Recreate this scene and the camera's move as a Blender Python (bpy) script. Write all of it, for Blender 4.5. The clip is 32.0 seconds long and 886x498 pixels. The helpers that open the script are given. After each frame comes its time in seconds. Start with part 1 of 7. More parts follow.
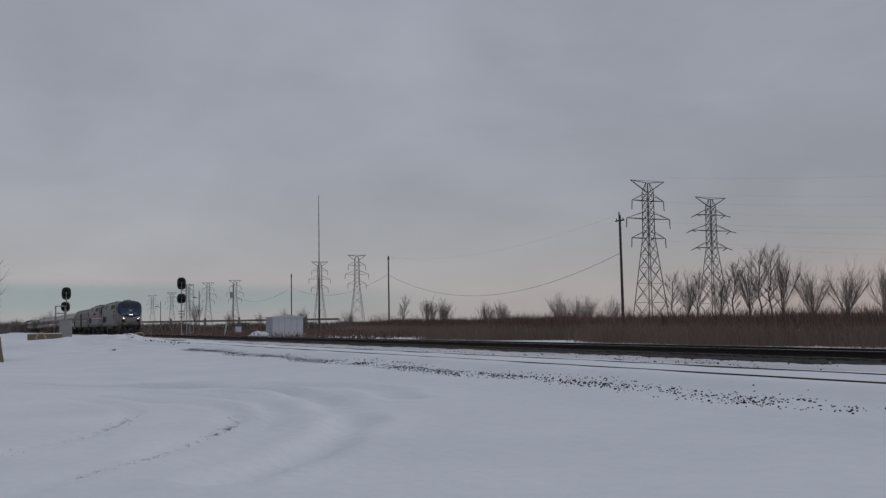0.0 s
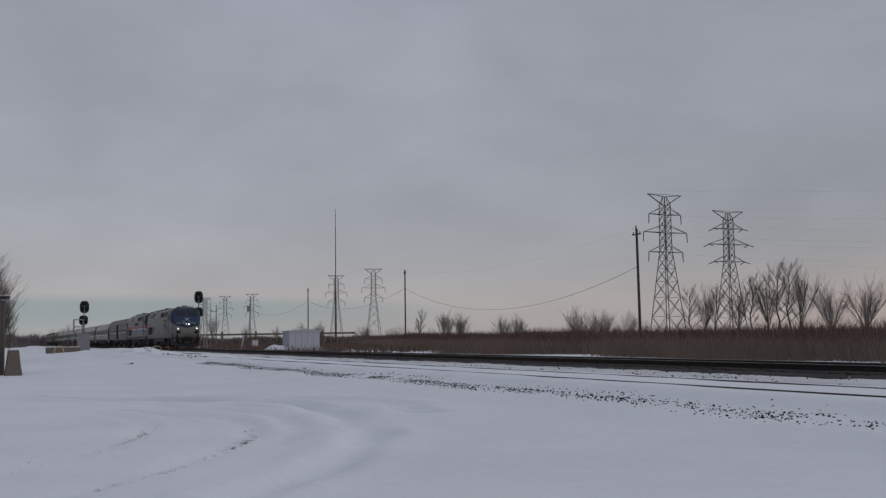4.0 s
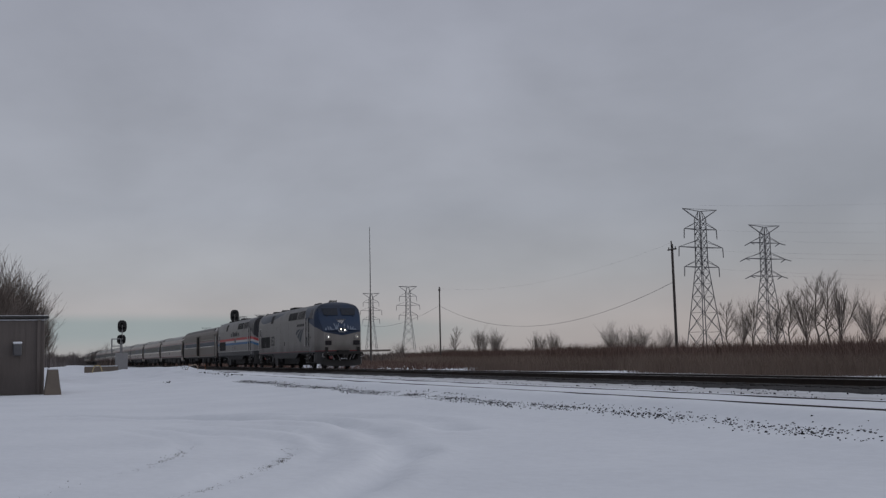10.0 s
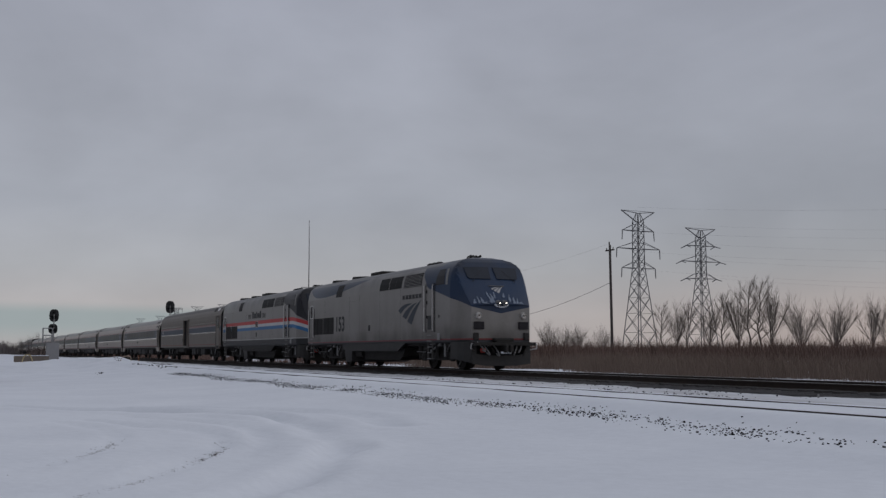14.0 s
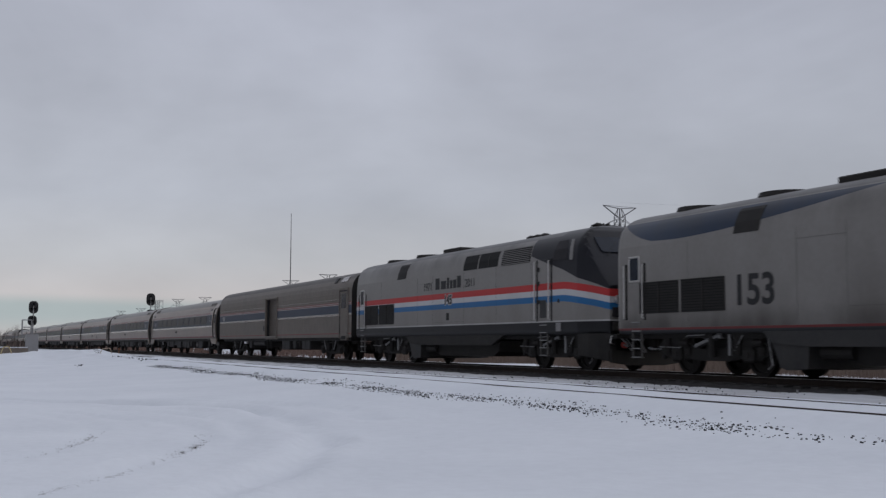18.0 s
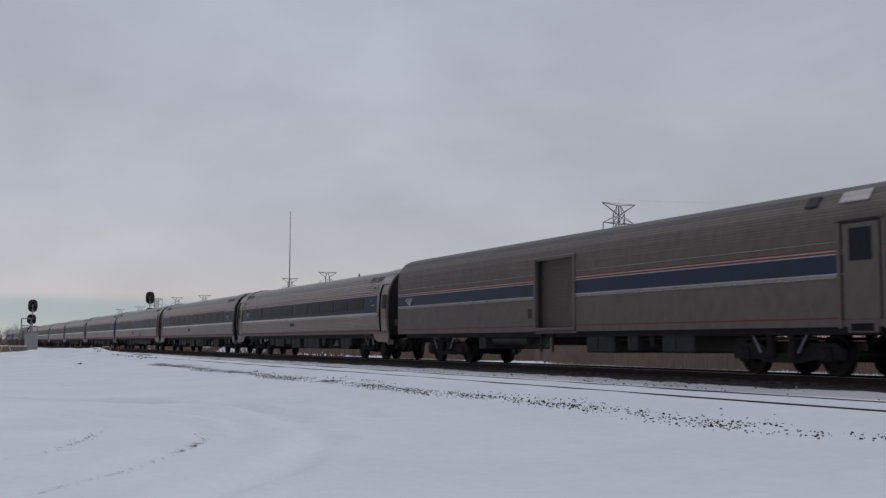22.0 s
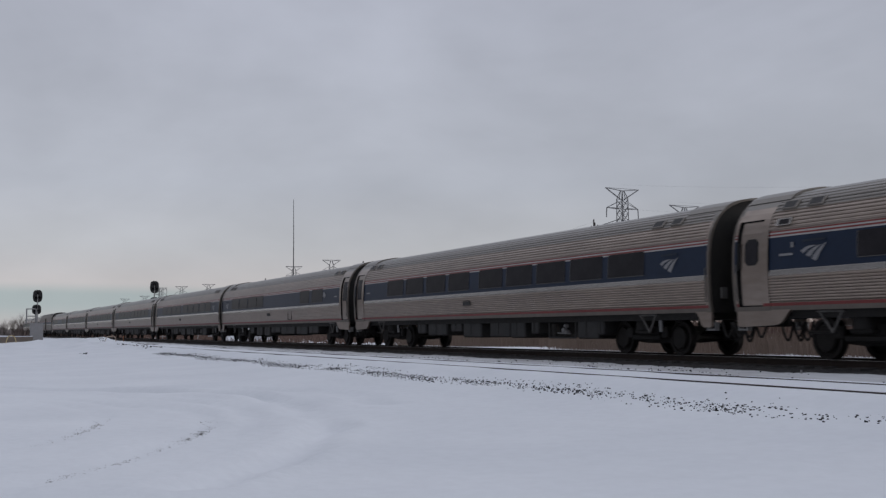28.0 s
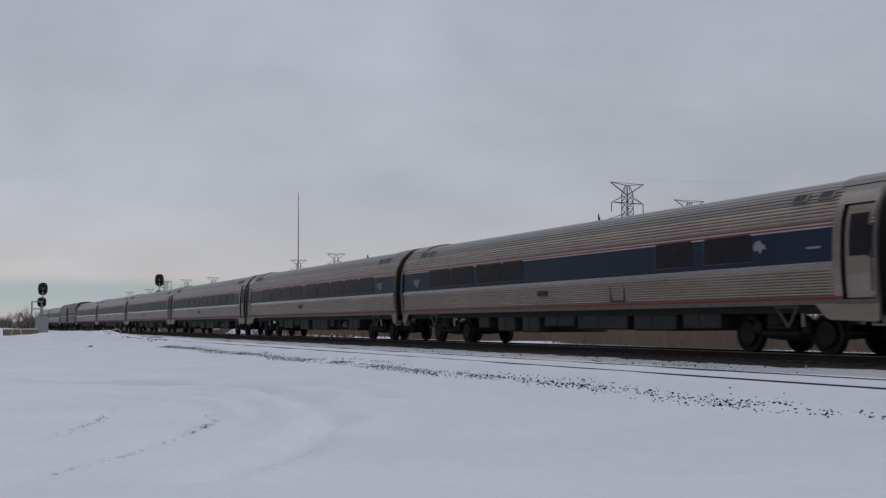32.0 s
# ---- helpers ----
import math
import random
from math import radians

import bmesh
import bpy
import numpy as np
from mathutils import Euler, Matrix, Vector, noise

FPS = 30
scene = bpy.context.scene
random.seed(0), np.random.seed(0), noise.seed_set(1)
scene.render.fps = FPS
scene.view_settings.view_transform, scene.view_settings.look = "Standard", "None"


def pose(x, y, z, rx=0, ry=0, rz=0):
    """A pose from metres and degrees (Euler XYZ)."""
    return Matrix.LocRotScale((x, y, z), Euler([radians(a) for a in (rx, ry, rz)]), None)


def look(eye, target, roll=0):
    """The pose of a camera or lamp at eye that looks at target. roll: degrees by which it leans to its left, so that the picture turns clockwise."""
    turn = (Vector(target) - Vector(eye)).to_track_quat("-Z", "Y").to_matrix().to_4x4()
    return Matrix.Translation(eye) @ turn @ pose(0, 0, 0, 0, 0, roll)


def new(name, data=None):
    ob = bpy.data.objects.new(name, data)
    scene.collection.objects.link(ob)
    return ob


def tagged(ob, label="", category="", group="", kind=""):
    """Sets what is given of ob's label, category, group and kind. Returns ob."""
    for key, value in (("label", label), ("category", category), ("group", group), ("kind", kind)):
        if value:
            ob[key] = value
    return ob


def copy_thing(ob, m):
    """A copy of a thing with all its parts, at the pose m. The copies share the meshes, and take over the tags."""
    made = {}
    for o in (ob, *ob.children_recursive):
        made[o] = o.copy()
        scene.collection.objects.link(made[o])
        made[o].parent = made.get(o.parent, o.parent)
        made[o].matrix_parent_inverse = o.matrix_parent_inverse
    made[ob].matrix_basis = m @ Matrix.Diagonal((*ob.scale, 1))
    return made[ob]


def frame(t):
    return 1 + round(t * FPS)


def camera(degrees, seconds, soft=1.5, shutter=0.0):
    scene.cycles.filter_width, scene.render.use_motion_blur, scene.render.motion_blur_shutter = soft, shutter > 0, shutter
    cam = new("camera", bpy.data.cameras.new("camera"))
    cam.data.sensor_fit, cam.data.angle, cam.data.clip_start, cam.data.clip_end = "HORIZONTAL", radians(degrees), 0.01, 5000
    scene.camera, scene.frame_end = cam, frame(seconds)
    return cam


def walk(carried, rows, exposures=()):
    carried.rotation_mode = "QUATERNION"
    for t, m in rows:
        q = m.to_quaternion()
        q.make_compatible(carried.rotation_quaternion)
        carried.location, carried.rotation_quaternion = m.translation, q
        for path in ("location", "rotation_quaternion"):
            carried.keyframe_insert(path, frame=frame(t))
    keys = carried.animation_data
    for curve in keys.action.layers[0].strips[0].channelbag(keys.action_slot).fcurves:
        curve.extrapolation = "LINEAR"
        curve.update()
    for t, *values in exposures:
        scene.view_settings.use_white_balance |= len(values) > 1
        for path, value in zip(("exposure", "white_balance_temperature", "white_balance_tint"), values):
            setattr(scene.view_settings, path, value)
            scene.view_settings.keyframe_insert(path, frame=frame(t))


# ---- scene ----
# Axes: the main line runs along x, trains go towards +x; z = 0 is the top of its rails.
EYE_Z = 0.715
SPEED = 7.8
TRACK_Y = 18.3
CAM_ROWS = [
    (0, 67.00, 3.90, 0.82),
    (0.5, 67.07, 4.02, 0.89),
    (1, 67.22, 4.12, 0.90),
    (1.5, 67.30, 4.11, 1.03),
    (2, 67.33, 4.13, 0.95),
    (2.5, 67.42, 4.24, 0.79),
    (3, 67.59, 4.41, 0.79),
    (3.5, 67.74, 4.53, 0.71),
    (5.5, 68.31, 4.94, 1.09),
    (6, 68.47, 5.07, 1.14),
    (6.5, 68.65, 5.16, 1.33),
    (7, 68.81, 5.23, 1.43),
    (7.5, 68.94, 5.28, 1.38),
    (8, 69.12, 5.35, 1.35),
    (8.5, 69.31, 5.42, 1.25),
    (9, 69.49, 5.46, 1.11),
    (9.5, 69.63, 5.53, 1.02),
    (10, 69.68, 5.55, 1.09),
    (10.5, 69.50, 5.51, 0.78),
    (11, 69.13, 5.44, 0.43),
    (11.5, 68.87, 5.36, 0.23),
    (12, 68.44, 5.32, 0.00),
    (12.5, 68.01, 5.33, -0.05),
    (13, 67.65, 5.33, -0.03),
    (13.5, 66.99, 5.33, -0.00),
    (15.5, 65.62, 5.25, 0.01),
    (16, 65.52, 5.23, -0.11),
    (16.5, 65.49, 5.22, -0.05),
    (17, 65.49, 5.18, -0.08),
    (17.5, 65.48, 5.09, -0.21),
    (18, 65.46, 5.01, -0.25),
    (18.5, 65.43, 4.95, -0.25),
    (19, 65.42, 4.86, -0.20),
    (19.5, 65.43, 4.80, -0.12),
    (20, 65.45, 4.77, -0.03),
    (20.5, 65.43, 4.78, -0.18),
    (21, 65.45, 4.78, -0.18),
    (21.5, 65.45, 4.83, -0.09),
    (22, 65.43, 4.88, -0.10),
    (22.5, 65.46, 4.89, 0.11),
    (23, 65.50, 4.85, 0.20),
    (23.5, 65.53, 4.81, 0.18),
    (24, 65.54, 4.77, 0.26),
    (24.5, 65.54, 4.74, 0.34),
    (25, 65.52, 4.65, 0.22),
    (25.5, 65.50, 4.59, 0.20),
    (27.5, 65.63, 4.27, 0.33),
    (28, 65.66, 4.19, 0.40),
    (28.5, 65.70, 4.11, 0.38),
    (29, 65.75, 4.05, 0.35),
    (29.5, 65.79, 4.02, 0.40),
    (30, 65.80, 3.99, 0.35),
    (30.5, 65.82, 3.94, 0.27),
    (31, 65.83, 3.91, 0.25),
    (31.5, 65.86, 3.91, 0.19),
    (32, 65.89, 3.88, 0.21),
]
cam = camera(43.97, 32.0, soft=1.35, shutter=0.35)
walk(cam, [(t, pose(0, 0, EYE_Z, 90 + pitch, roll, yaw)) for t, yaw, pitch, roll in CAM_ROWS],
     exposures=[(0, -0.19), (6, -0.17), (9, -0.16), (13, -0.15), (16, 0.15), (19, 0.24), (32, 0.20)])

# ---- world, sun ----
def build_world():
    w = bpy.data.worlds.new("overcast_sky")
    scene.world = w
    w.use_nodes = True
    nt = w.node_tree
    nt.nodes.clear()
    N, L = nt.nodes.new, nt.links.new
    out, bg = N("ShaderNodeOutputWorld"), N("ShaderNodeBackground")
    sky = N("ShaderNodeTexSky")
    sky.sky_type, sky.sun_disc = "NISHITA", False
    sky.sun_elevation, sky.sun_rotation = radians(13), radians(14)
    tc, sep = N("ShaderNodeTexCoord"), N("ShaderNodeSeparateXYZ")
    L(tc.outputs["Generated"], sep.inputs[0])
    # cloud deck: a vertical gradient, broken by two scales of soft cloud
    ramp = N("ShaderNodeValToRGB")
    els = ramp.color_ramp.elements
    els[0].position, els[0].color = 0.0, (0.425, 0.390, 0.385, 1)
    els[1].position, els[1].color = 1.0, (0.58, 0.60, 0.68, 1)
    for p, c in ((0.030, (0.462, 0.437, 0.44, 1)), (0.075, (0.422, 0.432, 0.462, 1)), (0.13, (0.394, 0.415, 0.470, 1)),
                 (0.32, (0.384, 0.404, 0.476, 1)), (0.55, (0.47, 0.49, 0.565, 1))):
        e = els.new(p)
        e.color = c
    L(sep.outputs["Z"], ramp.inputs[0])
    # a clear greenish strip low over the horizon, towards the far end of the line
    m1, m2, m3 = N("ShaderNodeMapRange"), N("ShaderNodeMapRange"), N("ShaderNodeMath")
    m1.interpolation_type = m2.interpolation_type = "SMOOTHSTEP"
    m1.inputs[1].default_value, m1.inputs[2].default_value = 0.0440, 0.0315
    slope = N("ShaderNodeMath")
    slope.operation = "MULTIPLY_ADD"
    slope.inputs[1].default_value = 0.125
    tilt = N("ShaderNodeMath")
    tilt.inputs[1].default_value = 0.99 * 0.125
    L(sep.outputs["X"], slope.inputs[0]), L(sep.outputs["Z"], slope.inputs[2])
    L(slope.outputs[0], tilt.inputs[0]), L(tilt.outputs[0], m1.inputs[0])
    m2.inputs[1].default_value, m2.inputs[2].default_value = -0.90, -0.985
    L(sep.outputs["X"], m2.inputs[0])
    m3.operation = "MULTIPLY"
    L(m1.outputs[0], m3.inputs[0]), L(m2.outputs[0], m3.inputs[1])
    # haze pales the strip again close to the horizon
    haze, m4 = N("ShaderNodeMapRange"), N("ShaderNodeMath")
    haze.interpolation_type, m4.operation = "SMOOTHSTEP", "MULTIPLY"
    haze.inputs[1].default_value, haze.inputs[2].default_value, haze.inputs[3].default_value = 0.004, 0.026, 0.30
    L(sep.outputs["Z"], haze.inputs[0]), L(m3.outputs[0], m4.inputs[0]), L(haze.outputs[0], m4.inputs[1])
    clear = N("ShaderNodeMix")
    clear.data_type = "RGBA"
    clear.inputs[7].default_value = (0.330, 0.376, 0.390, 1)
    L(m4.outputs[0], clear.inputs[0]), L(ramp.outputs[0], clear.inputs[6])
    mp = N("ShaderNodeMapping")
    mp.inputs["Scale"].default_value = (1.0, 1.0, 2.2)
    L(tc.outputs["Generated"], mp.inputs[0])
    n1, n2 = N("ShaderNodeTexNoise"), N("ShaderNodeTexNoise")
    n1.inputs["Scale"].default_value, n1.inputs["Detail"].default_value, n1.inputs["Roughness"].default_value = 2.6, 5, 0.5
    n2.inputs["Scale"].default_value, n2.inputs["Detail"].default_value = 9.0, 4
    n1.inputs["Distortion"].default_value = 0.6
    L(mp.outputs[0], n1.inputs[0]), L(mp.outputs[0], n2.inputs[0])
    mix = N("ShaderNodeMix")
    mix.inputs[0].default_value = 0.3
    L(n1.outputs[0], mix.inputs[2]), L(n2.outputs[0], mix.inputs[3])
    mr = N("ShaderNodeMapRange")
    mr.inputs[1].default_value, mr.inputs[2].default_value = 0.35, 0.65
    mr.inputs[3].default_value, mr.inputs[4].default_value = 0.92, 1.13
    L(mix.outputs[0], mr.inputs[0])
    mul = N("ShaderNodeVectorMath")
    mul.operation = "SCALE"
    # the low sky is warmer on the side of the sun
    w1, w2, w3, warm = N("ShaderNodeMapRange"), N("ShaderNodeMapRange"), N("ShaderNodeMath"), N("ShaderNodeMix")
    w1.interpolation_type = w2.interpolation_type = "SMOOTHSTEP"
    w1.inputs[1].default_value, w1.inputs[2].default_value = -0.93, -0.70
    w2.inputs[1].default_value, w2.inputs[2].default_value = 0.10, 0.02
    L(sep.outputs["X"], w1.inputs[0]), L(sep.outputs["Z"], w2.inputs[0])
    w3.operation = "MULTIPLY"
    L(w1.outputs[0], w3.inputs[0]), L(w2.outputs[0], w3.inputs[1])
    warm.data_type, warm.blend_type = "RGBA", "MULTIPLY"
    warm.inputs[7].default_value = (1.07, 0.99, 0.95, 1)
    L(w3.outputs[0], warm.inputs[0]), L(clear.outputs[2], warm.inputs[6])
    L(warm.outputs[2], mul.inputs[0]), L(mr.outputs[0], mul.inputs[3])
    # a little of the clear sky shows through the deck
    sk = N("ShaderNodeVectorMath")
    sk.operation = "SCALE"
    sk.inputs[3].default_value = 0.003
    L(sky.outputs[0], sk.inputs[0])
    add = N("ShaderNodeVectorMath")
    L(mul.outputs[0], add.inputs[0]), L(sk.outputs[0], add.inputs[1])
    # unseen sky opposite the low sun, dimmed to darken the train's near side
    dot, away, fin = N("ShaderNodeVectorMath"), N("ShaderNodeMapRange"), N("ShaderNodeVectorMath")
    dot.operation, fin.operation = "DOT_PRODUCT", "SCALE"
    dot.inputs[1].default_value = (0.25, 0.97, 0.0)
    L(tc.outputs["Generated"], dot.inputs[0])
    away.interpolation_type = "SMOOTHSTEP"
    away.inputs[1].default_value, away.inputs[2].default_value = -0.82, -0.30
    away.inputs[3].default_value, away.inputs[4].default_value = 0.33, 1.0
    L(dot.outputs["Value"], away.inputs[0])
    # one heavier cloud hangs over the pylons
    near, heavy, both = N("ShaderNodeVectorMath"), N("ShaderNodeMapRange"), N("ShaderNodeMath")
    near.operation, both.operation, heavy.interpolation_type = "DOT_PRODUCT", "MULTIPLY", "SMOOTHSTEP"
    near.inputs[1].default_value = (-0.674, 0.698, 0.242)
    heavy.inputs[1].default_value, heavy.inputs[2].default_value = 0.955, 0.993
    heavy.inputs[3].default_value, heavy.inputs[4].default_value = 1.0, 0.92
    L(tc.outputs["Generated"], near.inputs[0]), L(near.outputs["Value"], heavy.inputs[0])
    L(away.outputs[0], both.inputs[0]), L(heavy.outputs[0], both.inputs[1])
    L(add.outputs[0], fin.inputs[0]), L(both.outputs[0], fin.inputs[3])
    L(fin.outputs[0], bg.inputs[0])
    bg.inputs[1].default_value = 0.92
    L(bg.outputs[0], out.inputs[0])
    s = bpy.data.lights.new("sun", "SUN")
    s.energy, s.angle, s.color = 0.5, radians(40), (1.0, 0.93, 0.88)
    ob = new("sun", s)
    ob.matrix_world = look((25, 97, 24), (0, 0, 0))


build_world()


# ---- materials ----
def mat(name, color, rough=0.7, metal=0.0, var=0.18, scale=6.0, fine=60.0, bump=0.0, bump_scale=40.0, stretch=(1, 1, 1), spec=0.5, tint=None, rand=0.0):
    """A surface with a base colour that varies at two scales, and a fine relief."""
    m = bpy.data.materials.new(name)
    m.use_nodes = True
    nt = m.node_tree
    N, L = nt.nodes.new, nt.links.new
    b = nt.nodes["Principled BSDF"]
    b.inputs["Roughness"].default_value, b.inputs["Metallic"].default_value = rough, metal
    b.inputs["Specular IOR Level"].default_value = spec
    tc, mp = N("ShaderNodeTexCoord"), N("ShaderNodeMapping")
    mp.inputs["Scale"].default_value = stretch
    L(tc.outputs["Object"], mp.inputs[0])
    n1, n2 = N("ShaderNodeTexNoise"), N("ShaderNodeTexNoise")
    n1.inputs["Scale"].default_value, n1.inputs["Detail"].default_value = scale, 6
    n2.inputs["Scale"].default_value, n2.inputs["Detail"].default_value = fine, 3
    L(mp.outputs[0], n1.inputs[0]), L(mp.outputs[0], n2.inputs[0])
    mx = N("ShaderNodeMix")
    mx.inputs[0].default_value = 0.4
    L(n1.outputs[0], mx.inputs[2]), L(n2.outputs[0], mx.inputs[3])
    mr = N("ShaderNodeMapRange")
    mr.inputs[1].default_value, mr.inputs[2].default_value = 0.3, 0.7
    mr.inputs[3].default_value, mr.inputs[4].default_value = 1 - var, 1 + var
    L(mx.outputs[0], mr.inputs[0])
    col = N("ShaderNodeMix")
    col.data_type = "RGBA"
    col.inputs[6].default_value = (*color, 1)
    col.inputs[7].default_value = (*(tint or color), 1)
    L(n1.outputs[0], col.inputs[0])
    sc = N("ShaderNodeVectorMath")
    sc.operation = "SCALE"
    L(col.outputs[2], sc.inputs[0]), L(mr.outputs[0], sc.inputs[3])
    last = sc
    if rand:
        geo, r2, s2 = N("ShaderNodeNewGeometry"), N("ShaderNodeMapRange"), N("ShaderNodeVectorMath")
        r2.inputs[3].default_value, r2.inputs[4].default_value = 1 - rand, 1 + rand
        s2.operation = "SCALE"
        L(geo.outputs["Random Per Island"], r2.inputs[0])
        L(sc.outputs[0], s2.inputs[0]), L(r2.outputs[0], s2.inputs[3])
        last = s2
    L(last.outputs[0], b.inputs["Base Color"])
    if bump:
        bn, bp = N("ShaderNodeTexNoise"), N("ShaderNodeBump")
        bn.inputs["Scale"].default_value, bn.inputs["Detail"].default_value = bump_scale, 5
        L(mp.outputs[0], bn.inputs[0]), L(bn.outputs[0], bp.inputs["Height"])
        bp.inputs["Strength"].default_value, bp.inputs["Distance"].default_value = bump, 0.05
        L(bp.outputs[0], b.inputs["Normal"])
    return m


M = {}
M["snow"] = mat("snow", (0.735, 0.768, 0.818), 0.75, var=0.05, scale=0.4, fine=6.0, bump=0.28, bump_scale=3.6, tint=(0.775, 0.80, 0.835), spec=0.2)
def dirty_strip(m):
    """Soot and brake dust on the snow between the siding and the main line, in patches drawn out along the track."""
    nt = m.node_tree
    N, L = nt.nodes.new, nt.links.new
    b = nt.nodes["Principled BSDF"]
    src = b.inputs["Base Color"].links[0].from_socket
    tc, sep, mp, no = N("ShaderNodeTexCoord"), N("ShaderNodeSeparateXYZ"), N("ShaderNodeMapping"), N("ShaderNodeTexNoise")
    L(tc.outputs["Object"], sep.inputs[0]), L(tc.outputs["Object"], mp.inputs[0])
    mp.inputs["Scale"].default_value = (0.22, 1.6, 1.0)
    no.inputs["Scale"].default_value, no.inputs["Detail"].default_value, no.inputs["Roughness"].default_value = 1.0, 8, 0.65
    L(mp.outputs[0], no.inputs[0])
    lo, hi, pat, m1, m2, mix = N("ShaderNodeMapRange"), N("ShaderNodeMapRange"), N("ShaderNodeMapRange"), N("ShaderNodeMath"), N("ShaderNodeMath"), N("ShaderNodeMix")
    lo.inputs[1].default_value, lo.inputs[2].default_value = 11.9, 12.5
    hi.inputs[1].default_value, hi.inputs[2].default_value = 22.5, 21.0
    pat.inputs[1].default_value, pat.inputs[2].default_value, pat.inputs[3].default_value, pat.inputs[4].default_value = 0.35, 0.62, 0.25, 0.85
    L(sep.outputs["Y"], lo.inputs[0]), L(sep.outputs["Y"], hi.inputs[0]), L(no.outputs[0], pat.inputs[0])
    m1.operation = m2.operation = "MULTIPLY"
    L(lo.outputs[0], m1.inputs[0]), L(hi.outputs[0], m1.inputs[1]), L(m1.outputs[0], m2.inputs[0]), L(pat.outputs[0], m2.inputs[1])
    mix.data_type = "RGBA"
    mix.inputs[7].default_value = (0.45, 0.45, 0.46, 1)
    L(m2.outputs[0], mix.inputs[0]), L(src, mix.inputs[6]), L(mix.outputs[2], b.inputs["Base Color"])


dirty_strip(M["snow"])
M["rime"] = mat("thin_packed_snow", (0.30, 0.34, 0.40), 0.8, var=0.4, scale=6, fine=30, bump=0.3, tint=(0.13, 0.17, 0.24), spec=0.2)
M["ballast"] = mat("ballast_gravel", (0.056, 0.054, 0.055), 0.95, var=0.5, scale=3.0, fine=26.0, bump=1.0, bump_scale=22.0, spec=0.15)
M["stone"] = mat("dark_stone", (0.040, 0.039, 0.041), 0.9, var=0.3, scale=9, fine=60, rand=0.5, spec=0.2)
M["crumb"] = mat("dirty_ice_crumbs", (0.13, 0.115, 0.108), 0.9, var=0.4, scale=9, fine=60, spec=0.2)
M["rail"] = mat("rail_side_rust", (0.045, 0.032, 0.026), 0.7, 0.3, var=0.3, scale=5, fine=50)
M["rail_top"] = mat("rail_head_polished", (0.42, 0.41, 0.40), 0.3, 0.9, var=0.1)
M["tie"] = mat("tie_timber", (0.058, 0.055, 0.054), 0.95, var=0.3, scale=2, fine=40, stretch=(1, 0.2, 1))
M["silver"] = mat("silver_grey_paint", (0.24, 0.235, 0.23), 0.5, 0.15, var=0.09, scale=1.2, fine=9, tint=(0.24, 0.23, 0.22), spec=0.25)
M["stainless"] = mat("stainless_steel", (0.390, 0.330, 0.288), 0.30, 0.74, var=0.24, scale=0.9, fine=7, stretch=(0.25, 1, 1), tint=(0.295, 0.240, 0.202), spec=0.25)
M["belt"] = mat("smooth_stainless_belt", (0.43, 0.405, 0.38), 0.27, 0.78, var=0.18, scale=0.9, fine=7, stretch=(0.25, 1, 1), spec=0.3)
M["stain_dirty"] = mat("stainless_steel_dirty", (0.222, 0.198, 0.174), 0.45, 0.45, var=0.24, scale=0.9, fine=7, stretch=(0.6, 1, 0.35), tint=(0.125, 0.105, 0.088), spec=0.25)
M["roof"] = mat("roof_dull_steel", (0.27, 0.250, 0.227), 0.33, 0.65, var=0.22, scale=0.8, fine=8, tint=(0.15, 0.138, 0.124), spec=0.25)
M["roof_dirty"] = mat("roof_sooty_steel", (0.125, 0.117, 0.108), 0.55, 0.4, var=0.22, scale=0.8, fine=8, tint=(0.115, 0.105, 0.095), spec=0.25)
M["blue"] = mat("band_navy_paint", (0.012, 0.026, 0.056), 0.45, var=0.15, scale=1.5, fine=10)
M["band"] = mat("window_band_dark_navy", (0.0125, 0.0235, 0.050), 0.38, var=0.15, scale=1.5, fine=10, spec=0.28)
M["mark"] = mat("slate_blue_paint", (0.022, 0.031, 0.046), 0.5, var=0.15, scale=1.5, fine=10)
M["red"] = mat("stripe_red_paint", (0.20, 0.032, 0.030), 0.5, var=0.2, scale=1.5, fine=10)
M["white"] = mat("stripe_white_paint", (0.42, 0.41, 0.40), 0.5, var=0.15, scale=1.5, fine=10)
M["faded_white"] = mat("faded_white_film", (0.27, 0.27, 0.28), 0.5, var=0.2, scale=2, fine=14)
M["red3"] = mat("stripe_bright_red_paint", (0.45, 0.05, 0.04), 0.42, var=0.12, scale=1.5, fine=10)
M["black"] = mat("black_grimy_metal", (0.016, 0.0155, 0.0155), 0.7, 0.2, var=0.35, scale=3, fine=25, bump=0.3, tint=(0.022, 0.019, 0.016))
M["skirt"] = mat("dark_grey_skirt", (0.026, 0.027, 0.030), 0.6, 0.1, var=0.3, scale=2, fine=14, tint=(0.036, 0.033, 0.030))
M["dull"] = mat("dusty_bracket_steel", (0.13, 0.125, 0.118), 0.6, 0.3, var=0.25)
M["wheel"] = mat("wheel_steel", (0.026, 0.023, 0.021), 0.6, 0.5, var=0.3, scale=6, fine=40)
M["glass"] = mat("dark_window_glass", (0.030, 0.028, 0.031), 0.32, 0.0, var=0.3, scale=1.2, fine=8, spec=0.08)
M["screen"] = mat("cab_windscreen_glass", (0.015, 0.020, 0.031), 0.20, 0.0, var=0.2, scale=2, fine=8, spec=0.3)
# near-black intake mesh; also stands for the shade beside the handrails
M["void"] = mat("dark_intake_and_recess_shade", (0.009, 0.009, 0.009), 0.6, 0.0, var=0.3, scale=8, fine=60, spec=0.2)
M["rubber"] = mat("black_rubber", (0.02, 0.02, 0.021), 0.85, var=0.2)
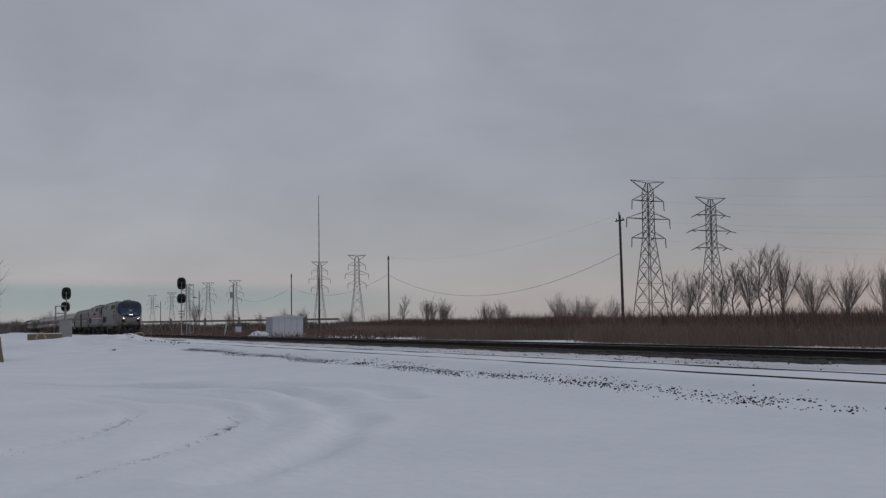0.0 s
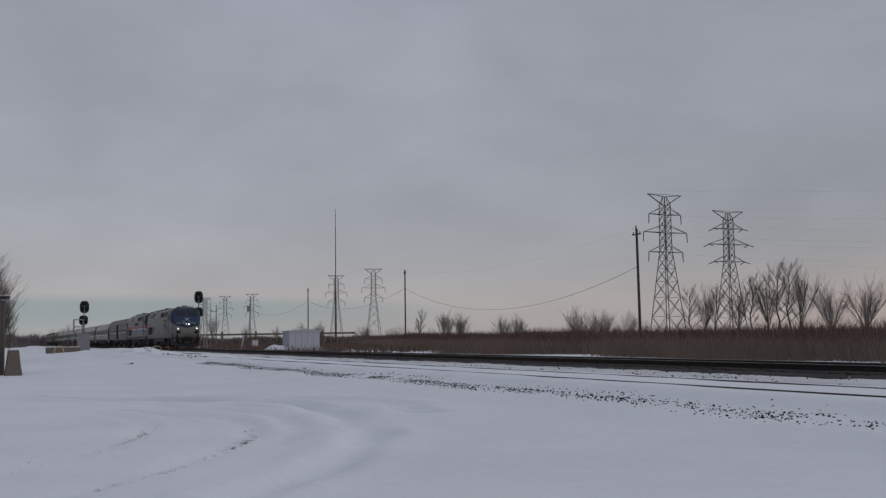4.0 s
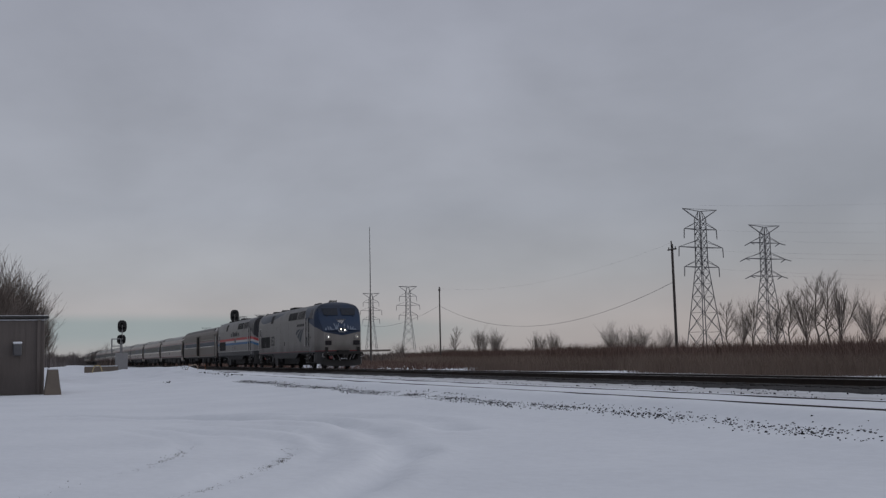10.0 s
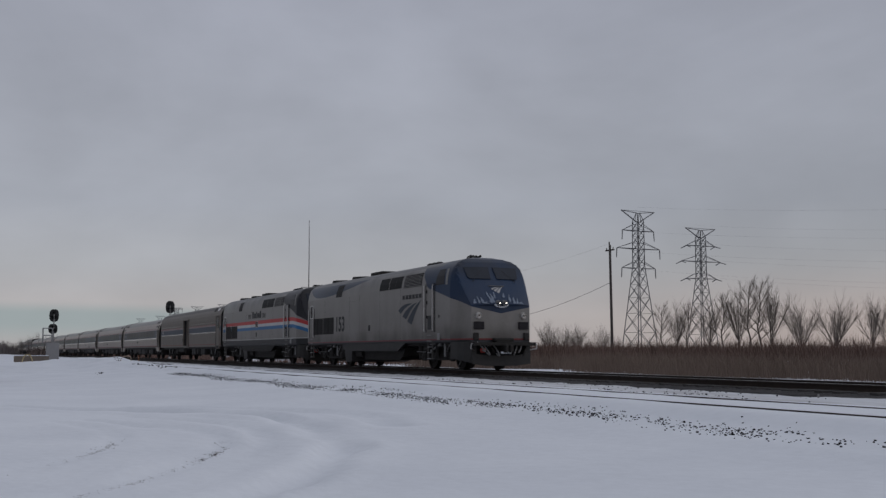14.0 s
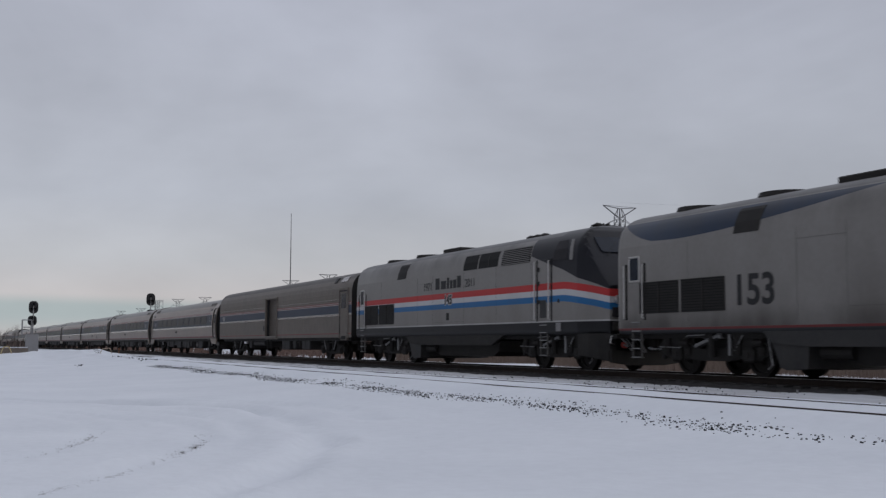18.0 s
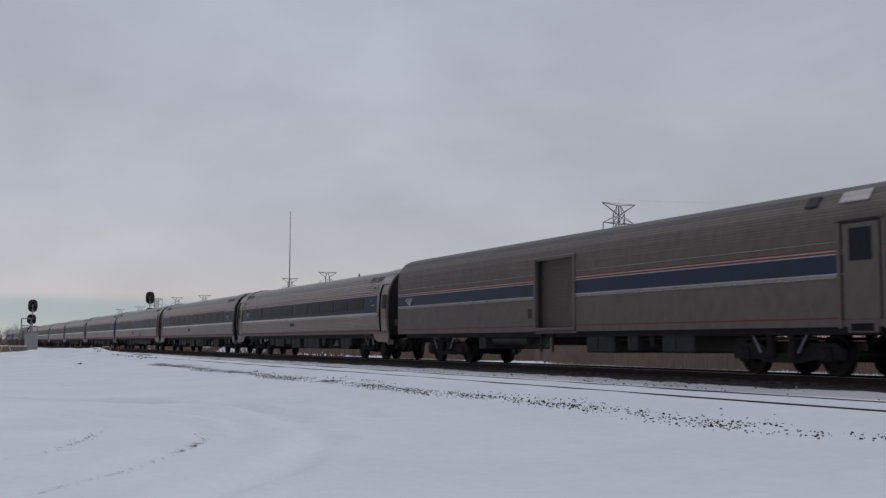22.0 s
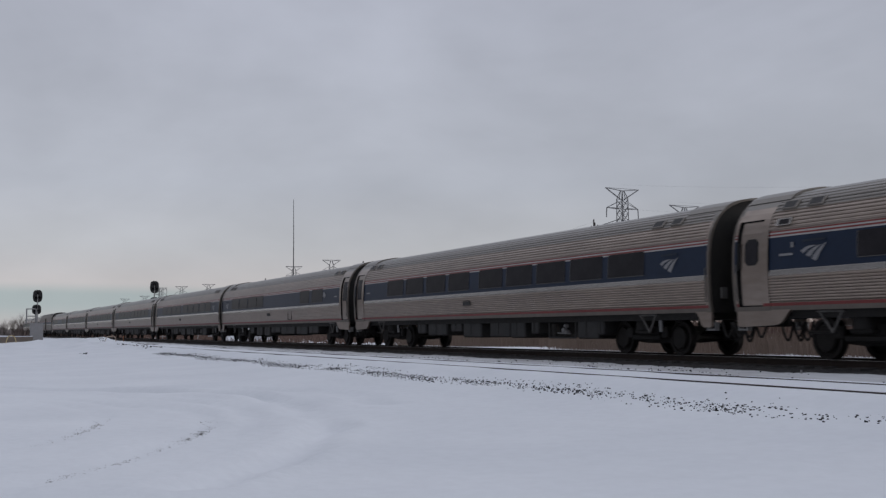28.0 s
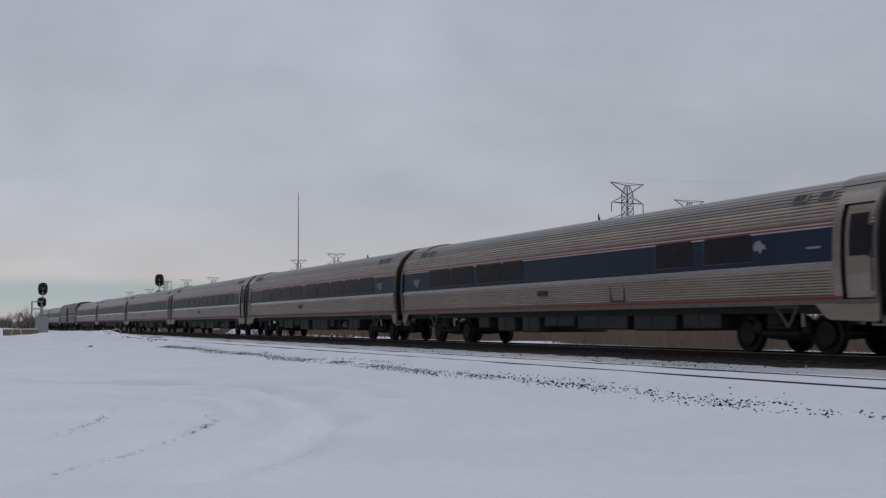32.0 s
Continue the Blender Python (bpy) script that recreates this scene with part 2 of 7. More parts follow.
M["concrete"] = mat("weathered_concrete", (0.19, 0.16, 0.135), 0.9, var=0.25, scale=2.5, fine=30, bump=0.3, tint=(0.13, 0.108, 0.09))
M["shed"] = mat("brown_grey_cladding", (0.106, 0.090, 0.083), 0.75, var=0.15, scale=1.5, fine=14, stretch=(3, 3, 0.3))
M["galv"] = mat("galvanised_steel", (0.30, 0.30, 0.30), 0.5, 0.6, var=0.15, scale=3, fine=20)
M["bright"] = mat("bare_steel", (0.60, 0.59, 0.58), 0.28, 0.75, var=0.1)
M["case"] = mat("grey_case_paint", (0.26, 0.255, 0.255), 0.6, 0.1, var=0.1, scale=2, fine=14)
M["hut"] = mat("white_grey_hut_panel", (0.46, 0.47, 0.50), 0.55, 0.1, var=0.07, scale=1.5, fine=12)
M["signal"] = mat("signal_black_paint", (0.012, 0.012, 0.013), 0.6, var=0.2)
M["pole"] = mat("weathered_pole_wood", (0.075, 0.065, 0.06), 0.9, var=0.25, scale=3, fine=30, stretch=(3, 3, 0.15))
# grey raised a little: the haze over the pylons is in the colour
M["pylon"] = mat("pylon_grey_steel", (0.105, 0.105, 0.112), 0.65, 0.4, var=0.15)
M["wire"] = mat("dark_wire", (0.05, 0.05, 0.055), 0.6, 0.3)
M["bark"] = mat("bare_bark", (0.090, 0.075, 0.066), 0.95, var=0.25, scale=3, fine=20)
M["twig"] = mat("bare_twigs", (0.150, 0.125, 0.110), 0.95, var=0.25, scale=0.6, fine=5, rand=0.3)
M["reed_pale"] = mat("dry_reed_pale", (0.236, 0.183, 0.150), 0.95, var=0.22, scale=0.12, fine=0.5, rand=0.03, tint=(0.150, 0.112, 0.090), spec=0.1)
M["reed"] = mat("dry_reed", (0.170, 0.110, 0.090), 0.95, var=0.25, scale=0.10, fine=0.5, rand=0.06, tint=(0.095, 0.070, 0.060), spec=0.1)
# both brush colours are lightened for distance haze, the far one more
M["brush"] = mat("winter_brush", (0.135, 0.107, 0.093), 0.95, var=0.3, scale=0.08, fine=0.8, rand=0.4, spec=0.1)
M["brush_far"] = mat("far_brush_haze_in_colour", (0.185, 0.165, 0.158), 0.95, var=0.25, scale=0.05, fine=0.5, rand=0.15, spec=0.1)
M["yellow"] = mat("yellow_tube_paint", (0.46, 0.37, 0.20), 0.6, var=0.15)
M["faded"] = mat("faded_tube_paint", (0.44, 0.35, 0.27), 0.7, var=0.2)
M["orange"] = mat("orange_stake", (0.40, 0.17, 0.08), 0.6, var=0.15)


def glow(name, color, strength):
    m = bpy.data.materials.new(name)
    m.use_nodes = True
    b = m.node_tree.nodes["Principled BSDF"]
    b.inputs["Base Color"].default_value = (*color, 1)
    b.inputs["Emission Color"].default_value = (*color, 1)
    b.inputs["Emission Strength"].default_value = strength
    return m


M["lamp"] = glow("headlight_lit", (1.0, 0.95, 0.85), 20.0)


# ---- mesh helpers ----
def link(name, bm, m=None, mats=None, smooth=False):
    me = bpy.data.meshes.new(name)
    bm.to_mesh(me)
    bm.free()
    for k in (mats or [m]):
        me.materials.append(k)
    if smooth:
        for p in me.polygons:
            p.use_smooth = True
    return new(name, me)


def part(name, bm, m, parent, label="", mats=None, smooth=False):
    ob = link(name, bm, m, mats, smooth)
    ob.parent = parent
    if label:
        ob["label"] = label
    return ob


def sub(name, bm, m, parent, at=(0, 0, 0), label=""):
    ob = part(name, bm, m, parent, label)
    ob.location = at
    return ob


def share(name, src, parent, at):
    """Another piece on the same mesh."""
    ob = new(name, src.data)
    ob.parent = parent
    ob.location = at
    for k in src.keys():
        ob[k] = src[k]
    return ob


def box(bm, c, s, bevel=0.0, index=0):
    g = bmesh.ops.create_cube(bm, size=1.0)["verts"]
    for v in g:
        v.co = Vector((c[0] + v.co.x * s[0], c[1] + v.co.y * s[1], c[2] + v.co.z * s[2]))
    fs = list({f for v in g for f in v.link_faces})
    for f in fs:
        f.material_index = index
    if bevel:
        bmesh.ops.bevel(bm, geom=list({e for v in g for e in v.link_edges}), offset=bevel, segments=1, affect="EDGES")
    return bm


def tube(bm, a, b, ra, rb=None, n=6, caps=True):
    a, b = Vector(a), Vector(b)
    rb = ra if rb is None else rb
    d = (b - a).normalized()
    u = d.orthogonal().normalized()
    w = d.cross(u)
    r1, r2 = [], []
    for i in range(n):
        k = 2 * math.pi * i / n
        o = u * math.cos(k) + w * math.sin(k)
        r1.append(bm.verts.new(a + o * ra))
        r2.append(bm.verts.new(b + o * rb))
    for i in range(n):
        bm.faces.new((r1[i], r1[(i + 1) % n], r2[(i + 1) % n], r2[i]))
    if caps:
        bm.faces.new(r1[::-1])
        bm.faces.new(r2)
    return bm


def prism(bm, pts, y0, y1, axis="y"):
    """A flat outline in x, z pushed from y0 to y1."""
    if axis == "y":
        a = [bm.verts.new((p[0], y0, p[1])) for p in pts]
        b = [bm.verts.new((p[0], y1, p[1])) for p in pts]
    else:
        a = [bm.verts.new((y0, p[0], p[1])) for p in pts]
        b = [bm.verts.new((y1, p[0], p[1])) for p in pts]
    n = len(pts)
    for i in range(n):
        bm.faces.new((a[i], a[(i + 1) % n], b[(i + 1) % n], b[i]))
    bm.faces.new(a[::-1])
    bm.faces.new(b)
    bmesh.ops.recalc_face_normals(bm, faces=bm.faces[:])
    return bm


def B():
    return bmesh.new()


def thing(name, at=(0, 0, 0), rz=0.0, label="", category="", group="", kind=""):
    ob = new(name)
    ob.empty_display_size = 0.2
    ob.matrix_basis = pose(at[0], at[1], at[2], 0, 0, rz)
    return tagged(ob, label, category, group, kind)


def mesh_np(name, verts, faces, m):
    me = bpy.data.meshes.new(name)
    me.from_pydata(verts, [], faces)
    me.materials.append(m)
    return new(name, me)


# ---- the ground ----
PROFILE_Y = [-4000, -40, 3, 7.2, 8.0, 8.9, 9.4, 11.9, 12.5, 14.5, 16.05, 16.7, 19.8, 20.3, 21.3, 22.5, 28, 4000]
PROFILE_Z = [-0.50, -0.50, -0.50, -0.36, -0.28, -0.21, -0.067, -0.067, -0.17, -0.23, -0.22, -0.36, -0.36, -0.205, -0.22, -0.45, -0.47, -0.47]


# wheel tracks of cars that turned on the snow: their courses, smoothed below
COURSES = [((-8.9, 0.3), (-9.7, 0.8), (-10.45, 1.33), (-11.0, 1.65), (-11.85, 2.06), (-12.65, 2.5), (-13.3, 2.8), (-14.65, 3.2), (-16.1, 3.4), (-17.4, 3.3), (-18.9, 2.8), (-20.6, 2.1)),
           ((-10.2, -0.6), (-11.1, 0.0), (-12.85, 0.85), (-13.5, 1.25), (-14.7, 1.72), (-15.9, 1.98), (-17.3, 2.12), (-19.2, 1.9), (-21.0, 1.4)),
           ((-8.8, 1.8), (-10.0, 2.8), (-11.6, 3.7), (-13.5, 4.45), (-15.6, 4.84), (-17.7, 5.0), (-19.6, 4.85), (-21.0, 4.3), (-23.4, 3.0), (-25.5, 1.4), (-26.4, 0.1)),
           ((-12.6, 3.0), (-13.6, 3.4), (-15.1, 3.84), (-16.6, 4.05), (-18.3, 3.95), (-19.7, 3.55), (-21.6, 2.9)),
           ((-15.4, 5.95), (-17.1, 6.25), (-18.5, 6.25), (-19.6, 5.85), (-21.5, 5.1), (-24.0, 3.8))]
# how deep each course is pressed, and how wide
PRESS = ((1.0, 0.9), (0.7, 0.8), (2.0, 1.2), (1.3, 0.85), (1.5, 1.25))


def smooth(pts, n=8):
    out = []
    for i in range(len(pts) - 1):
        p0, p1, p2, p3 = pts[max(0, i - 1)], pts[i], pts[i + 1], pts[min(len(pts) - 1, i + 2)]
        for k in range(n):
            t = k / n
            out.append(tuple(0.5 * (2 * b + (c - a) * t + (2 * a - 5 * b + 4 * c - d) * t * t + (3 * b - a - 3 * c + d) * t ** 3) for a, b, c, d in zip(p0, p1, p2, p3)))
    return np.array(out + [pts[-1]])


LANES = [smooth(c) for c in COURSES]


def ruts(x, y):
    d = 0.0
    for i, lane in enumerate(LANES):
        q = math.sqrt(float(np.min((lane[:, 0] - x) ** 2 + (lane[:, 1] - y) ** 2)))
        if q < 0.9:
            deep, wide = PRESS[i]
            q = (q + 0.16 * noise.noise((x * 0.9, y * 0.9, i)) + 0.06 * noise.noise((x * 2.8, y * 2.8, i))) / wide
            w = deep * max(0.0, 0.55 + 0.9 * noise.noise((x * 0.45, y * 0.6, 4 + i)))
            d += w * (0.028 * math.exp(-((q - 0.36) / 0.13) ** 2) - 0.062 * math.exp(-(q / 0.20) ** 4))
    return d


BUMPS = [(-100, 8.5, 9, 3.5, 0.30), (-86, 10.0, 6, 2.0, 0.16), (-112, 3, 8, 5, 0.15), (-78, 8.5, 3, 1.2, 0.12), (-92, 11.6, 3.5, 0.9, 0.22), (-84, 9.3, 1.6, 0.5, 0.15), (-74, 9.6, 2.2, 0.45, 0.12), (-66, 9.2, 2.5, 0.4, 0.08)]


def ground_z(x, y):
    z = float(np.interp(y, PROFILE_Y, PROFILE_Z))
    if abs(x) < 400 and abs(y) < 200:
        soft = 1.0 if y < 8 or y > 22 else 0.25
        z += soft * 0.05 * noise.noise((x * 0.07, y * 0.13, 3)) + 0.018 * noise.noise((x * 0.5, y * 0.9, 7))
        if 12.3 < y < 16.2:
            # trodden, half-melted snow between the tracks, in ridges along them
            z += 0.028 * noise.noise((x * 0.35, y * 2.1, 11)) + 0.030 * noise.noise((x * 1.3, y * 4.1, 12)) + 0.014 * noise.noise((x * 4.0, y * 7.0, 13))
        if 20.0 < y < 21.8:
            z += 0.09 * noise.noise((x * 0.16, 5, 31)) + 0.04 * noise.noise((x * 0.9, y, 32))
        if -150 < x < -55 and 1 < y < 14:
            z += 0.13 * math.exp(-((x + 95) / 30) ** 2) * noise.noise((x * 0.22, y * 0.5, 21)) + 0.05 * noise.noise((x * 0.7, y * 1.1, 23))
        for bx, by, sx, sy, h in BUMPS:
            z += h * math.exp(-((x - bx) / sx) ** 2 - ((y - by) / sy) ** 2)
        if y < 7.4 and -45 < x < -3:
            z += ruts(x, y)
    return z


def spread(marks):
    out = []
    for a, b, step in marks:
        n = max(1, round((b - a) / step))
        out += [a + (b - a) * i / n for i in range(n)]
    return out + [marks[-1][1]]


def build_ground():
    xs = spread([(-4200, -700, 500), (-700, -260, 40), (-260, -130, 3.0), (-130, -60, 0.6), (-60, -2, 0.22), (-2, 60, 2.0), (60, 300, 30), (300, 4200, 600)])
    ys = spread([(-4200, -300, 500), (-300, -30, 20), (-30, -6, 1.5), (-6, 0, 0.4), (0, 16.5, 0.16), (16.5, 22, 0.5), (22, 60, 1.5), (60, 300, 20), (300, 4200, 500)])
    verts = [(x, y, ground_z(x, y)) for x in xs for y in ys]
    n = len(ys)
    faces = [(i * n + j, (i + 1) * n + j, (i + 1) * n + j + 1, i * n + j + 1) for i in range(len(xs) - 1) for j in range(n - 1)]
    ob = mesh_np("ground", verts, faces, M["snow"])
    for p in ob.data.polygons:
        p.use_smooth = True
    tagged(ob, "flat lot under wind-smoothed snow with old wheel tracks", "ground", kind="structure")


build_ground()

X0, X1 = -1100, 160


def build_track():
    bed = thing("ballast_bed", label="dark wet gravel bed of the main line, swept clear of snow", category="track bed", kind="structure")
    bm = B()
    rng = random.Random(5)
    xs = spread([(X0, -200, 20), (-200, -90, 2.5), (-90, 20, 0.5), (20, X1, 10)])
    rows = []
    for x in xs:
        e = 0.10 * noise.noise((x * 0.25, 0, 2)) + 0.10 * noise.noise((x * 1.7, 4, 2)) + 0.08 * noise.noise((x * 5.0, 9, 2))
        r = []
        for y, z in ((15.55 + e, -0.46), (16.25 + e, -0.215), (16.8, -0.19), (17.55, -0.17), (18.3, -0.165), (19.05, -0.17), (20.2, -0.19), (20.9, -0.22), (21.8, -0.5)):
            r.append(bm.verts.new((x, y, z + 0.025 * noise.noise((x * 2.1, y * 3, 1)))))
        rows.append(r)
    for a, b in zip(rows, rows[1:]):
        for i in range(len(a) - 1):
            bm.faces.new((a[i], b[i], b[i + 1], a[i + 1]))
    part("gravel", bm, M["ballast"], bed)
    tie = sub("tie", box(B(), (0, 0, 0), (0.22, 2.6, 0.06), 0.01), M["tie"], bed, (20, TRACK_Y, -0.178))
    for i in range(1, 150):
        share("tie", tie, bed, (20 - i * 0.53, TRACK_Y, -0.178 + 0.012 * rng.uniform(-1, 1)))
    bm = B()
    for i in range(150, 520):
        box(bm, (20 - i * 0.53, TRACK_Y, -0.178), (0.22, 2.6, 0.06))
    tagged(part("far_ties", bm, M["tie"], bed), kind="stuff")
    for name, ys, top, foot in (("main_rail", (TRACK_Y - 0.753, TRACK_Y + 0.753), 0.0, -0.17), ("siding_rail", (9.96, 11.42), -0.055, -0.2)):
        for y in ys:
            r = thing(name, label="steel rail, worn bright on its head" if top == 0 else "rusty steel rail just clear of the snow", category="rail", group="rails", kind="structure")
            bm = B()
            prof = [(-0.07, foot), (0.07, foot), (0.07, foot + 0.015), (0.012, foot + 0.03), (0.012, top - 0.04), (0.037, top - 0.035), (0.037, top - 0.006), (-0.037, top - 0.006), (-0.037, top - 0.035), (-0.012, top - 0.04), (-0.012, foot + 0.03), (-0.07, foot + 0.015)]
            xa = X0 if top == 0 else -82.0
            prism(bm, [(y + p, q) for p, q in prof], xa, X1, "x")
            part("web", bm, M["rail"], r)
            bm = B()
            box(bm, ((xa + X1) / 2, y, top - 0.003), (X1 - xa, 0.070, 0.006))
            part("head", bm, M["rail_top"] if top == 0 else M["rail"], r)


build_track()


# ---- the train ----
MOVERS, SETS = [], []

def wheelset(r, gauge=1.435):
    """An axle with two dished wheels: flange, tread, rim, hollow web and hub turned from one profile."""
    bm, n = B(), 22
    shape = ((-0.03, r * 0.80), (-0.03, r + 0.028), (0.0, r + 0.024), (0.008, r), (0.128, r * 0.992), (0.132, r * 0.83), (0.088, r * 0.79), (0.066, r * 0.46), (0.125, r * 0.34), (0.160, r * 0.29), (0.165, 0.02))
    for s in (-1, 1):
        rows = [[bm.verts.new((q * math.cos(2 * math.pi * k / n), s * (gauge / 2 + o), q * math.sin(2 * math.pi * k / n))) for k in range(n)] for o, q in shape]
        for a, b in zip(rows, rows[1:]):
            for k in range(n):
                bm.faces.new((a[k], a[(k + 1) % n], b[(k + 1) % n], b[k]))
        bm.faces.new(rows[-1])
    tube(bm, (0, -gauge / 2 - 0.05, 0), (0, gauge / 2 + 0.05, 0), 0.09, 0.09, 8)
    bmesh.ops.recalc_face_normals(bm, faces=bm.faces[:])
    return bm


WHEEL_MESH = {}


def add_wheels(truck, xs, r):
    for x in xs:
        if r not in WHEEL_MESH:
            ob = part("wheelset", wheelset(r), M["wheel"], truck)
            WHEEL_MESH[r] = ob.data
        else:
            ob = new("wheelset", WHEEL_MESH[r])
            ob.parent = truck
        ob.location = (x, 0, r)
        SETS.append((ob, x, r))


def loco_truck(parent, x):
    bm = B()
    r = 0.51
    for s in (-1, 1):
        y = s * 1.08
        prism(bm, [(-2.15, 0.78), (-1.9, 0.95), (-0.9, 0.95), (-0.5, 0.66), (0.5, 0.66), (0.9, 0.95), (1.9, 0.95), (2.15, 0.78), (2.1, 0.55), (1.75, 0.42), (1.0, 0.42), (0.6, 0.36), (-0.6, 0.36), (-1.0, 0.42), (-1.75, 0.42), (-2.1, 0.55)], y - 0.09, y + 0.09)
        for ax in (-1.37, 1.37):
            box(bm, (ax, y + s * 0.12, 0.51), (0.38, 0.16, 0.36), 0.05)
            tube(bm, (ax - 0.42, y + s * 0.08, 0.5), (ax - 0.42, y + s * 0.08, 0.98), 0.11, 0.11, 8)
            tube(bm, (ax + 0.42, y + s * 0.08, 0.5), (ax + 0.42, y + s * 0.08, 0.98), 0.11, 0.11, 8)
        tube(bm, (-0.45, y + s * 0.16, 0.72), (0.55, y + s * 0.16, 1.0), 0.06, 0.06, 8)
        tube(bm, (0.1, y + s * 0.2, 0.45), (0.1, y + s * 0.2, 1.0), 0.09, 0.09, 8)
        for ax in (-1.37, 1.37):
            tube(bm, (ax + 0.62, y + s * 0.1, 0.95), (ax + 0.52, y + s * 0.02, 0.2), 0.025, 0.025, 6)
            box(bm, (ax - 0.62, y + s * 0.06, 0.55), (0.12, 0.1, 0.34), 0.02)
    box(bm, (0, 0, 0.75), (1.2, 2.0, 0.3))
    t = part("truck", bm, M["black"], parent)
    t.location.x = x
    add_wheels(t, (-1.37, 1.37), r)
    for s in (-1, 1):
        bm = B()
        tube(bm, (-0.55, s * 1.27, 0.72), (0.35, s * 1.27, 0.98), 0.05, 0.05, 8)
        tube(bm, (0.35, s * 1.27, 0.98), (0.5, s * 1.27, 0.98), 0.08, 0.08, 8)
        part("damper", bm, M["galv"], t, "grey hydraulic damper")
        for ax in (-1.0, 1.75):
            bm = B()
            tube(bm, (ax - 0.16, s * 1.23, 0.80), (ax + 0.16, s * 1.23, 0.80), 0.10, 0.10, 10)
            tube(bm, (ax + 0.16, s * 1.23, 0.80), (ax + 0.34, s * 1.23, 0.74), 0.03, 0.03, 6)
            part("brake_cylinder", bm, M["wheel"], t)
        bm = B()
        for a, b in (((-2.1, 0.70), (-1.2, 0.68)), ((-1.2, 0.68), (-0.9, 0.98)), ((-0.9, 0.98), (-0.2, 1.0))):
            tube(bm, (a[0], s * 1.25, a[1]), (b[0], s * 1.25, b[1]), 0.016, 0.016, 6)
        part("air_pipe", bm, M["galv"], t)
        bm = B()
        tube(bm, (0.9, s * 1.25, 0.62), (1.2, s * 1.25, 0.98), 0.02, 0.02, 6)
        part("brake_link", bm, M["galv"], t)
        bm = B()
        for a, b in (((2.05, 0.98), (2.2, 0.3)), ((2.2, 0.3), (2.05, 0.2))):
            tube(bm, (a[0], s * 1.25, a[1]), (b[0], s * 1.25, b[1]), 0.02, 0.02, 6)
        part("sand_pipe", bm, M["galv"], t)
        bm = B()
        tube(bm, (0.72, s * 1.24, 0.5), (0.72, s * 1.24, 1.0), 0.045, 0.045, 8)
        part("brake_rod", bm, M["galv"], t)
        for ax in (-1.79, -0.95, 0.95, 1.79):
            bm = B()
            for i in range(5):
                tube(bm, (ax, s * 1.17, 0.56 + i * 0.08), (ax, s * 1.17, 0.60 + i * 0.08), 0.125, 0.125, 10)
            part("coil_spring", bm, M["wheel"], t)
        for ax in (-1.37, 1.37):
            bm = B()
            tube(bm, (ax, s * 1.2, 0.51), (ax, s * 1.30, 0.51), 0.10, 0.07, 10)
            part("axle_cap", bm, M["wheel"], t)
    return t


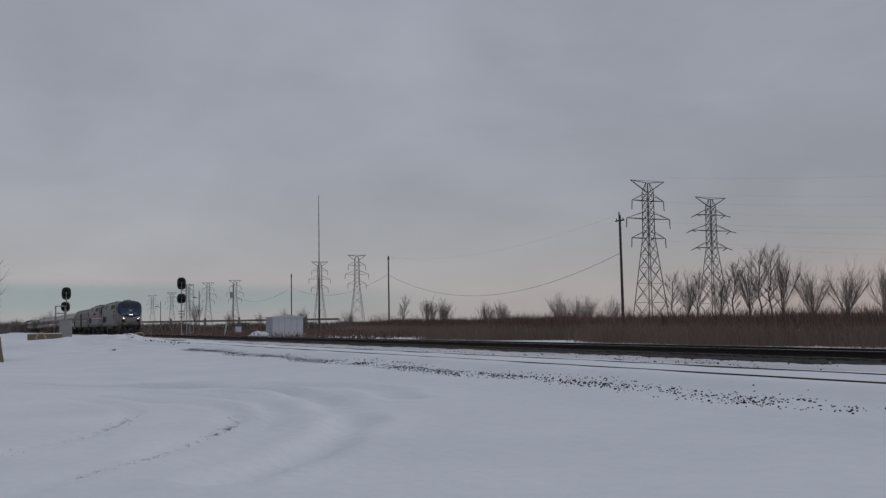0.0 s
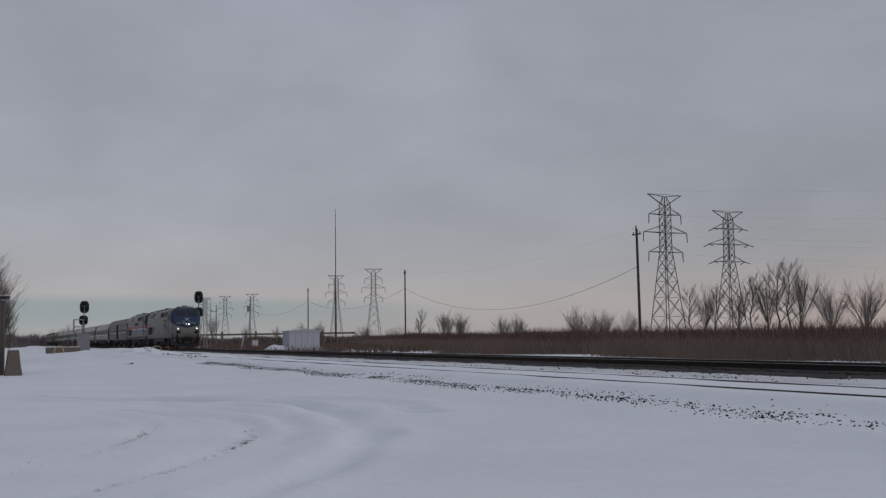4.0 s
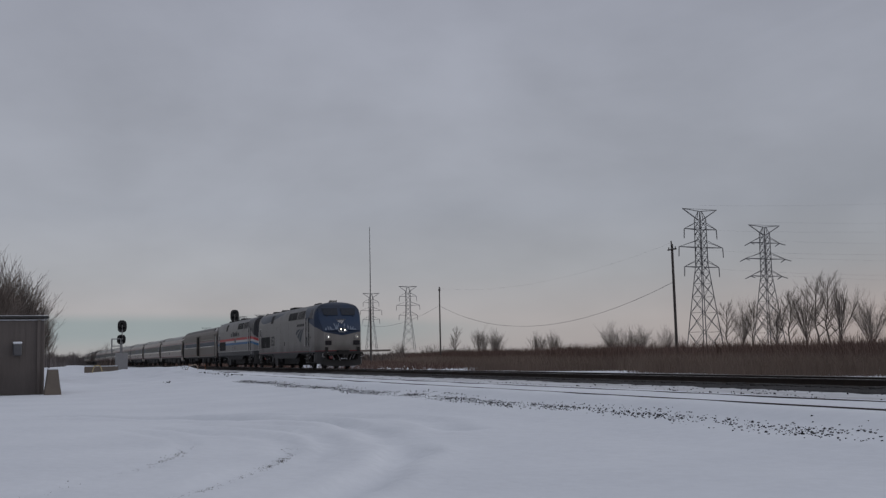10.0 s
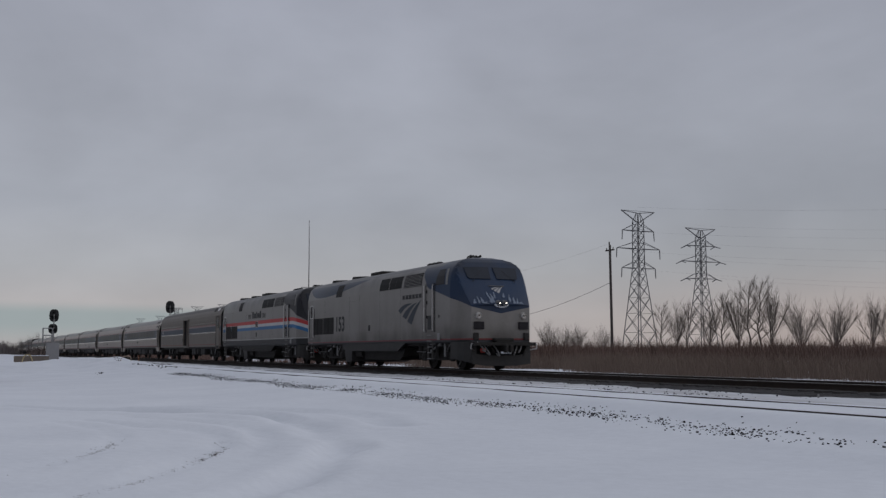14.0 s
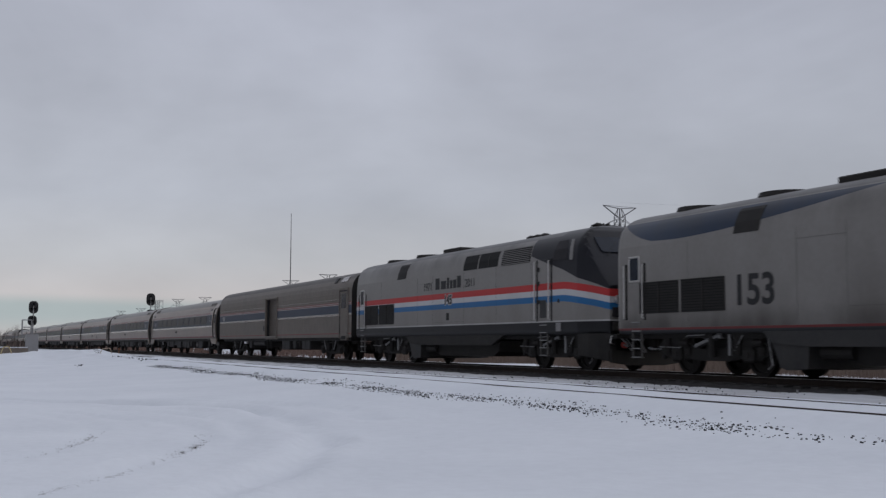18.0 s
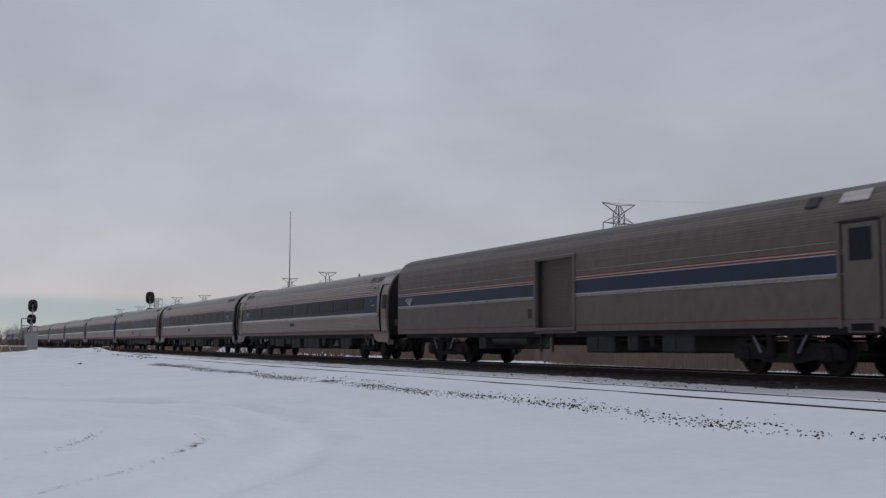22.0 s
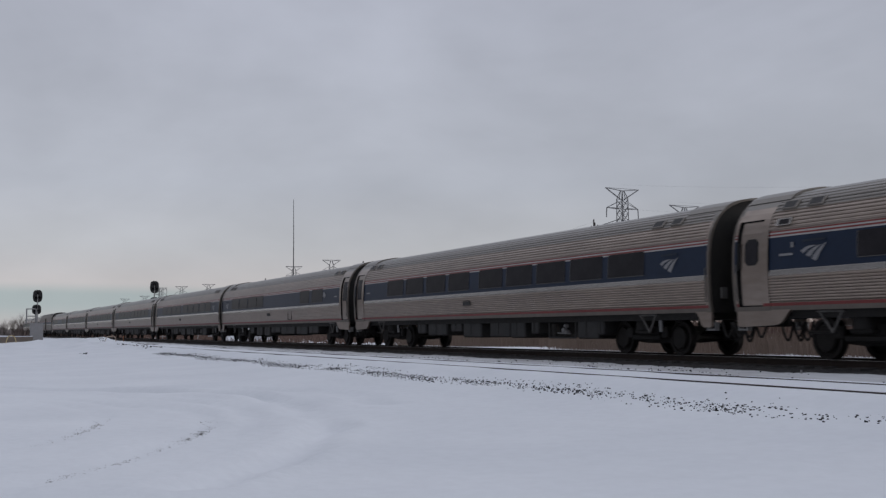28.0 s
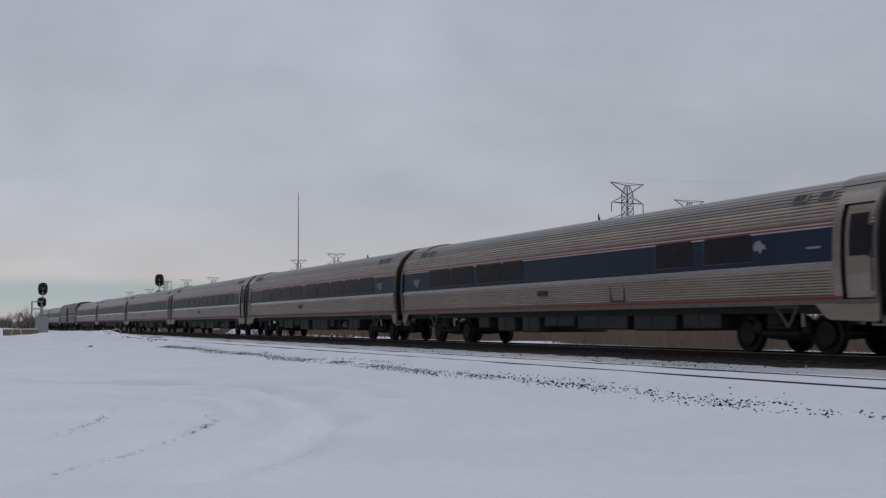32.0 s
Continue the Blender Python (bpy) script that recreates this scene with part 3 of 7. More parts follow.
def coach_truck(parent, x, inboard=True):
    """Inboard bearings leave the wheel faces bare; outboard ones stand behind heavy cast side frames."""
    bm = B()
    r = 0.457
    for s in (-1, 1):
        if inboard:
            y = s * 0.56
            prism(bm, [(-1.62, 0.40), (-1.62, 0.62), (-0.7, 0.66), (-0.4, 0.52), (0.4, 0.52), (0.7, 0.66), (1.62, 0.62), (1.62, 0.40), (0.4, 0.30), (-0.4, 0.30)], y - 0.09, y + 0.09)
            box(bm, (0, s * 0.98, 0.46), (1.25, 0.12, 0.14), 0.03)
            tube(bm, (0, s * 1.02, 0.66), (0, s * 1.02, 1.0), 0.27, 0.24, 14)
            box(bm, (0, s * 1.0, 0.62), (0.62, 0.34, 0.10), 0.02)
            for ax in (-1.295, 1.295):
                box(bm, (ax * 0.62, s * 0.95, 0.60), (0.26, 0.14, 0.30), 0.03)
        else:
            y = s * 1.02
            prism(bm, [(-1.75, 0.6), (-1.55, 0.72), (-0.8, 0.72), (-0.5, 0.5), (0.5, 0.5), (0.8, 0.72), (1.55, 0.72), (1.75, 0.6), (1.7, 0.36), (0.9, 0.36), (0.5, 0.28), (-0.5, 0.28), (-0.9, 0.36), (-1.7, 0.36)], y - 0.08, y + 0.08)
            for ax in (-1.295, 1.295):
                box(bm, (ax, y + s * 0.1, 0.457), (0.34, 0.14, 0.34), 0.05)
                tube(bm, (ax, y + s * 0.2, 0.46), (ax, y + s * 0.15, 0.46), 0.11, 0.13, 10)
            tube(bm, (-0.35, y + s * 0.12, 0.4), (-0.35, y + s * 0.12, 0.95), 0.12, 0.12, 8)
            tube(bm, (0.35, y + s * 0.12, 0.4), (0.35, y + s * 0.12, 0.95), 0.12, 0.12, 8)
            tube(bm, (-1.5, y + s * 0.16, 0.82), (1.2, y + s * 0.16, 0.82), 0.035, 0.035, 6)
    box(bm, (0, 0, 0.62), (0.9, 1.9, 0.28))
    t = part("truck", bm, M["black"], parent)
    t.location.x = x
    add_wheels(t, (-1.295, 1.295), r)
    for s in (-1, 1):
        if inboard:
            bm = B()
            v = math.copysign(0.62, x)
            for a in (-0.34, 0.34):
                tube(bm, (v + a, s * 1.36, 1.06), (v + 0.02, s * 1.34, 0.60), 0.032, 0.03, 6)
            tube(bm, (v - 0.40, s * 1.36, 1.05), (v + 0.40, s * 1.36, 1.05), 0.03, 0.03, 6)
            part("bolster_anchor", bm, M["dull"], t, "grey steel anchor bracket")
            bm = B()
            tube(bm, (v - 0.75, s * 1.25, 0.60), (v + 0.05, s * 1.30, 0.60), 0.035, 0.035, 6)
            part("anchor_rod", bm, M["wheel"], t)
            bm = B()
            tube(bm, (0.98, s * 1.22, 0.62), (1.04, s * 1.28, 1.04), 0.055, 0.045, 8)
            part("damper", bm, M["galv"], t)
            for ax in (-1.295, 1.295):
                bm = B()
                tube(bm, (ax, s * 0.86, 0.457), (ax, s * 0.90, 0.457), 0.30, 0.28, 16)
                part("brake_disc", bm, M["wheel"], t)
        else:
            bm = B()
            tube(bm, (-0.9, s * 1.24, 0.95), (-0.6, s * 1.24, 0.50), 0.03, 0.03, 6)
            tube(bm, (0.9, s * 1.24, 0.95), (0.6, s * 1.24, 0.50), 0.03, 0.03, 6)
            part("swing_hanger", bm, M["galv"], t)
    return t


def shell(bm, x0, x1, ring, zmat, nx=1, cap=True):
    """A straight shell: the ring of (y, z) pushed along x; zmat gives a slot for each row."""
    cols = []
    for i in range(nx + 1):
        x = x0 + (x1 - x0) * i / nx
        cols.append([bm.verts.new((x, y, z)) for y, z in ring])
    for a, b in zip(cols, cols[1:]):
        for i in range(len(ring) - 1):
            f = bm.faces.new((a[i], a[i + 1], b[i + 1], b[i]))
            f.material_index = zmat(0.5 * (ring[i][1] + ring[i + 1][1]), 0.5 * (ring[i][0] + ring[i + 1][0]))
    if cap:
        f1 = bm.faces.new(cols[0])
        f2 = bm.faces.new(cols[-1][::-1])
        f1.material_index = f2.material_index = zmat(-1, 0)
    return bm


def make_ring(half):
    """half: (y, z) from the sill up to the ridge; mirrored."""
    left = [(-y, z) for y, z in half]
    return left + [(y, z) for y, z in half[::-1]]


def amfleet_half_width(z):
    return float(np.interp(z, [1.05, 1.3, 1.7, 2.1, 2.5, 2.75, 2.95, 3.15, 3.35, 3.5, 3.62, 3.72, 3.79, 3.84, 3.87],
                           [1.485, 1.53, 1.555, 1.56, 1.545, 1.515, 1.47, 1.39, 1.27, 1.14, 0.98, 0.78, 0.55, 0.28, 0.0]))


def flutes(half, z0, z1, pitch, deep, width):
    """Rounded ribs with narrow grooves between, added to a half ring of a side."""
    n = round((z1 - z0) / pitch)
    p = (z1 - z0) / n
    for i in range(n):
        for u, d in ((0.0, 0.0), (0.14, 0.62), (0.36, 1.0), (0.64, 1.0), (0.86, 0.62)):
            z = z0 + (i + u) * p
            half.append((width(z) + deep * d, z))
    return half


def amfleet_ring():
    half = [(amfleet_half_width(z) + 0.02, z) for z in (1.08, 1.17, 1.18, 1.25, 1.255)]
    flutes(half, 1.27, 1.84, 0.0633, 0.022, amfleet_half_width)
    # a smooth belt that leans back under the window band
    half += [(amfleet_half_width(1.85) + 0.022, 1.85), (amfleet_half_width(1.88) + 0.022, 1.88), (amfleet_half_width(1.97) + 0.004, 1.97)]
    half += [(amfleet_half_width(z), z) for z in (1.98, 2.7, 2.705, 2.735, 2.74, 2.775, 2.78, 2.81, 2.815, 2.845, 2.85)]
    flutes(half, 2.87, 3.76, 0.0809, 0.024, amfleet_half_width)
    return half + [(amfleet_half_width(z), z) for z in (3.77, 3.81, 3.84, 3.87)]


def end_width(z):
    return amfleet_half_width(z) + (0.03 if z < 3.5 else 0.03 * max(0.0, (3.87 - z) / 0.37))


END_Z = (1.08, 1.17, 1.18, 1.25, 1.255, 1.5, 1.8, 1.92, 1.97, 1.98, 2.3, 2.7, 2.705, 2.735, 2.74, 2.775, 2.78, 2.81, 2.815, 2.845, 2.85, 3.0, 3.15, 3.3, 3.42, 3.54, 3.66, 3.76, 3.83, 3.87)


def pane(bm, x, z0, z1, w, off, halfw, side, corner=0.035):
    """A window pane that follows the curve of the side."""
    for s in (side,):
        pts = [(-w / 2 + corner, z0), (w / 2 - corner, z0), (w / 2, z0 + corner), (w / 2, z1 - corner), (w / 2 - corner, z1), (-w / 2 + corner, z1), (-w / 2, z1 - corner), (-w / 2, z0 + corner)]
        f = bm.faces.new([bm.verts.new((x + a, s * (halfw(b) + off), b)) for a, b in pts])
        back = [bm.verts.new((v.co.x, v.co.y - s * 0.05, v.co.z)) for v in f.verts]
        n = len(back)
        for i in range(n):
            bm.faces.new((f.verts[i], f.verts[(i + 1) % n], back[(i + 1) % n], back[i]))
    bmesh.ops.recalc_face_normals(bm, faces=bm.faces[:])
    return bm


MARK = (((0, .36), (.14, .22), (.3, .125), (.5, .105), (.61, .12), (.42, .21), (.25, .33), (.115, .52)),
        ((.185, .63), (.32, .42), (.5, .25), (.65, .15), (.80, .11), (.66, .25), (.5, .47), (.35, .77)),
        ((.40, .85), (.52, .6), (.66, .36), (.82, .16), (1, 0), (.87, .24), (.74, .54), (.58, 1)))


def panel(bm, x0, x1, zs, side, out, inn):
    """A closed panel that follows the curve of a coach's side, from depth inn to out beyond the skin."""
    grid = []
    for x in (x0, x1):
        o = [bm.verts.new((x, side * max(0.0, amfleet_half_width(z) + out), z + (out if z > 3.6 else 0))) for z in zs]
        i = [bm.verts.new((x, side * max(0.0, amfleet_half_width(z) + inn), z)) for z in zs]
        grid.append((o, i))
    (o0, i0), (o1, i1) = grid
    fs = []
    for k in range(len(zs) - 1):
        fs.append(bm.faces.new((o0[k], o1[k], o1[k + 1], o0[k + 1])))
        fs.append(bm.faces.new((i0[k], i0[k + 1], i1[k + 1], i1[k])))
        fs.append(bm.faces.new((o0[k], o0[k + 1], i0[k + 1], i0[k])))
        fs.append(bm.faces.new((o1[k], i1[k], i1[k + 1], o1[k + 1])))
    fs.append(bm.faces.new((o0[0], i0[0], i1[0], o1[0])))
    fs.append(bm.faces.new((o0[-1], o1[-1], i1[-1], i0[-1])))
    bmesh.ops.recalc_face_normals(bm, faces=fs)
    return bm


def arrow_mark(parent, x, z, w, h, m, y, name="painted_mark"):
    """The road's mark: three tapered bars that fan out from the upper right, as plain shapes."""
    bm = B()
    for bar in MARK:
        bm.faces.new([bm.verts.new((x + (u - 0.5) * w, y, z + (0.5 - v) * h)) for u, v in bar])
    bmesh.ops.recalc_face_normals(bm, faces=bm.faces[:])
    bmesh.ops.solidify(bm, geom=bm.faces[:], thickness=0.004)
    return part(name, bm, m, parent)


def writing(text, size, parent, x, z, y, m, name="lettering", shear=0.0, bold=0.0):
    cu = bpy.data.curves.new(name, "FONT")
    cu.body, cu.size, cu.extrude, cu.align_x, cu.shear = text, size, 0.003, "CENTER", shear
    cu.offset = bold
    tmp = new(name, cu)
    dg = bpy.context.evaluated_depsgraph_get()
    me = bpy.data.meshes.new_from_object(tmp.evaluated_get(dg))
    bpy.data.objects.remove(tmp)
    me.materials.clear()
    me.materials.append(m)
    ob = new(name, me)
    ob.parent = parent
    ob.matrix_basis = pose(x, y, z, 90, 0, 0)
    return ob


def underfloor(parent, items, m="black"):
    for x, w, z0, z1 in items:
        bm = B()
        box(bm, (x, 0, (z0 + z1) / 2), (w, 2.6, z1 - z0), 0.04)
        for s in (-1, 1):
            box(bm, (x - w * 0.2, s * 1.305, (z0 + z1) / 2), (w * 0.3, 0.02, (z1 - z0) * 0.7))
        part("equipment_box", bm, M[m], parent)


def end_gangway(parent, x, s):
    bm = B()
    prism(bm, [(-0.62, 0.9), (-0.62, 3.25), (-0.4, 3.5), (0.4, 3.5), (0.62, 3.25), (0.62, 0.9)], x, x + s * 0.42, "x")
    part("gangway_diaphragm", bm, M["rubber"], parent)
    bm = B()
    box(bm, (x + s * 0.25, 0, 0.85), (0.6, 0.24, 0.26), 0.04)
    part("coupler", bm, M["black"], parent)
    for k, y in enumerate((-1.22, -0.95, -0.6, 0.6, 0.95, 1.22)):
        bm = B()
        n, deep = 9, 0.36 + 0.10 * (k % 2)
        p = [(x + s * (0.02 + 0.44 * i / n), y, 0.84 - deep * math.sin(i / n * 3.14)) for i in range(n + 1)]
        for a, b in zip(p, p[1:]):
            tube(bm, a, b, 0.03, 0.03, 6)
        part("air_hose", bm, M["black"], parent)


COACH_MESH = {}


def coach_skin(z, y):
    """Slot of the coach's skin by height."""
    if z < 0:
        return 5
    if 1.18 <= z <= 1.25 or 2.74 <= z <= 2.775 or 2.815 <= z <= 2.845:
        return 2
    if 1.98 <= z <= 2.70:
        return 1
    if 2.705 <= z <= 2.735 or 2.78 <= z <= 2.81:
        return 3
    if z < 1.18:
        return 7
    if 1.86 <= z <= 1.98:
        return 6
    return 4 if z > 3.3 else 0


def plain_skin(z, y):
    return 7 if z < 1.18 else 2 if z <= 1.25 else 4 if z > 3.42 else 0


def coach_body(doors, h):
    """Fluted shell between smooth ends; a doorway is a real opening through the side."""
    bm = B()
    end = make_ring([(end_width(z), z) for z in END_Z])
    full = make_ring(amfleet_ring())
    xa = -(h - 1.18) if -1 in doors else -(h - 0.16)
    xb = h - 1.18 if 1 in doors else h - 0.16
    shell(bm, xa, xb, full, coach_skin, 6, cap=False)
    for s, x in ((-1, xa), (1, xb)):
        bm.faces.new([bm.verts.new((x, y, z)) for y, z in full]).material_index = 5
        if s in doors:
            xd = DOOR_X(s, h)
            a, b = sorted((x, xd - s * 0.41))
            shell(bm, a, b, end, plain_skin, 1, cap=False)
            a, b = sorted((xd - s * 0.41, xd + s * 0.41))
            lo = [(end_width(z), z) for z in END_Z if z <= 1.18]
            hi = [(end_width(z), z) for z in END_Z if z >= 3.15]
            shell(bm, a, b, make_ring(hi), plain_skin, 1, cap=False)
            for k in (-1, 1):
                shell(bm, a, b, [(k * y, z) for y, z in lo], plain_skin, 1, cap=False)
            a, b = sorted((xd + s * 0.41, s * h))
            shell(bm, a, b, end, coach_skin, 1, cap=False)
        else:
            a, b = sorted((x, s * h))
            shell(bm, a, b, end, coach_skin, 1, cap=False)
        bm.faces.new([bm.verts.new((s * (h - 0.05), y * 0.985, z - 0.01)) for y, z in end]).material_index = 5
    return bm


def DOOR_X(s, h):
    return s * (h - 0.54)


COACH_BOXES = ((-1.07, 1.45, 0.42, 1.03), (1.06, 1.46, 0.44, 1.03), (2.33, 0.95, 0.42, 1.03), (3.48, 0.46, 0.55, 1.03), (6.63, 1.14, 0.41, 1.03), (7.33, 0.30, 0.52, 1.0), (-2.4, 0.9, 0.62, 1.03), (-4.1, 1.7, 0.48, 1.03), (-5.6, 0.8, 0.55, 1.03))
LOUNGE_BOXES = ((-3.9, 1.2, 0.44, 1.03), (-2.2, 1.1, 0.42, 1.03), (-0.4, 1.8, 0.60, 1.03), (2.0, 2.6, 0.52, 1.03), (4.6, 1.9, 0.50, 1.03), (6.6, 1.5, 0.55, 1.03), (-5.6, 0.8, 0.55, 1.03))


def coach(x0, windows, doors, marks, label, z_win=(2.11, 2.735), length=25.2, boxes=COACH_BOXES, near=True, tall=True):
    """A fluted stainless coach with a navy window band. doors: +1 front, -1 rear."""
    car = thing("passenger_coach", (x0, TRACK_Y, 0), label=label, category="railway coach", group="coaches of the train")
    MOVERS.append((car, x0))
    h = length / 2
    if doors not in COACH_MESH:
        ob = part("body_shell", coach_body(doors, h), None, car, mats=[M["stainless"], M["band"], M["red"], M["white"], M["roof"], M["black"], M["belt"], M["stain_dirty"]])
        COACH_MESH[doors] = ob.data
    else:
        ob = new("body_shell", COACH_MESH[doors])
        ob.parent = car
    # dark floor between the trucks
    bm = B()
    box(bm, (0, 0, 1.0), (length - 1.0, 2.7, 0.18))
    part("underframe", bm, M["black"], car)
    for x, w in [(a, b * 1.06) for a, b in windows]:
        for side in (-1, 1):
            key = (round(w, 2), side, z_win)
            if key not in COACH_MESH:
                COACH_MESH[key] = part("window_pane", pane(B(), 0, z_win[0], z_win[1], w, 0.006, amfleet_half_width, side), M["glass"], car)
                COACH_MESH[key].location.x = x
            else:
                share("window_pane", COACH_MESH[key], car, (x, 0, 0))
            # trim under the pane and at its trailing side, pale for the sill's highlight
            key = (round(w, 2), side, z_win, "sill")
            if key not in COACH_MESH:
                bm = B()
                panel(bm, -w / 2, w / 2, (z_win[0] - 0.022, z_win[0] - 0.008), side, 0.012, -0.02)
                panel(bm, -w / 2 - 0.020, -w / 2 - 0.006, (z_win[0], 2.3, 2.5, z_win[1]), side, 0.010, -0.02)
                COACH_MESH[key] = part("window_trim", bm, M["dull"], car, "thin metal window trim, the sill highlight in its pale colour")
                COACH_MESH[key].location.x = x
            else:
                share("window_trim", COACH_MESH[key], car, (x, 0, 0))
    for s in (-1, 1):
        end_gangway(car, s * h, s)
        coach_truck(car, s * 9.15)
        for dx in (1.62, 2.42):
            for sy in (-1, 1):
                bm = B()
                box(bm, (0, 0, 0), (0.46, 0.26, 0.07), 0.02)
                v = part("roof_vent", bm, M["roof"], car)
                v.matrix_basis = pose(s * (h - dx), sy * 1.235, 3.42, sy * -50, 0, 0)
                bm = B()
                box(bm, (0, 0, 0.03), (0.38, 0.19, 0.02), 0.004)
                part("vent_mesh", bm, M["skirt"], v)
        bm = B()
        for side in (-1, 1):
            panel(bm, s * h - s * 1.42, s * h, (3.58, 3.66, 3.74, 3.80, 3.85, 3.87), side, 0.045, 0.0)
        part("roof_end_cap", bm, M["roof"], car)
        for side in (-1, 1):
            bm = B()
            if s in doors:
                pts = [(1.80, 1.10), (1.70, 1.02), (1.55, 0.86), (1.44, 0.79), (1.30, 0.76), (0.10, 0.72), (0.02, 0.76), (0.02, 1.10)]
            else:
                pts = [(0.62, 1.10), (0.50, 0.98), (0.42, 0.80), (0.34, 0.72), (0.06, 0.72), (0.02, 0.76), (0.02, 1.10)]
            prism(bm, [(s * (h - a), z) for a, z in pts], side * 1.44, side * 1.515)
            part("end_apron", bm, M["stainless"], car)
            # end post with its grab iron
            bm = B()
            panel(bm, s * (h - 0.05), s * (h + 0.02), (1.08, 1.3, 1.7, 2.1, 2.5, 2.85, 3.05, 3.25, 3.42, 3.56, 3.68, 3.77, 3.84), side, 0.04, -0.03)
            part("end_rim", bm, M["stain_dirty"], car)
            if not near:
                continue
            bm = B()
            tube(bm, (s * (h - 0.12), side * 1.60, 1.35), (s * (h - 0.12), side * 1.60, 2.15), 0.014, 0.014, 6)
            for z in (1.35, 2.15):
                tube(bm, (s * (h - 0.12), side * 1.5, z), (s * (h - 0.12), side * 1.60, z), 0.012, 0.012, 6)
            part("grab_iron", bm, M["dull"], car)
            bm = B()
            box(bm, (s * (h + 0.02), side * 1.15, 1.55), (0.06, 0.20, 0.28), 0.02)
            part("cable_socket", bm, M["dull"], car, "pale jumper socket on the end wall")
            bm = B()
            box(bm, (s * (h - 0.12), side * 1.38, 0.66), (0.30, 0.14, 0.05), 0.01)
            box(bm, (s * (h - 0.26), side * 1.38, 0.74), (0.03, 0.14, 0.2))
            box(bm, (s * (h + 0.02), side * 1.38, 0.74), (0.03, 0.14, 0.2))
            part("stirrup_step", bm, M["galv"], car)
        if s in doors:
            xd = DOOR_X(s, h)
            for side in (-1, 1):
                # black backing: the shadow in the door pocket is put into its colour
                bm = B()
                panel(bm, xd - 0.46, xd + 0.46, (1.16, 1.3, 1.7, 2.1, 2.5, 2.85, 3.05, 3.2), side, -0.075, -0.16)
                d = part("door_pocket_shade", bm, M["rubber"], car)
                bm = B()
                shift = 0.05
                panel(bm, xd - 0.37 + shift, xd + 0.37 + shift - 0.02, (1.21, 1.3, 1.7, 2.1, 2.5, 2.85, 3.05, 3.12), side, -0.015, -0.07)
                part("door", bm, M["stainless"], d, "plain stainless vestibule door")
                bm = B()
                if tall:
                    panel(bm, xd + shift - 0.26, xd + shift + 0.24, (2.06, 2.2, 2.4, 2.6, 2.8, 2.93), side, -0.006, -0.05)
                else:
                    pane(bm, xd + shift, 2.12, 2.72, 0.46, -0.006, amfleet_half_width, side, 0.10)
                part("door_window_rim", bm, M["rubber"], d)
                bm = B()
                if tall:
                    panel(bm, xd + shift - 0.22, xd + shift + 0.20, (2.10, 2.2, 2.4, 2.6, 2.8, 2.89), side, 0.0, -0.05)
                else:
                    pane(bm, xd + shift, 2.155, 2.685, 0.39, 0.000, amfleet_half_width, side, 0.08)
                part("door_window", bm, M["glass"], d)
                bm = B()
                pane(bm, s * (h - 0.17), 2.02, 2.66, 0.10, 0.006, end_width, side, 0.03)
                part("end_slot", bm, M["void"], car, "slim dark slot in the corner post")
                if tall:
                    continue
                bm = B()
                panel(bm, s * (h - 1.86), s * (h - 1.38), (2.96, 3.04, 3.12), side, 0.05, -0.02)
                v = part("vent_window_frame", bm, M["belt"], car)
                bm = B()
                panel(bm, s * (h - 1.80), s * (h - 1.48), (2.985, 3.04, 3.095), side, 0.056, -0.02)
                part("vent_window", bm, M["glass"], v)
    for x in marks:
        y = -(amfleet_half_width(2.35) + 0.012)
        arrow_mark(car, x, 2.30, 0.78, 0.38, M["faded_white"], y)
        for i in range(9):
            bm = B()
            box(bm, (x - 0.30 + i * 0.075, y, 2.565), (0.045, 0.006, 0.05))
            part("name_bar", bm, M["mark"], car)
    if near:
        # small lettering and marker lamps on the band beside the ends, too small to read
        for s in doors:
            y = -(amfleet_half_width(2.3) + 0.008)
            bm = B()
            box(bm, (s * (h - 1.75), y, 2.30), (0.42, 0.006, 0.05))
            part("number_bar", bm, M["faded_white"], car)
            if tall:
                continue
            bm = B()
            box(bm, (s * (h - 1.95), y, 2.50), (0.07, 0.014, 0.12), 0.004)
            part("marker_lamp", bm, M["case"], car)
    bm = B()
    panel(bm, -1.20, -0.62, (1.55, 1.62, 1.70), -1, 0.045, -0.02)
    part("side_grille", bm, M["skirt"], car, "small dark grille low on the side")
    underfloor(car, boxes, "skirt")
    if boxes is LOUNGE_BOXES:
        for side in (-1, 1):
            bm = B()
            for a, b in (((2.95, 1.30), (2.95, 1.72)), ((3.62, 1.30), (3.62, 1.72)), ((2.95, 1.30), (3.62, 1.30))):
                box(bm, ((a[0] + b[0]) / 2, side * (amfleet_half_width(1.5) + 0.022), (a[1] + b[1]) / 2), (0.035 + abs(a[0] - b[0]), 0.02, 0.035 + abs(a[1] - b[1])))
            part("loading_hatch", bm, M["skirt"], car, "dark outline of a small loading hatch")
        bm = B()
        rng = random.Random(12)
        y = -(amfleet_half_width(2.4) + 0.010)
        prism(bm, [(9.10 + math.cos(a) * 0.26 * rng.uniform(0.6, 1.1), 2.42 + math.sin(a) * 0.15 * rng.uniform(0.35, 1.25)) for a in [k * 0.4189 for k in range(15)]], y, y + 0.006)
        part("torn_patch", bm, M["faded_white"], car, "pale torn remains of a pasted sheet")
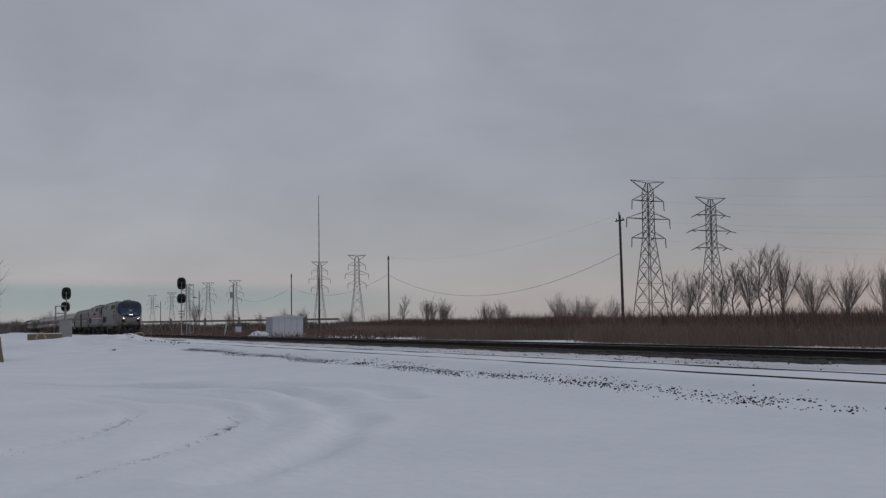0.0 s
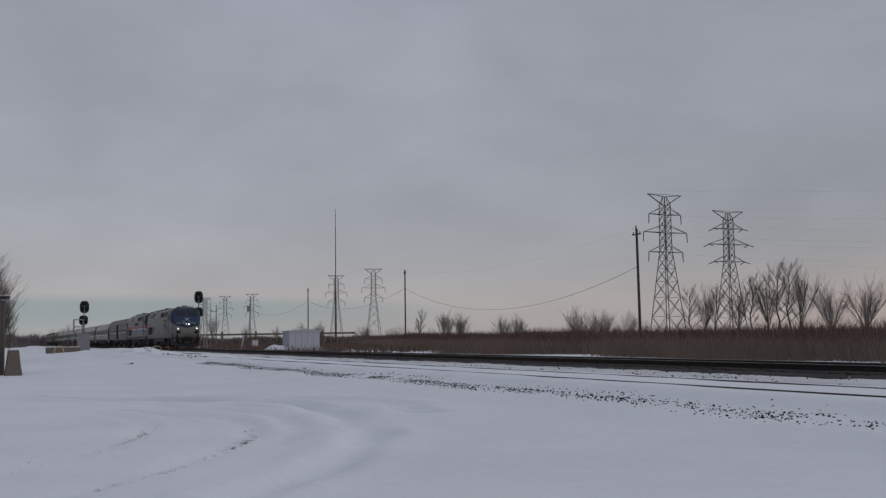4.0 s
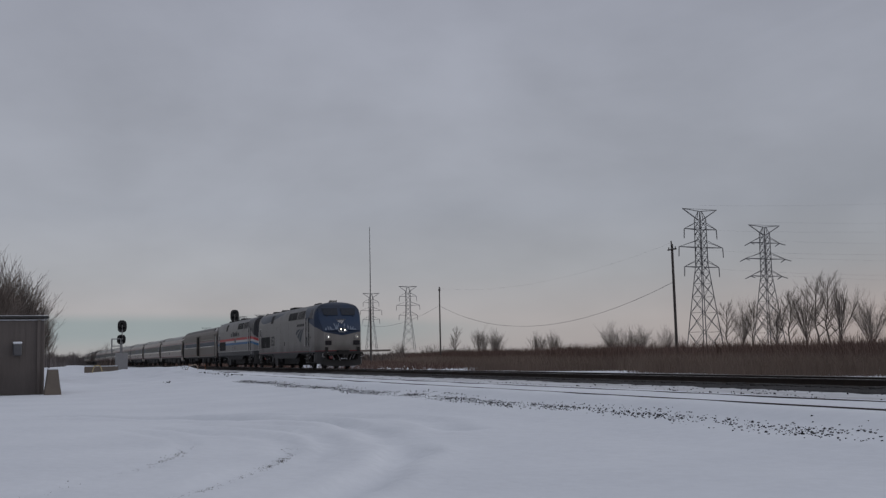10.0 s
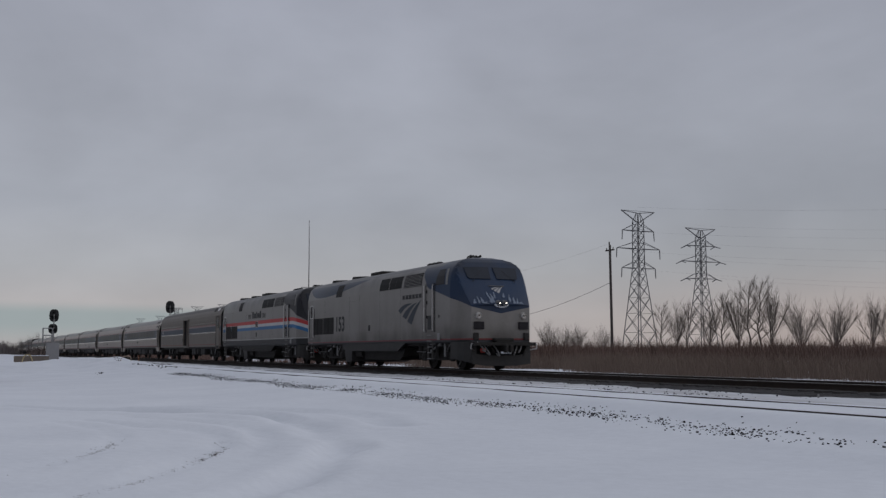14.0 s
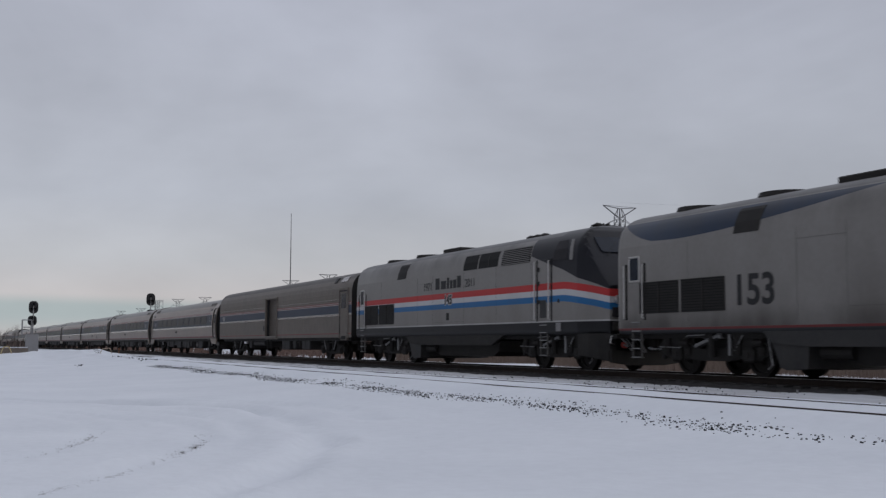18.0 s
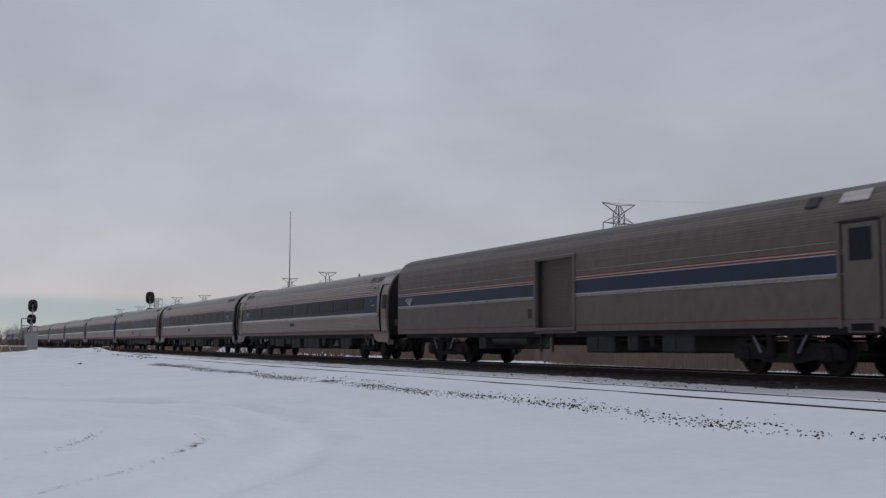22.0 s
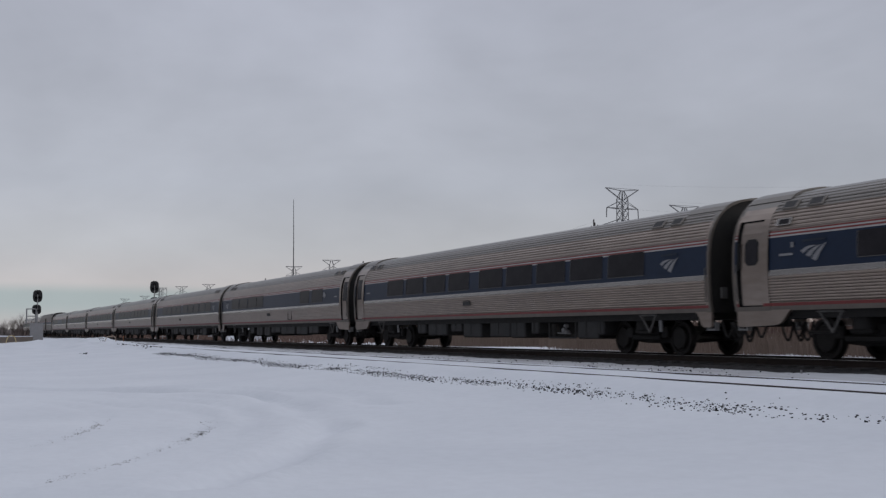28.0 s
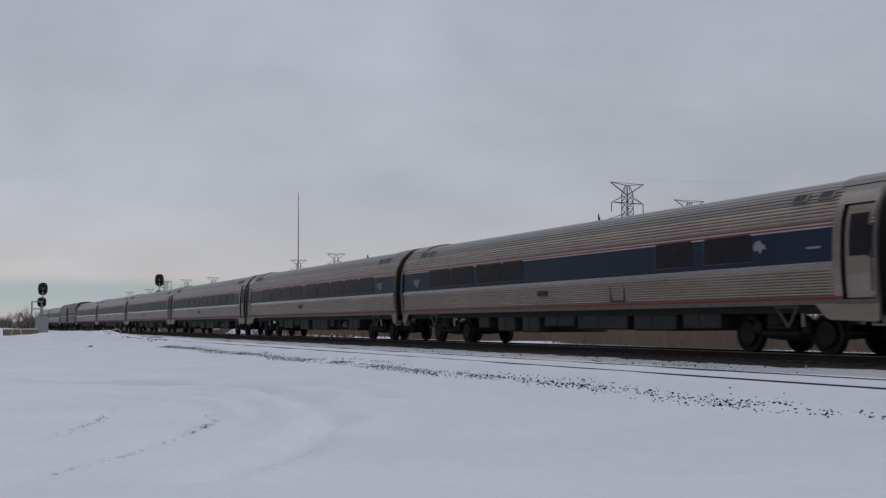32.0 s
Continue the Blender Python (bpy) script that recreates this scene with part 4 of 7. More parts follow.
    # open rack of valves and a reservoir between the boxes
    if boxes is COACH_BOXES:
        for side in (-1, 1):
            bm = B()
            for a, b in (((4.38, 0.44), (5.95, 0.44)), ((4.38, 1.0), (5.95, 1.0)), ((4.38, 0.44), (4.38, 1.0)), ((5.95, 0.44), (5.95, 1.0))):
                tube(bm, (a[0], side * 1.28, a[1]), (b[0], side * 1.28, b[1]), 0.028, 0.028, 6)
            f = part("valve_rack", bm, M["skirt"], car)
            bm = B()
            tube(bm, (4.62, side * 1.2, 0.48), (4.62, side * 1.2, 0.86), 0.11, 0.11, 10)
            part("reservoir", bm, M["wheel"], f)
            bm = B()
            for x, z, r in ((5.15, 0.66, 0.09), (5.32, 0.60, 0.07), (5.25, 0.80, 0.06)):
                tube(bm, (x, side * 1.14, z), (x, side * 1.26, z), r, r * 0.8, 8)
            tube(bm, (4.75, side * 1.2, 0.58), (5.5, side * 1.2, 0.56), 0.02, 0.02, 6)
            part("valve", bm, M["case"], f, "pale grey brake valve")
    return car


def loco_half(x, front):
    """Half ring of the locomotive's shell at x; the top is cut by the raked windscreen."""
    pts = [(1.44, 1.03), (1.50, 1.06), (1.525, 1.2), (1.525, 1.7), (1.525, 2.2), (1.525, 2.6), (1.525, 3.0), (1.515, 3.35), (1.475, 3.63), (1.39, 3.86), (1.24, 4.03), (1.03, 4.15), (0.74, 4.24), (0.40, 4.30), (0.0, 4.33)]
    if x > 7.8:
        cap = float(np.interp(x, (7.8, 8.15, 8.4, 8.58, 8.72, 9.75, front), (4.33, 4.30, 4.22, 4.09, 3.90, 2.42, 2.35)))
        narrow = 1 - 0.20 * max(0.0, (x - 8.5) / (front - 8.5)) ** 1.1
        out = []
        for y, z in pts:
            if z > cap:
                z = cap + (z - cap) * 0.05
            out.append((y * narrow, z))
        return out
    return pts


def sweep(x, y):
    """The nose is bowed in plan: points off the middle lie further back."""
    return x - 0.11 * (abs(y) / 1.2) ** 2 * max(0.0, min(1.0, (x - 8.3) / 1.0))


def loco_y(z):
    return float(np.interp(z, (1.2, 3.0, 3.35, 3.63, 3.86, 4.03, 4.15, 4.24), (1.525, 1.525, 1.515, 1.475, 1.39, 1.24, 1.03, 0.74)))


def on_side(bm, rows, s, out, inn=-0.06):
    """A panel laid on the locomotive's side; rows of (z, x0, x1) from its foot to its head."""
    fs, prev = [], None
    for z, x0, x1 in rows:
        y = loco_y(z)
        q = [bm.verts.new((x, s * (y + o), z)) for x, o in ((x0, inn), (x0, out), (x1, out), (x1, inn))]
        if prev:
            fs += [bm.faces.new((prev[k], prev[(k + 1) % 4], q[(k + 1) % 4], q[k])) for k in range(4)]
        else:
            fs.append(bm.faces.new(q[::-1]))
        prev = q
    fs.append(bm.faces.new(prev))
    bmesh.ops.recalc_face_normals(bm, faces=fs)
    return bm


def livery(name, kind):
    """Body paint by place on the shell (own axes): grey body, dark or blue nose and roof flashes, stripes."""
    m = mat(name, (0.293, 0.280, 0.264), 0.42, 0.05, var=0.10, scale=1.2, fine=9, tint=(0.24, 0.230, 0.217), spec=0.32)
    nt = m.node_tree
    N, L = nt.nodes.new, nt.links.new
    b = nt.nodes["Principled BSDF"]
    src = b.inputs["Base Color"].links[0].from_socket
    tc, sep = N("ShaderNodeTexCoord"), N("ShaderNodeSeparateXYZ")
    L(tc.outputs["Object"], sep.inputs[0])
    X, Y, Z = sep.outputs

    def op(kind_, a, b_=None, c=None):
        n = N("ShaderNodeMath")
        n.operation = kind_
        for i, v in enumerate((a, b_, c)):
            if v is None:
                continue
            if isinstance(v, (int, float)):
                n.inputs[i].default_value = v
            else:
                L(v, n.inputs[i])
        return n.outputs[0]

    def over(base, mask, color):
        n = N("ShaderNodeMix")
        n.data_type = "RGBA"
        n.inputs[7].default_value = (*color, 1)
        L(mask, n.inputs[0]), L(base, n.inputs[6])
        return n.outputs[2]

    def band(v, lo, hi):
        return op("MULTIPLY", op("GREATER_THAN", v, lo), op("LESS_THAN", v, hi))
    # distance back from the front, and the line along which the nose colour ends
    back = op("MAXIMUM", op("SUBTRACT", 9.78, X), 0.0)
    vee = op("MULTIPLY", op("SUBTRACT", 1.0, op("MINIMUM", op("DIVIDE", op("ABSOLUTE", Y), 1.4), 1.0)), -0.28)
    if kind == 5:
        rise = op("MULTIPLY", op("POWER", op("MAXIMUM", op("SUBTRACT", back, 3.3), 0.0), 1.6), 0.75)
        line = op("ADD", op("ADD", op("ADD", 2.36, op("MULTIPLY", op("POWER", back, 0.9), 0.275)), rise), vee)
        col = over(src, op("GREATER_THAN", Z, line), (0.011, 0.033, 0.080))
        # flash along the cant rail, deepest towards the rear
        q = op("MINIMUM", op("ABSOLUTE", op("ADD", X, 7.6)), 7.0)
        low = op("ADD", 3.42, op("MULTIPLY", op("POWER", op("DIVIDE", q, 7.0), 1.6), 0.62))
        tail = op("ADD", 3.42, op("MULTIPLY", op("POWER", op("MAXIMUM", op("SUBTRACT", -8.2, X), 0.0), 2.0), 0.16))
        flash = op("MULTIPLY", op("GREATER_THAN", Z, op("MAXIMUM", low, tail)), op("LESS_THAN", Z, 4.0))
        col = over(col, op("MULTIPLY", flash, op("LESS_THAN", X, 0.2)), (0.018, 0.038, 0.078))
        col = over(col, band(Z, 1.13, 1.185), (0.17, 0.03, 0.03))
        col = over(col, op("LESS_THAN", Z, 1.13), (0.040, 0.041, 0.045))
    else:
        dip = op("MULTIPLY", op("POWER", op("MAXIMUM", op("SUBTRACT", X, 7.6), 0.0), 1.5), -0.095)
        zz = op("SUBTRACT", Z, dip)
        col = over(src, op("MULTIPLY", band(zz, 2.40, 2.61), op("GREATER_THAN", X, -20)), (0.52, 0.038, 0.040))
        col = over(col, band(zz, 2.22, 2.40), (0.60, 0.60, 0.61))
        col = over(col, band(zz, 2.03, 2.22), (0.014, 0.150, 0.37))
        line = op("ADD", op("SUBTRACT", 2.78, op("MULTIPLY", op("MAXIMUM", op("SUBTRACT", X, 8.4), 0.0), 0.13)), op("MULTIPLY", op("MAXIMUM", op("SUBTRACT", 8.4, X), 0.0), 0.27))
        nose = op("MULTIPLY", op("GREATER_THAN", zz, line), op("GREATER_THAN", X, 5.7))
        col = over(col, nose, (0.010, 0.011, 0.017))
        col = over(col, band(Z, 1.42, 1.465), (0.52, 0.51, 0.50))
        col = over(col, op("LESS_THAN", Z, 1.42), (0.009, 0.009, 0.011))
    # roof centre in dull grey
    col = over(col, op("MULTIPLY", op("GREATER_THAN", Z, 4.03), op("LESS_THAN", X, 7.2)), (0.13, 0.127, 0.122))
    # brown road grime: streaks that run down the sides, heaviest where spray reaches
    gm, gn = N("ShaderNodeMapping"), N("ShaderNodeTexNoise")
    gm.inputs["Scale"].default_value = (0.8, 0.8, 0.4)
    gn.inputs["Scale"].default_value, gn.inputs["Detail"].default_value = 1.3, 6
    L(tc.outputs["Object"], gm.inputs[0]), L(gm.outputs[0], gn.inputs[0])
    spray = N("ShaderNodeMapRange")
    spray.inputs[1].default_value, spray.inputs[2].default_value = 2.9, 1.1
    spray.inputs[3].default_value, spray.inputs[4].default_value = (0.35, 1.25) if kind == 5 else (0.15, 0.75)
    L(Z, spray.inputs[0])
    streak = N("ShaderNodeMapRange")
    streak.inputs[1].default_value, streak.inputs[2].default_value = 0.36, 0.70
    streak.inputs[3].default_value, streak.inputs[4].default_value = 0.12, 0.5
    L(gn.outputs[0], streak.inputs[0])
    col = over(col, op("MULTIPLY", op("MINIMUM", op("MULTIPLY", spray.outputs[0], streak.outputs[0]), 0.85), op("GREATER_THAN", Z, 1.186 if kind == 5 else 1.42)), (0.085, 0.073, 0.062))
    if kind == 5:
        # black spray thrown up behind the leading wheels; darker brown towards the sill
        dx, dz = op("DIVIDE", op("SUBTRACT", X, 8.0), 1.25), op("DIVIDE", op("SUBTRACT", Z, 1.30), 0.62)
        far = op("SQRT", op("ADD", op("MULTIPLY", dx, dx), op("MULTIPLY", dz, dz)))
        blot, sill_dark = N("ShaderNodeMapRange"), N("ShaderNodeMapRange")
        blot.interpolation_type = sill_dark.interpolation_type = "SMOOTHSTEP"
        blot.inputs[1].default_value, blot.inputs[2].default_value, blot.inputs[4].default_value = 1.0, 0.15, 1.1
        sill_dark.inputs[1].default_value, sill_dark.inputs[2].default_value, sill_dark.inputs[4].default_value = 1.75, 1.15, 1.2
        L(far, blot.inputs[0]), L(Z, sill_dark.inputs[0])
        dirt = op("MULTIPLY", op("MAXIMUM", blot.outputs[0], sill_dark.outputs[0]), op("ADD", streak.outputs[0], 0.15))
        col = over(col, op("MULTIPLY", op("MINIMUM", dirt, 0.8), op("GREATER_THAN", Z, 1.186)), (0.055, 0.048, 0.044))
    # darker from the cant rail up over the roof, broken by the streaks
    roof_dark = N("ShaderNodeMapRange")
    roof_dark.interpolation_type = "SMOOTHSTEP"
    roof_dark.inputs[1].default_value, roof_dark.inputs[2].default_value = 3.25, 4.1
    roof_dark.inputs[3].default_value, roof_dark.inputs[4].default_value = 0.0, 1.1
    L(Z, roof_dark.inputs[0])
    col = over(col, op("MINIMUM", op("MULTIPLY", roof_dark.outputs[0], op("ADD", streak.outputs[0], 0.12)), 0.7), (0.030, 0.028, 0.027) if kind == 5 else (0.016, 0.015, 0.015))
    L(col, b.inputs["Base Color"])
    return m


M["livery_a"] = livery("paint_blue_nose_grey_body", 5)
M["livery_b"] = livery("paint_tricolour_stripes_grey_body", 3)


def locomotive(x0, kind, label):
    car = thing("diesel_locomotive", (x0, TRACK_Y, 0), label=label, category="locomotive", group="locomotives of the train")
    MOVERS.append((car, x0))
    front = 9.80
    xs = [-10.25, -10.1, -6, -2, 2, 5.5, 7.0, 7.8, 8.0] + [8.15 + 0.05 * i for i in range(15)] + [9.0, 9.2, 9.45, 9.65, 9.75, front]
    bm = B()
    cols = []
    for x in xs:
        half = loco_half(x, front)
        if x == xs[0]:
            half = [(y * 0.97, z - 0.03 * (z > 3)) for y, z in half]
        if x >= 9.75:
            half = [(y * (0.985 if x == front else 0.997), z) for y, z in half]
        cols.append([bm.verts.new((sweep(x, y), y, z)) for y, z in make_ring(half)])
    n = len(cols[0])
    for a, b in zip(cols, cols[1:]):
        for i in range(n - 1):
            bm.faces.new((a[i], a[i + 1], b[i + 1], b[i]))
    bm.faces.new(cols[0])
    bm.faces.new(cols[-1][::-1])
    bmesh.ops.recalc_face_normals(bm, faces=bm.faces[:])
    for f in bm.faces:
        f.smooth = abs(f.normal.x) < 0.3 and abs(f.normal.z) > 0.05
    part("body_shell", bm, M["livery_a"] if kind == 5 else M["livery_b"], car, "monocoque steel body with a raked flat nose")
    # skirts, fuel tank, pilot
    bm = B()
    box(bm, (0, 0, 0.98), (20.2, 2.5, 0.12))
    part("underframe", bm, M["black"], car)
    for s in (-1, 1):
        bm = B()
        prism(bm, [(-4.5, 1.1), (4.1, 1.1), (3.75, 1.03), (3.4, 0.90), (3.1, 0.76), (2.9, 0.72), (-3.1, 0.72), (-4.2, 0.80)], s * 1.40, s * 1.50)
        part("side_skirt", bm, M["skirt"] if kind == 5 else M["black"], car)
    bm = B()
    prism(bm, [(-2.2, 0.86), (3.1, 0.86), (2.9, 0.5), (2.5, 0.34), (-1.8, 0.34), (-2.1, 0.46)], -1.22, 1.22)
    part("fuel_tank", bm, M["black"], car)
    bm = B()
    prism(bm, [(-4.25, 0.92), (-3.05, 0.92), (-3.1, 0.24), (-3.75, 0.20), (-3.95, 0.26)], -1.46, 1.46)
    part("battery_box", bm, M["skirt"], car)
    for x, r in ((-2.4, 0.17),):
        for s in (-1, 1):
            bm = B()
            tube(bm, (x - 0.45, s * 1.2, 0.6), (x + 0.45, s * 1.2, 0.6), r, r, 12)
            part("air_reservoir", bm, M["black"], car)
    # plough below, side wings that run back under the cab, a deep black recess between
    for s in (-1, 1):
        bm = B()
        line = [(8.42, 1.49, 0.44), (8.95, 1.45, 0.40), (9.35, 1.36, 0.34), (front - 0.14, 1.22, 0.28)]
        for (xa, ya, za), (xb, yb, zb) in zip(line, line[1:]):
            v = [bm.verts.new(p) for p in ((xa, s * ya, za), (xb, s * yb, zb), (xb, s * yb, 1.07), (xa, s * ya, 1.07), (xa, s * (ya - 0.05), za), (xb, s * (yb - 0.05), zb), (xb, s * (yb - 0.05), 1.07), (xa, s * (ya - 0.05), 1.07))]
            for q in ((0, 1, 2, 3), (7, 6, 5, 4), (0, 4, 5, 1), (3, 2, 6, 7), (0, 3, 7, 4), (1, 5, 6, 2)):
                bm.faces.new([v[k] for k in q])
        bmesh.ops.recalc_face_normals(bm, faces=bm.faces[:])
        part("pilot_wing", bm, M["skirt"] if kind == 5 else M["black"], car)
        bm = B()
        box(bm, (front - 0.12, s * 1.11, 0.82), (0.06, 0.22, 0.48), 0.01)
        part("pilot_post", bm, M["skirt"] if kind == 5 else M["black"], car)
        bm = B()
        tube(bm, (front + 0.02, s * 1.10, 1.02), (front + 0.16, s * 1.34, 0.98), 0.018, 0.018, 6)
        tube(bm, (front + 0.16, s * 1.34, 0.98), (front + 0.14, s * 1.36, 0.80), 0.018, 0.018, 6)
        tube(bm, (front + 0.14, s * 1.36, 0.80), (front, s * 1.16, 0.76), 0.018, 0.018, 6)
        part("grab_rail", bm, M["bright"], car, "bare metal grab rail")
    bm = B()
    pts = [(-1.20, 0.64), (-1.20, 0.25), (-0.6, 0.17), (0.6, 0.17), (1.20, 0.25), (1.20, 0.64), (0.62, 0.56), (-0.62, 0.56)]
    prism(bm, pts, front - 0.13, front - 0.05, "x")
    part("pilot_plate", bm, M["skirt"] if kind == 5 else M["black"], car)
    bm = B()
    box(bm, (front - 0.50, 0, 0.80), (0.4, 2.3, 0.6))
    part("buffer_recess", bm, M["void"], car)
    bm = B()
    box(bm, (front + 0.06, 0, 1.13), (0.26, 0.80, 0.13), 0.03)
    box(bm, (front + 0.02, 0, 1.02), (0.34, 0.66, 0.12), 0.02)
    part("anticlimber", bm, M["black"], car)
    bm = B()
    box(bm, (front + 0.05, 0, 0.80), (0.7, 0.26, 0.30), 0.05)
    box(bm, (front + 0.46, -0.10, 0.80), (0.26, 0.12, 0.28), 0.03)
    box(bm, (front + 0.44, 0.12, 0.80), (0.22, 0.14, 0.28), 0.03)
    part("coupler", bm, M["black"], car)
    bm = B()
    for k in range(7):
        bmesh.ops.create_icosphere(bm, subdivisions=1, radius=0.045, matrix=Matrix.Translation((front + 0.36 + 0.03 * (k % 3), -0.2 + 0.06 * k, 0.66 - 0.015 * (k % 2))))
    part("snow_patch", bm, M["snow"], car, "snow packed on the coupler")
    for k, y in enumerate((-1.0, -0.82, -0.62, -0.42, 0.42, 0.62, 0.82, 1.0)):
        bm = B()
        n, drop = 8, (0.30, 0.42, 0.34, 0.46)[k % 4]
        p = [(front + 0.02 + 0.16 * math.sin(i / n * 3.0), y + 0.22 * math.sin(i / n * 2.4) * (1 if y < 0 else -1), 1.00 - drop * math.sin(i / n * 2.2)) for i in range(n + 1)]
        for a, b in zip(p, p[1:]):
            tube(bm, a, b, 0.026, 0.026, 6)
        part("air_hose", bm, M["case"] if k in (0, 1, 3, 5, 6) else M["black"], car)
    bm = B()
    tube(bm, (front + 0.02, -0.2, 0.98), (front + 0.10, -0.62, 0.92), 0.022, 0.022, 6)
    tube(bm, (front + 0.10, -0.62, 0.92), (front + 0.06, -1.06, 1.04), 0.022, 0.022, 6)
    part("uncoupling_lever", bm, M["bright"], car, "bare metal uncoupling lever")
    bm = B()
    box(bm, (front - 0.02, -0.78, 0.74), (0.10, 0.22, 0.18), 0.04)
    part("cut_out_cock", bm, M["red3"], car, "red-painted cut-out cock")
    # windscreen in two panes on the raked nose
    def nose_top(x, yy):
        half = loco_half(x, front)
        return float(np.interp(-abs(yy), [-p[0] for p in half[5:]], [p[1] for p in half[5:]])) if abs(yy) < half[5][0] else half[5][1]
    k0, k1 = 8.77, 9.11
    for s in (-1, 1):
        bm = B()
        pts = [(k0, 0.09), (k0, 0.55), (k0 + 0.01, 1.10), (k1 - 0.04, 1.04), (k1, 0.96), (k1, 0.5), (k1, 0.13)]
        f = bm.faces.new([bm.verts.new((sweep(x, y), s * y, nose_top(x, y * 0.6) + 0.03)) for x, y in pts])
        bmesh.ops.recalc_face_normals(bm, faces=[f])
        bmesh.ops.solidify(bm, geom=[f], thickness=0.02)
        part("windscreen_pane", bm, M["screen"], car)
        bm = B()
        tube(bm, (sweep(9.20, 0.9), s * 0.9, nose_top(9.2, 0.5) + 0.05), (sweep(8.90, 0.45), s * 0.45, nose_top(8.9, 0.3) + 0.06), 0.012, 0.010, 6)
        part("wiper", bm, M["rubber"], car)
        # cab side window and its grey post
        bm = B()
        on_side(bm, [(3.26, 7.1, 7.95), (3.30, 7.08, 7.94), (3.60, 7.16, 7.90), (3.86, 7.28, 7.82)], s, 0.010)
        part("cab_window", bm, M["glass"], car)
        bm = B()
        on_side(bm, [(3.24, 8.06, 8.24), (3.30, 8.06, 8.24), (3.60, 8.05, 8.23), (3.86, 8.02, 8.18)], s, 0.016)
        part("window_post", bm, M["silver"], car)
        # crew door with grab rails and steps
        bm = B()
        box(bm, (6.5, s * 1.527, 2.42), (0.66, 0.02, 1.85), 0.008)
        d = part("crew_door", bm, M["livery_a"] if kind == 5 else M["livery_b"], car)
        bm = B()
        box(bm, (6.5, s * 1.535, 1.83), (0.4, 0.02, 0.55), 0.01)
        part("step_recess", bm, M["skirt"], d)
        # dark door seams, painted black so that the door looks recessed
        for e in (-0.34, 0.34):
            bm = B()
            box(bm, (6.5 + e * 0.96, s * 1.535, 2.42), (0.028, 0.016, 1.86))
            part("door_seam_shade", bm, M["rubber"], d)
        for e in (-0.44, 0.44):
            bm = B()
            tube(bm, (6.5 + e, s * 1.60, 1.5), (6.5 + e, s * 1.60, 3.3), 0.02, 0.02, 8)
            for z in (1.5, 2.4, 3.3):
                tube(bm, (6.5 + e, s * 1.51, z), (6.5 + e, s * 1.60, z), 0.012, 0.012, 6)
            part("handrail", bm, M["bright"], d, "bare steel handrail")
            # flat black strip on the skin paints the shade behind the handrail
            bm = B()
            box(bm, (6.5 + e + 0.06, s * 1.522, 2.4), (0.085, 0.016, 1.9), 0.004)
            part("rail_shade_strip", bm, M["void"], d)
        for z in (2.05, 2.62, 3.05):
            bm = B()
            box(bm, (6.25, s * 1.545, z), (0.09, 0.03, 0.13), 0.008)
            part("door_latch", bm, M["black"], d)
        bm = B()
        box(bm, (7.42, s * 1.535, 1.27), (0.27, 0.05, 0.26), 0.015)
        part("sand_filler", bm, M["case"], car, "pale grey sand filler hatch")
        bm = B()
        tube(bm, (7.42, s * 1.52, 2.05), (7.42, s * 1.535, 2.05), 0.06, 0.06, 10)
        part("fuel_cutoff", bm, M["black"], car)
        for xs_ in (6.5, -9.35):
            for z in (0.42, 0.65, 0.88, 1.11, 1.34):
                bm = B()
                box(bm, (xs_, s * 1.49, z), (0.38, 0.14, 0.028), 0.006)
                part("ladder_rung", bm, M["galv"], car, "worn bare edge of a step")
            for e in (-0.205, 0.205):
                bm = B()
                box(bm, (xs_ + e, s * 1.49, 0.88), (0.03, 0.06, 0.98), 0.006)
                part("ladder_stringer", bm, M["dull"], car)
        for px in (-7.12, -3.3, -1.85, 0.85, 3.35, 5.75):
            bm = B()
            box(bm, (px, s * 1.5255, 2.25), (0.004, 0.004, 2.1))
            part("panel_seam", bm, M["skirt"], car)
        for pz, pa, pb in ((3.05, -3.3, -1.85), (1.55, -1.85, 0.85)):
            bm = B()
            box(bm, ((pa + pb) / 2, s * 1.5255, pz), (pb - pa, 0.004, 0.004))
            part("panel_seam", bm, M["skirt"], car)
        # engine-room grilles high on the side
        for gx, gw in ((1.36, 1.1), (2.73, 1.45)):
            bm = B()
            on_side(bm, [(z, gx - gw / 2 + 0.04 * (z - 3.6), gx + gw / 2 + 0.04 * (z - 3.6)) for z in (3.34, 3.60, 3.85)], s, 0.010)
            iw = part("intake_window", bm, M["void"], car)
            if gw > 1.3:
                bm = B()
                on_side(bm, [(z, gx, gx + 0.03) for z in (3.34, 3.60, 3.85)], s, 0.016)
                part("mullion", bm, M["skirt"], iw)
        bm = B()
        on_side(bm, [(3.33, 3.70, 5.66), (3.60, 3.70, 5.66), (3.86, 3.72, 5.64)], s, 0.006)
        lv = part("louvre_panel", bm, M["void"], car, "grey louvred air intake")
        for i in range(9):
            zl = 3.355 + i * 0.061
            bm = B()
            box(bm, (4.68, s * (loco_y(zl) - 0.006), zl), (1.90, 0.09, 0.022))
            part("louvre_slat", bm, M["silver"], lv)
        bm = B()
        on_side(bm, [(z, -5.34 + 0.2 * (z - 3.6), -4.46 + 0.2 * (z - 3.6)) for z in (3.34, 3.36, 3.60, 3.86, 3.93)], s, 0.010)
        part("exhaust_opening", bm, M["black"], car)
        for gx, gw in ((-8.34, 1.70), (-6.55, 1.70)):
            bm = B()
            box(bm, (gx, s * 1.51, 1.97), (gw, 0.05, 0.82))
            g = part("radiator_grille", bm, M["black"], car)
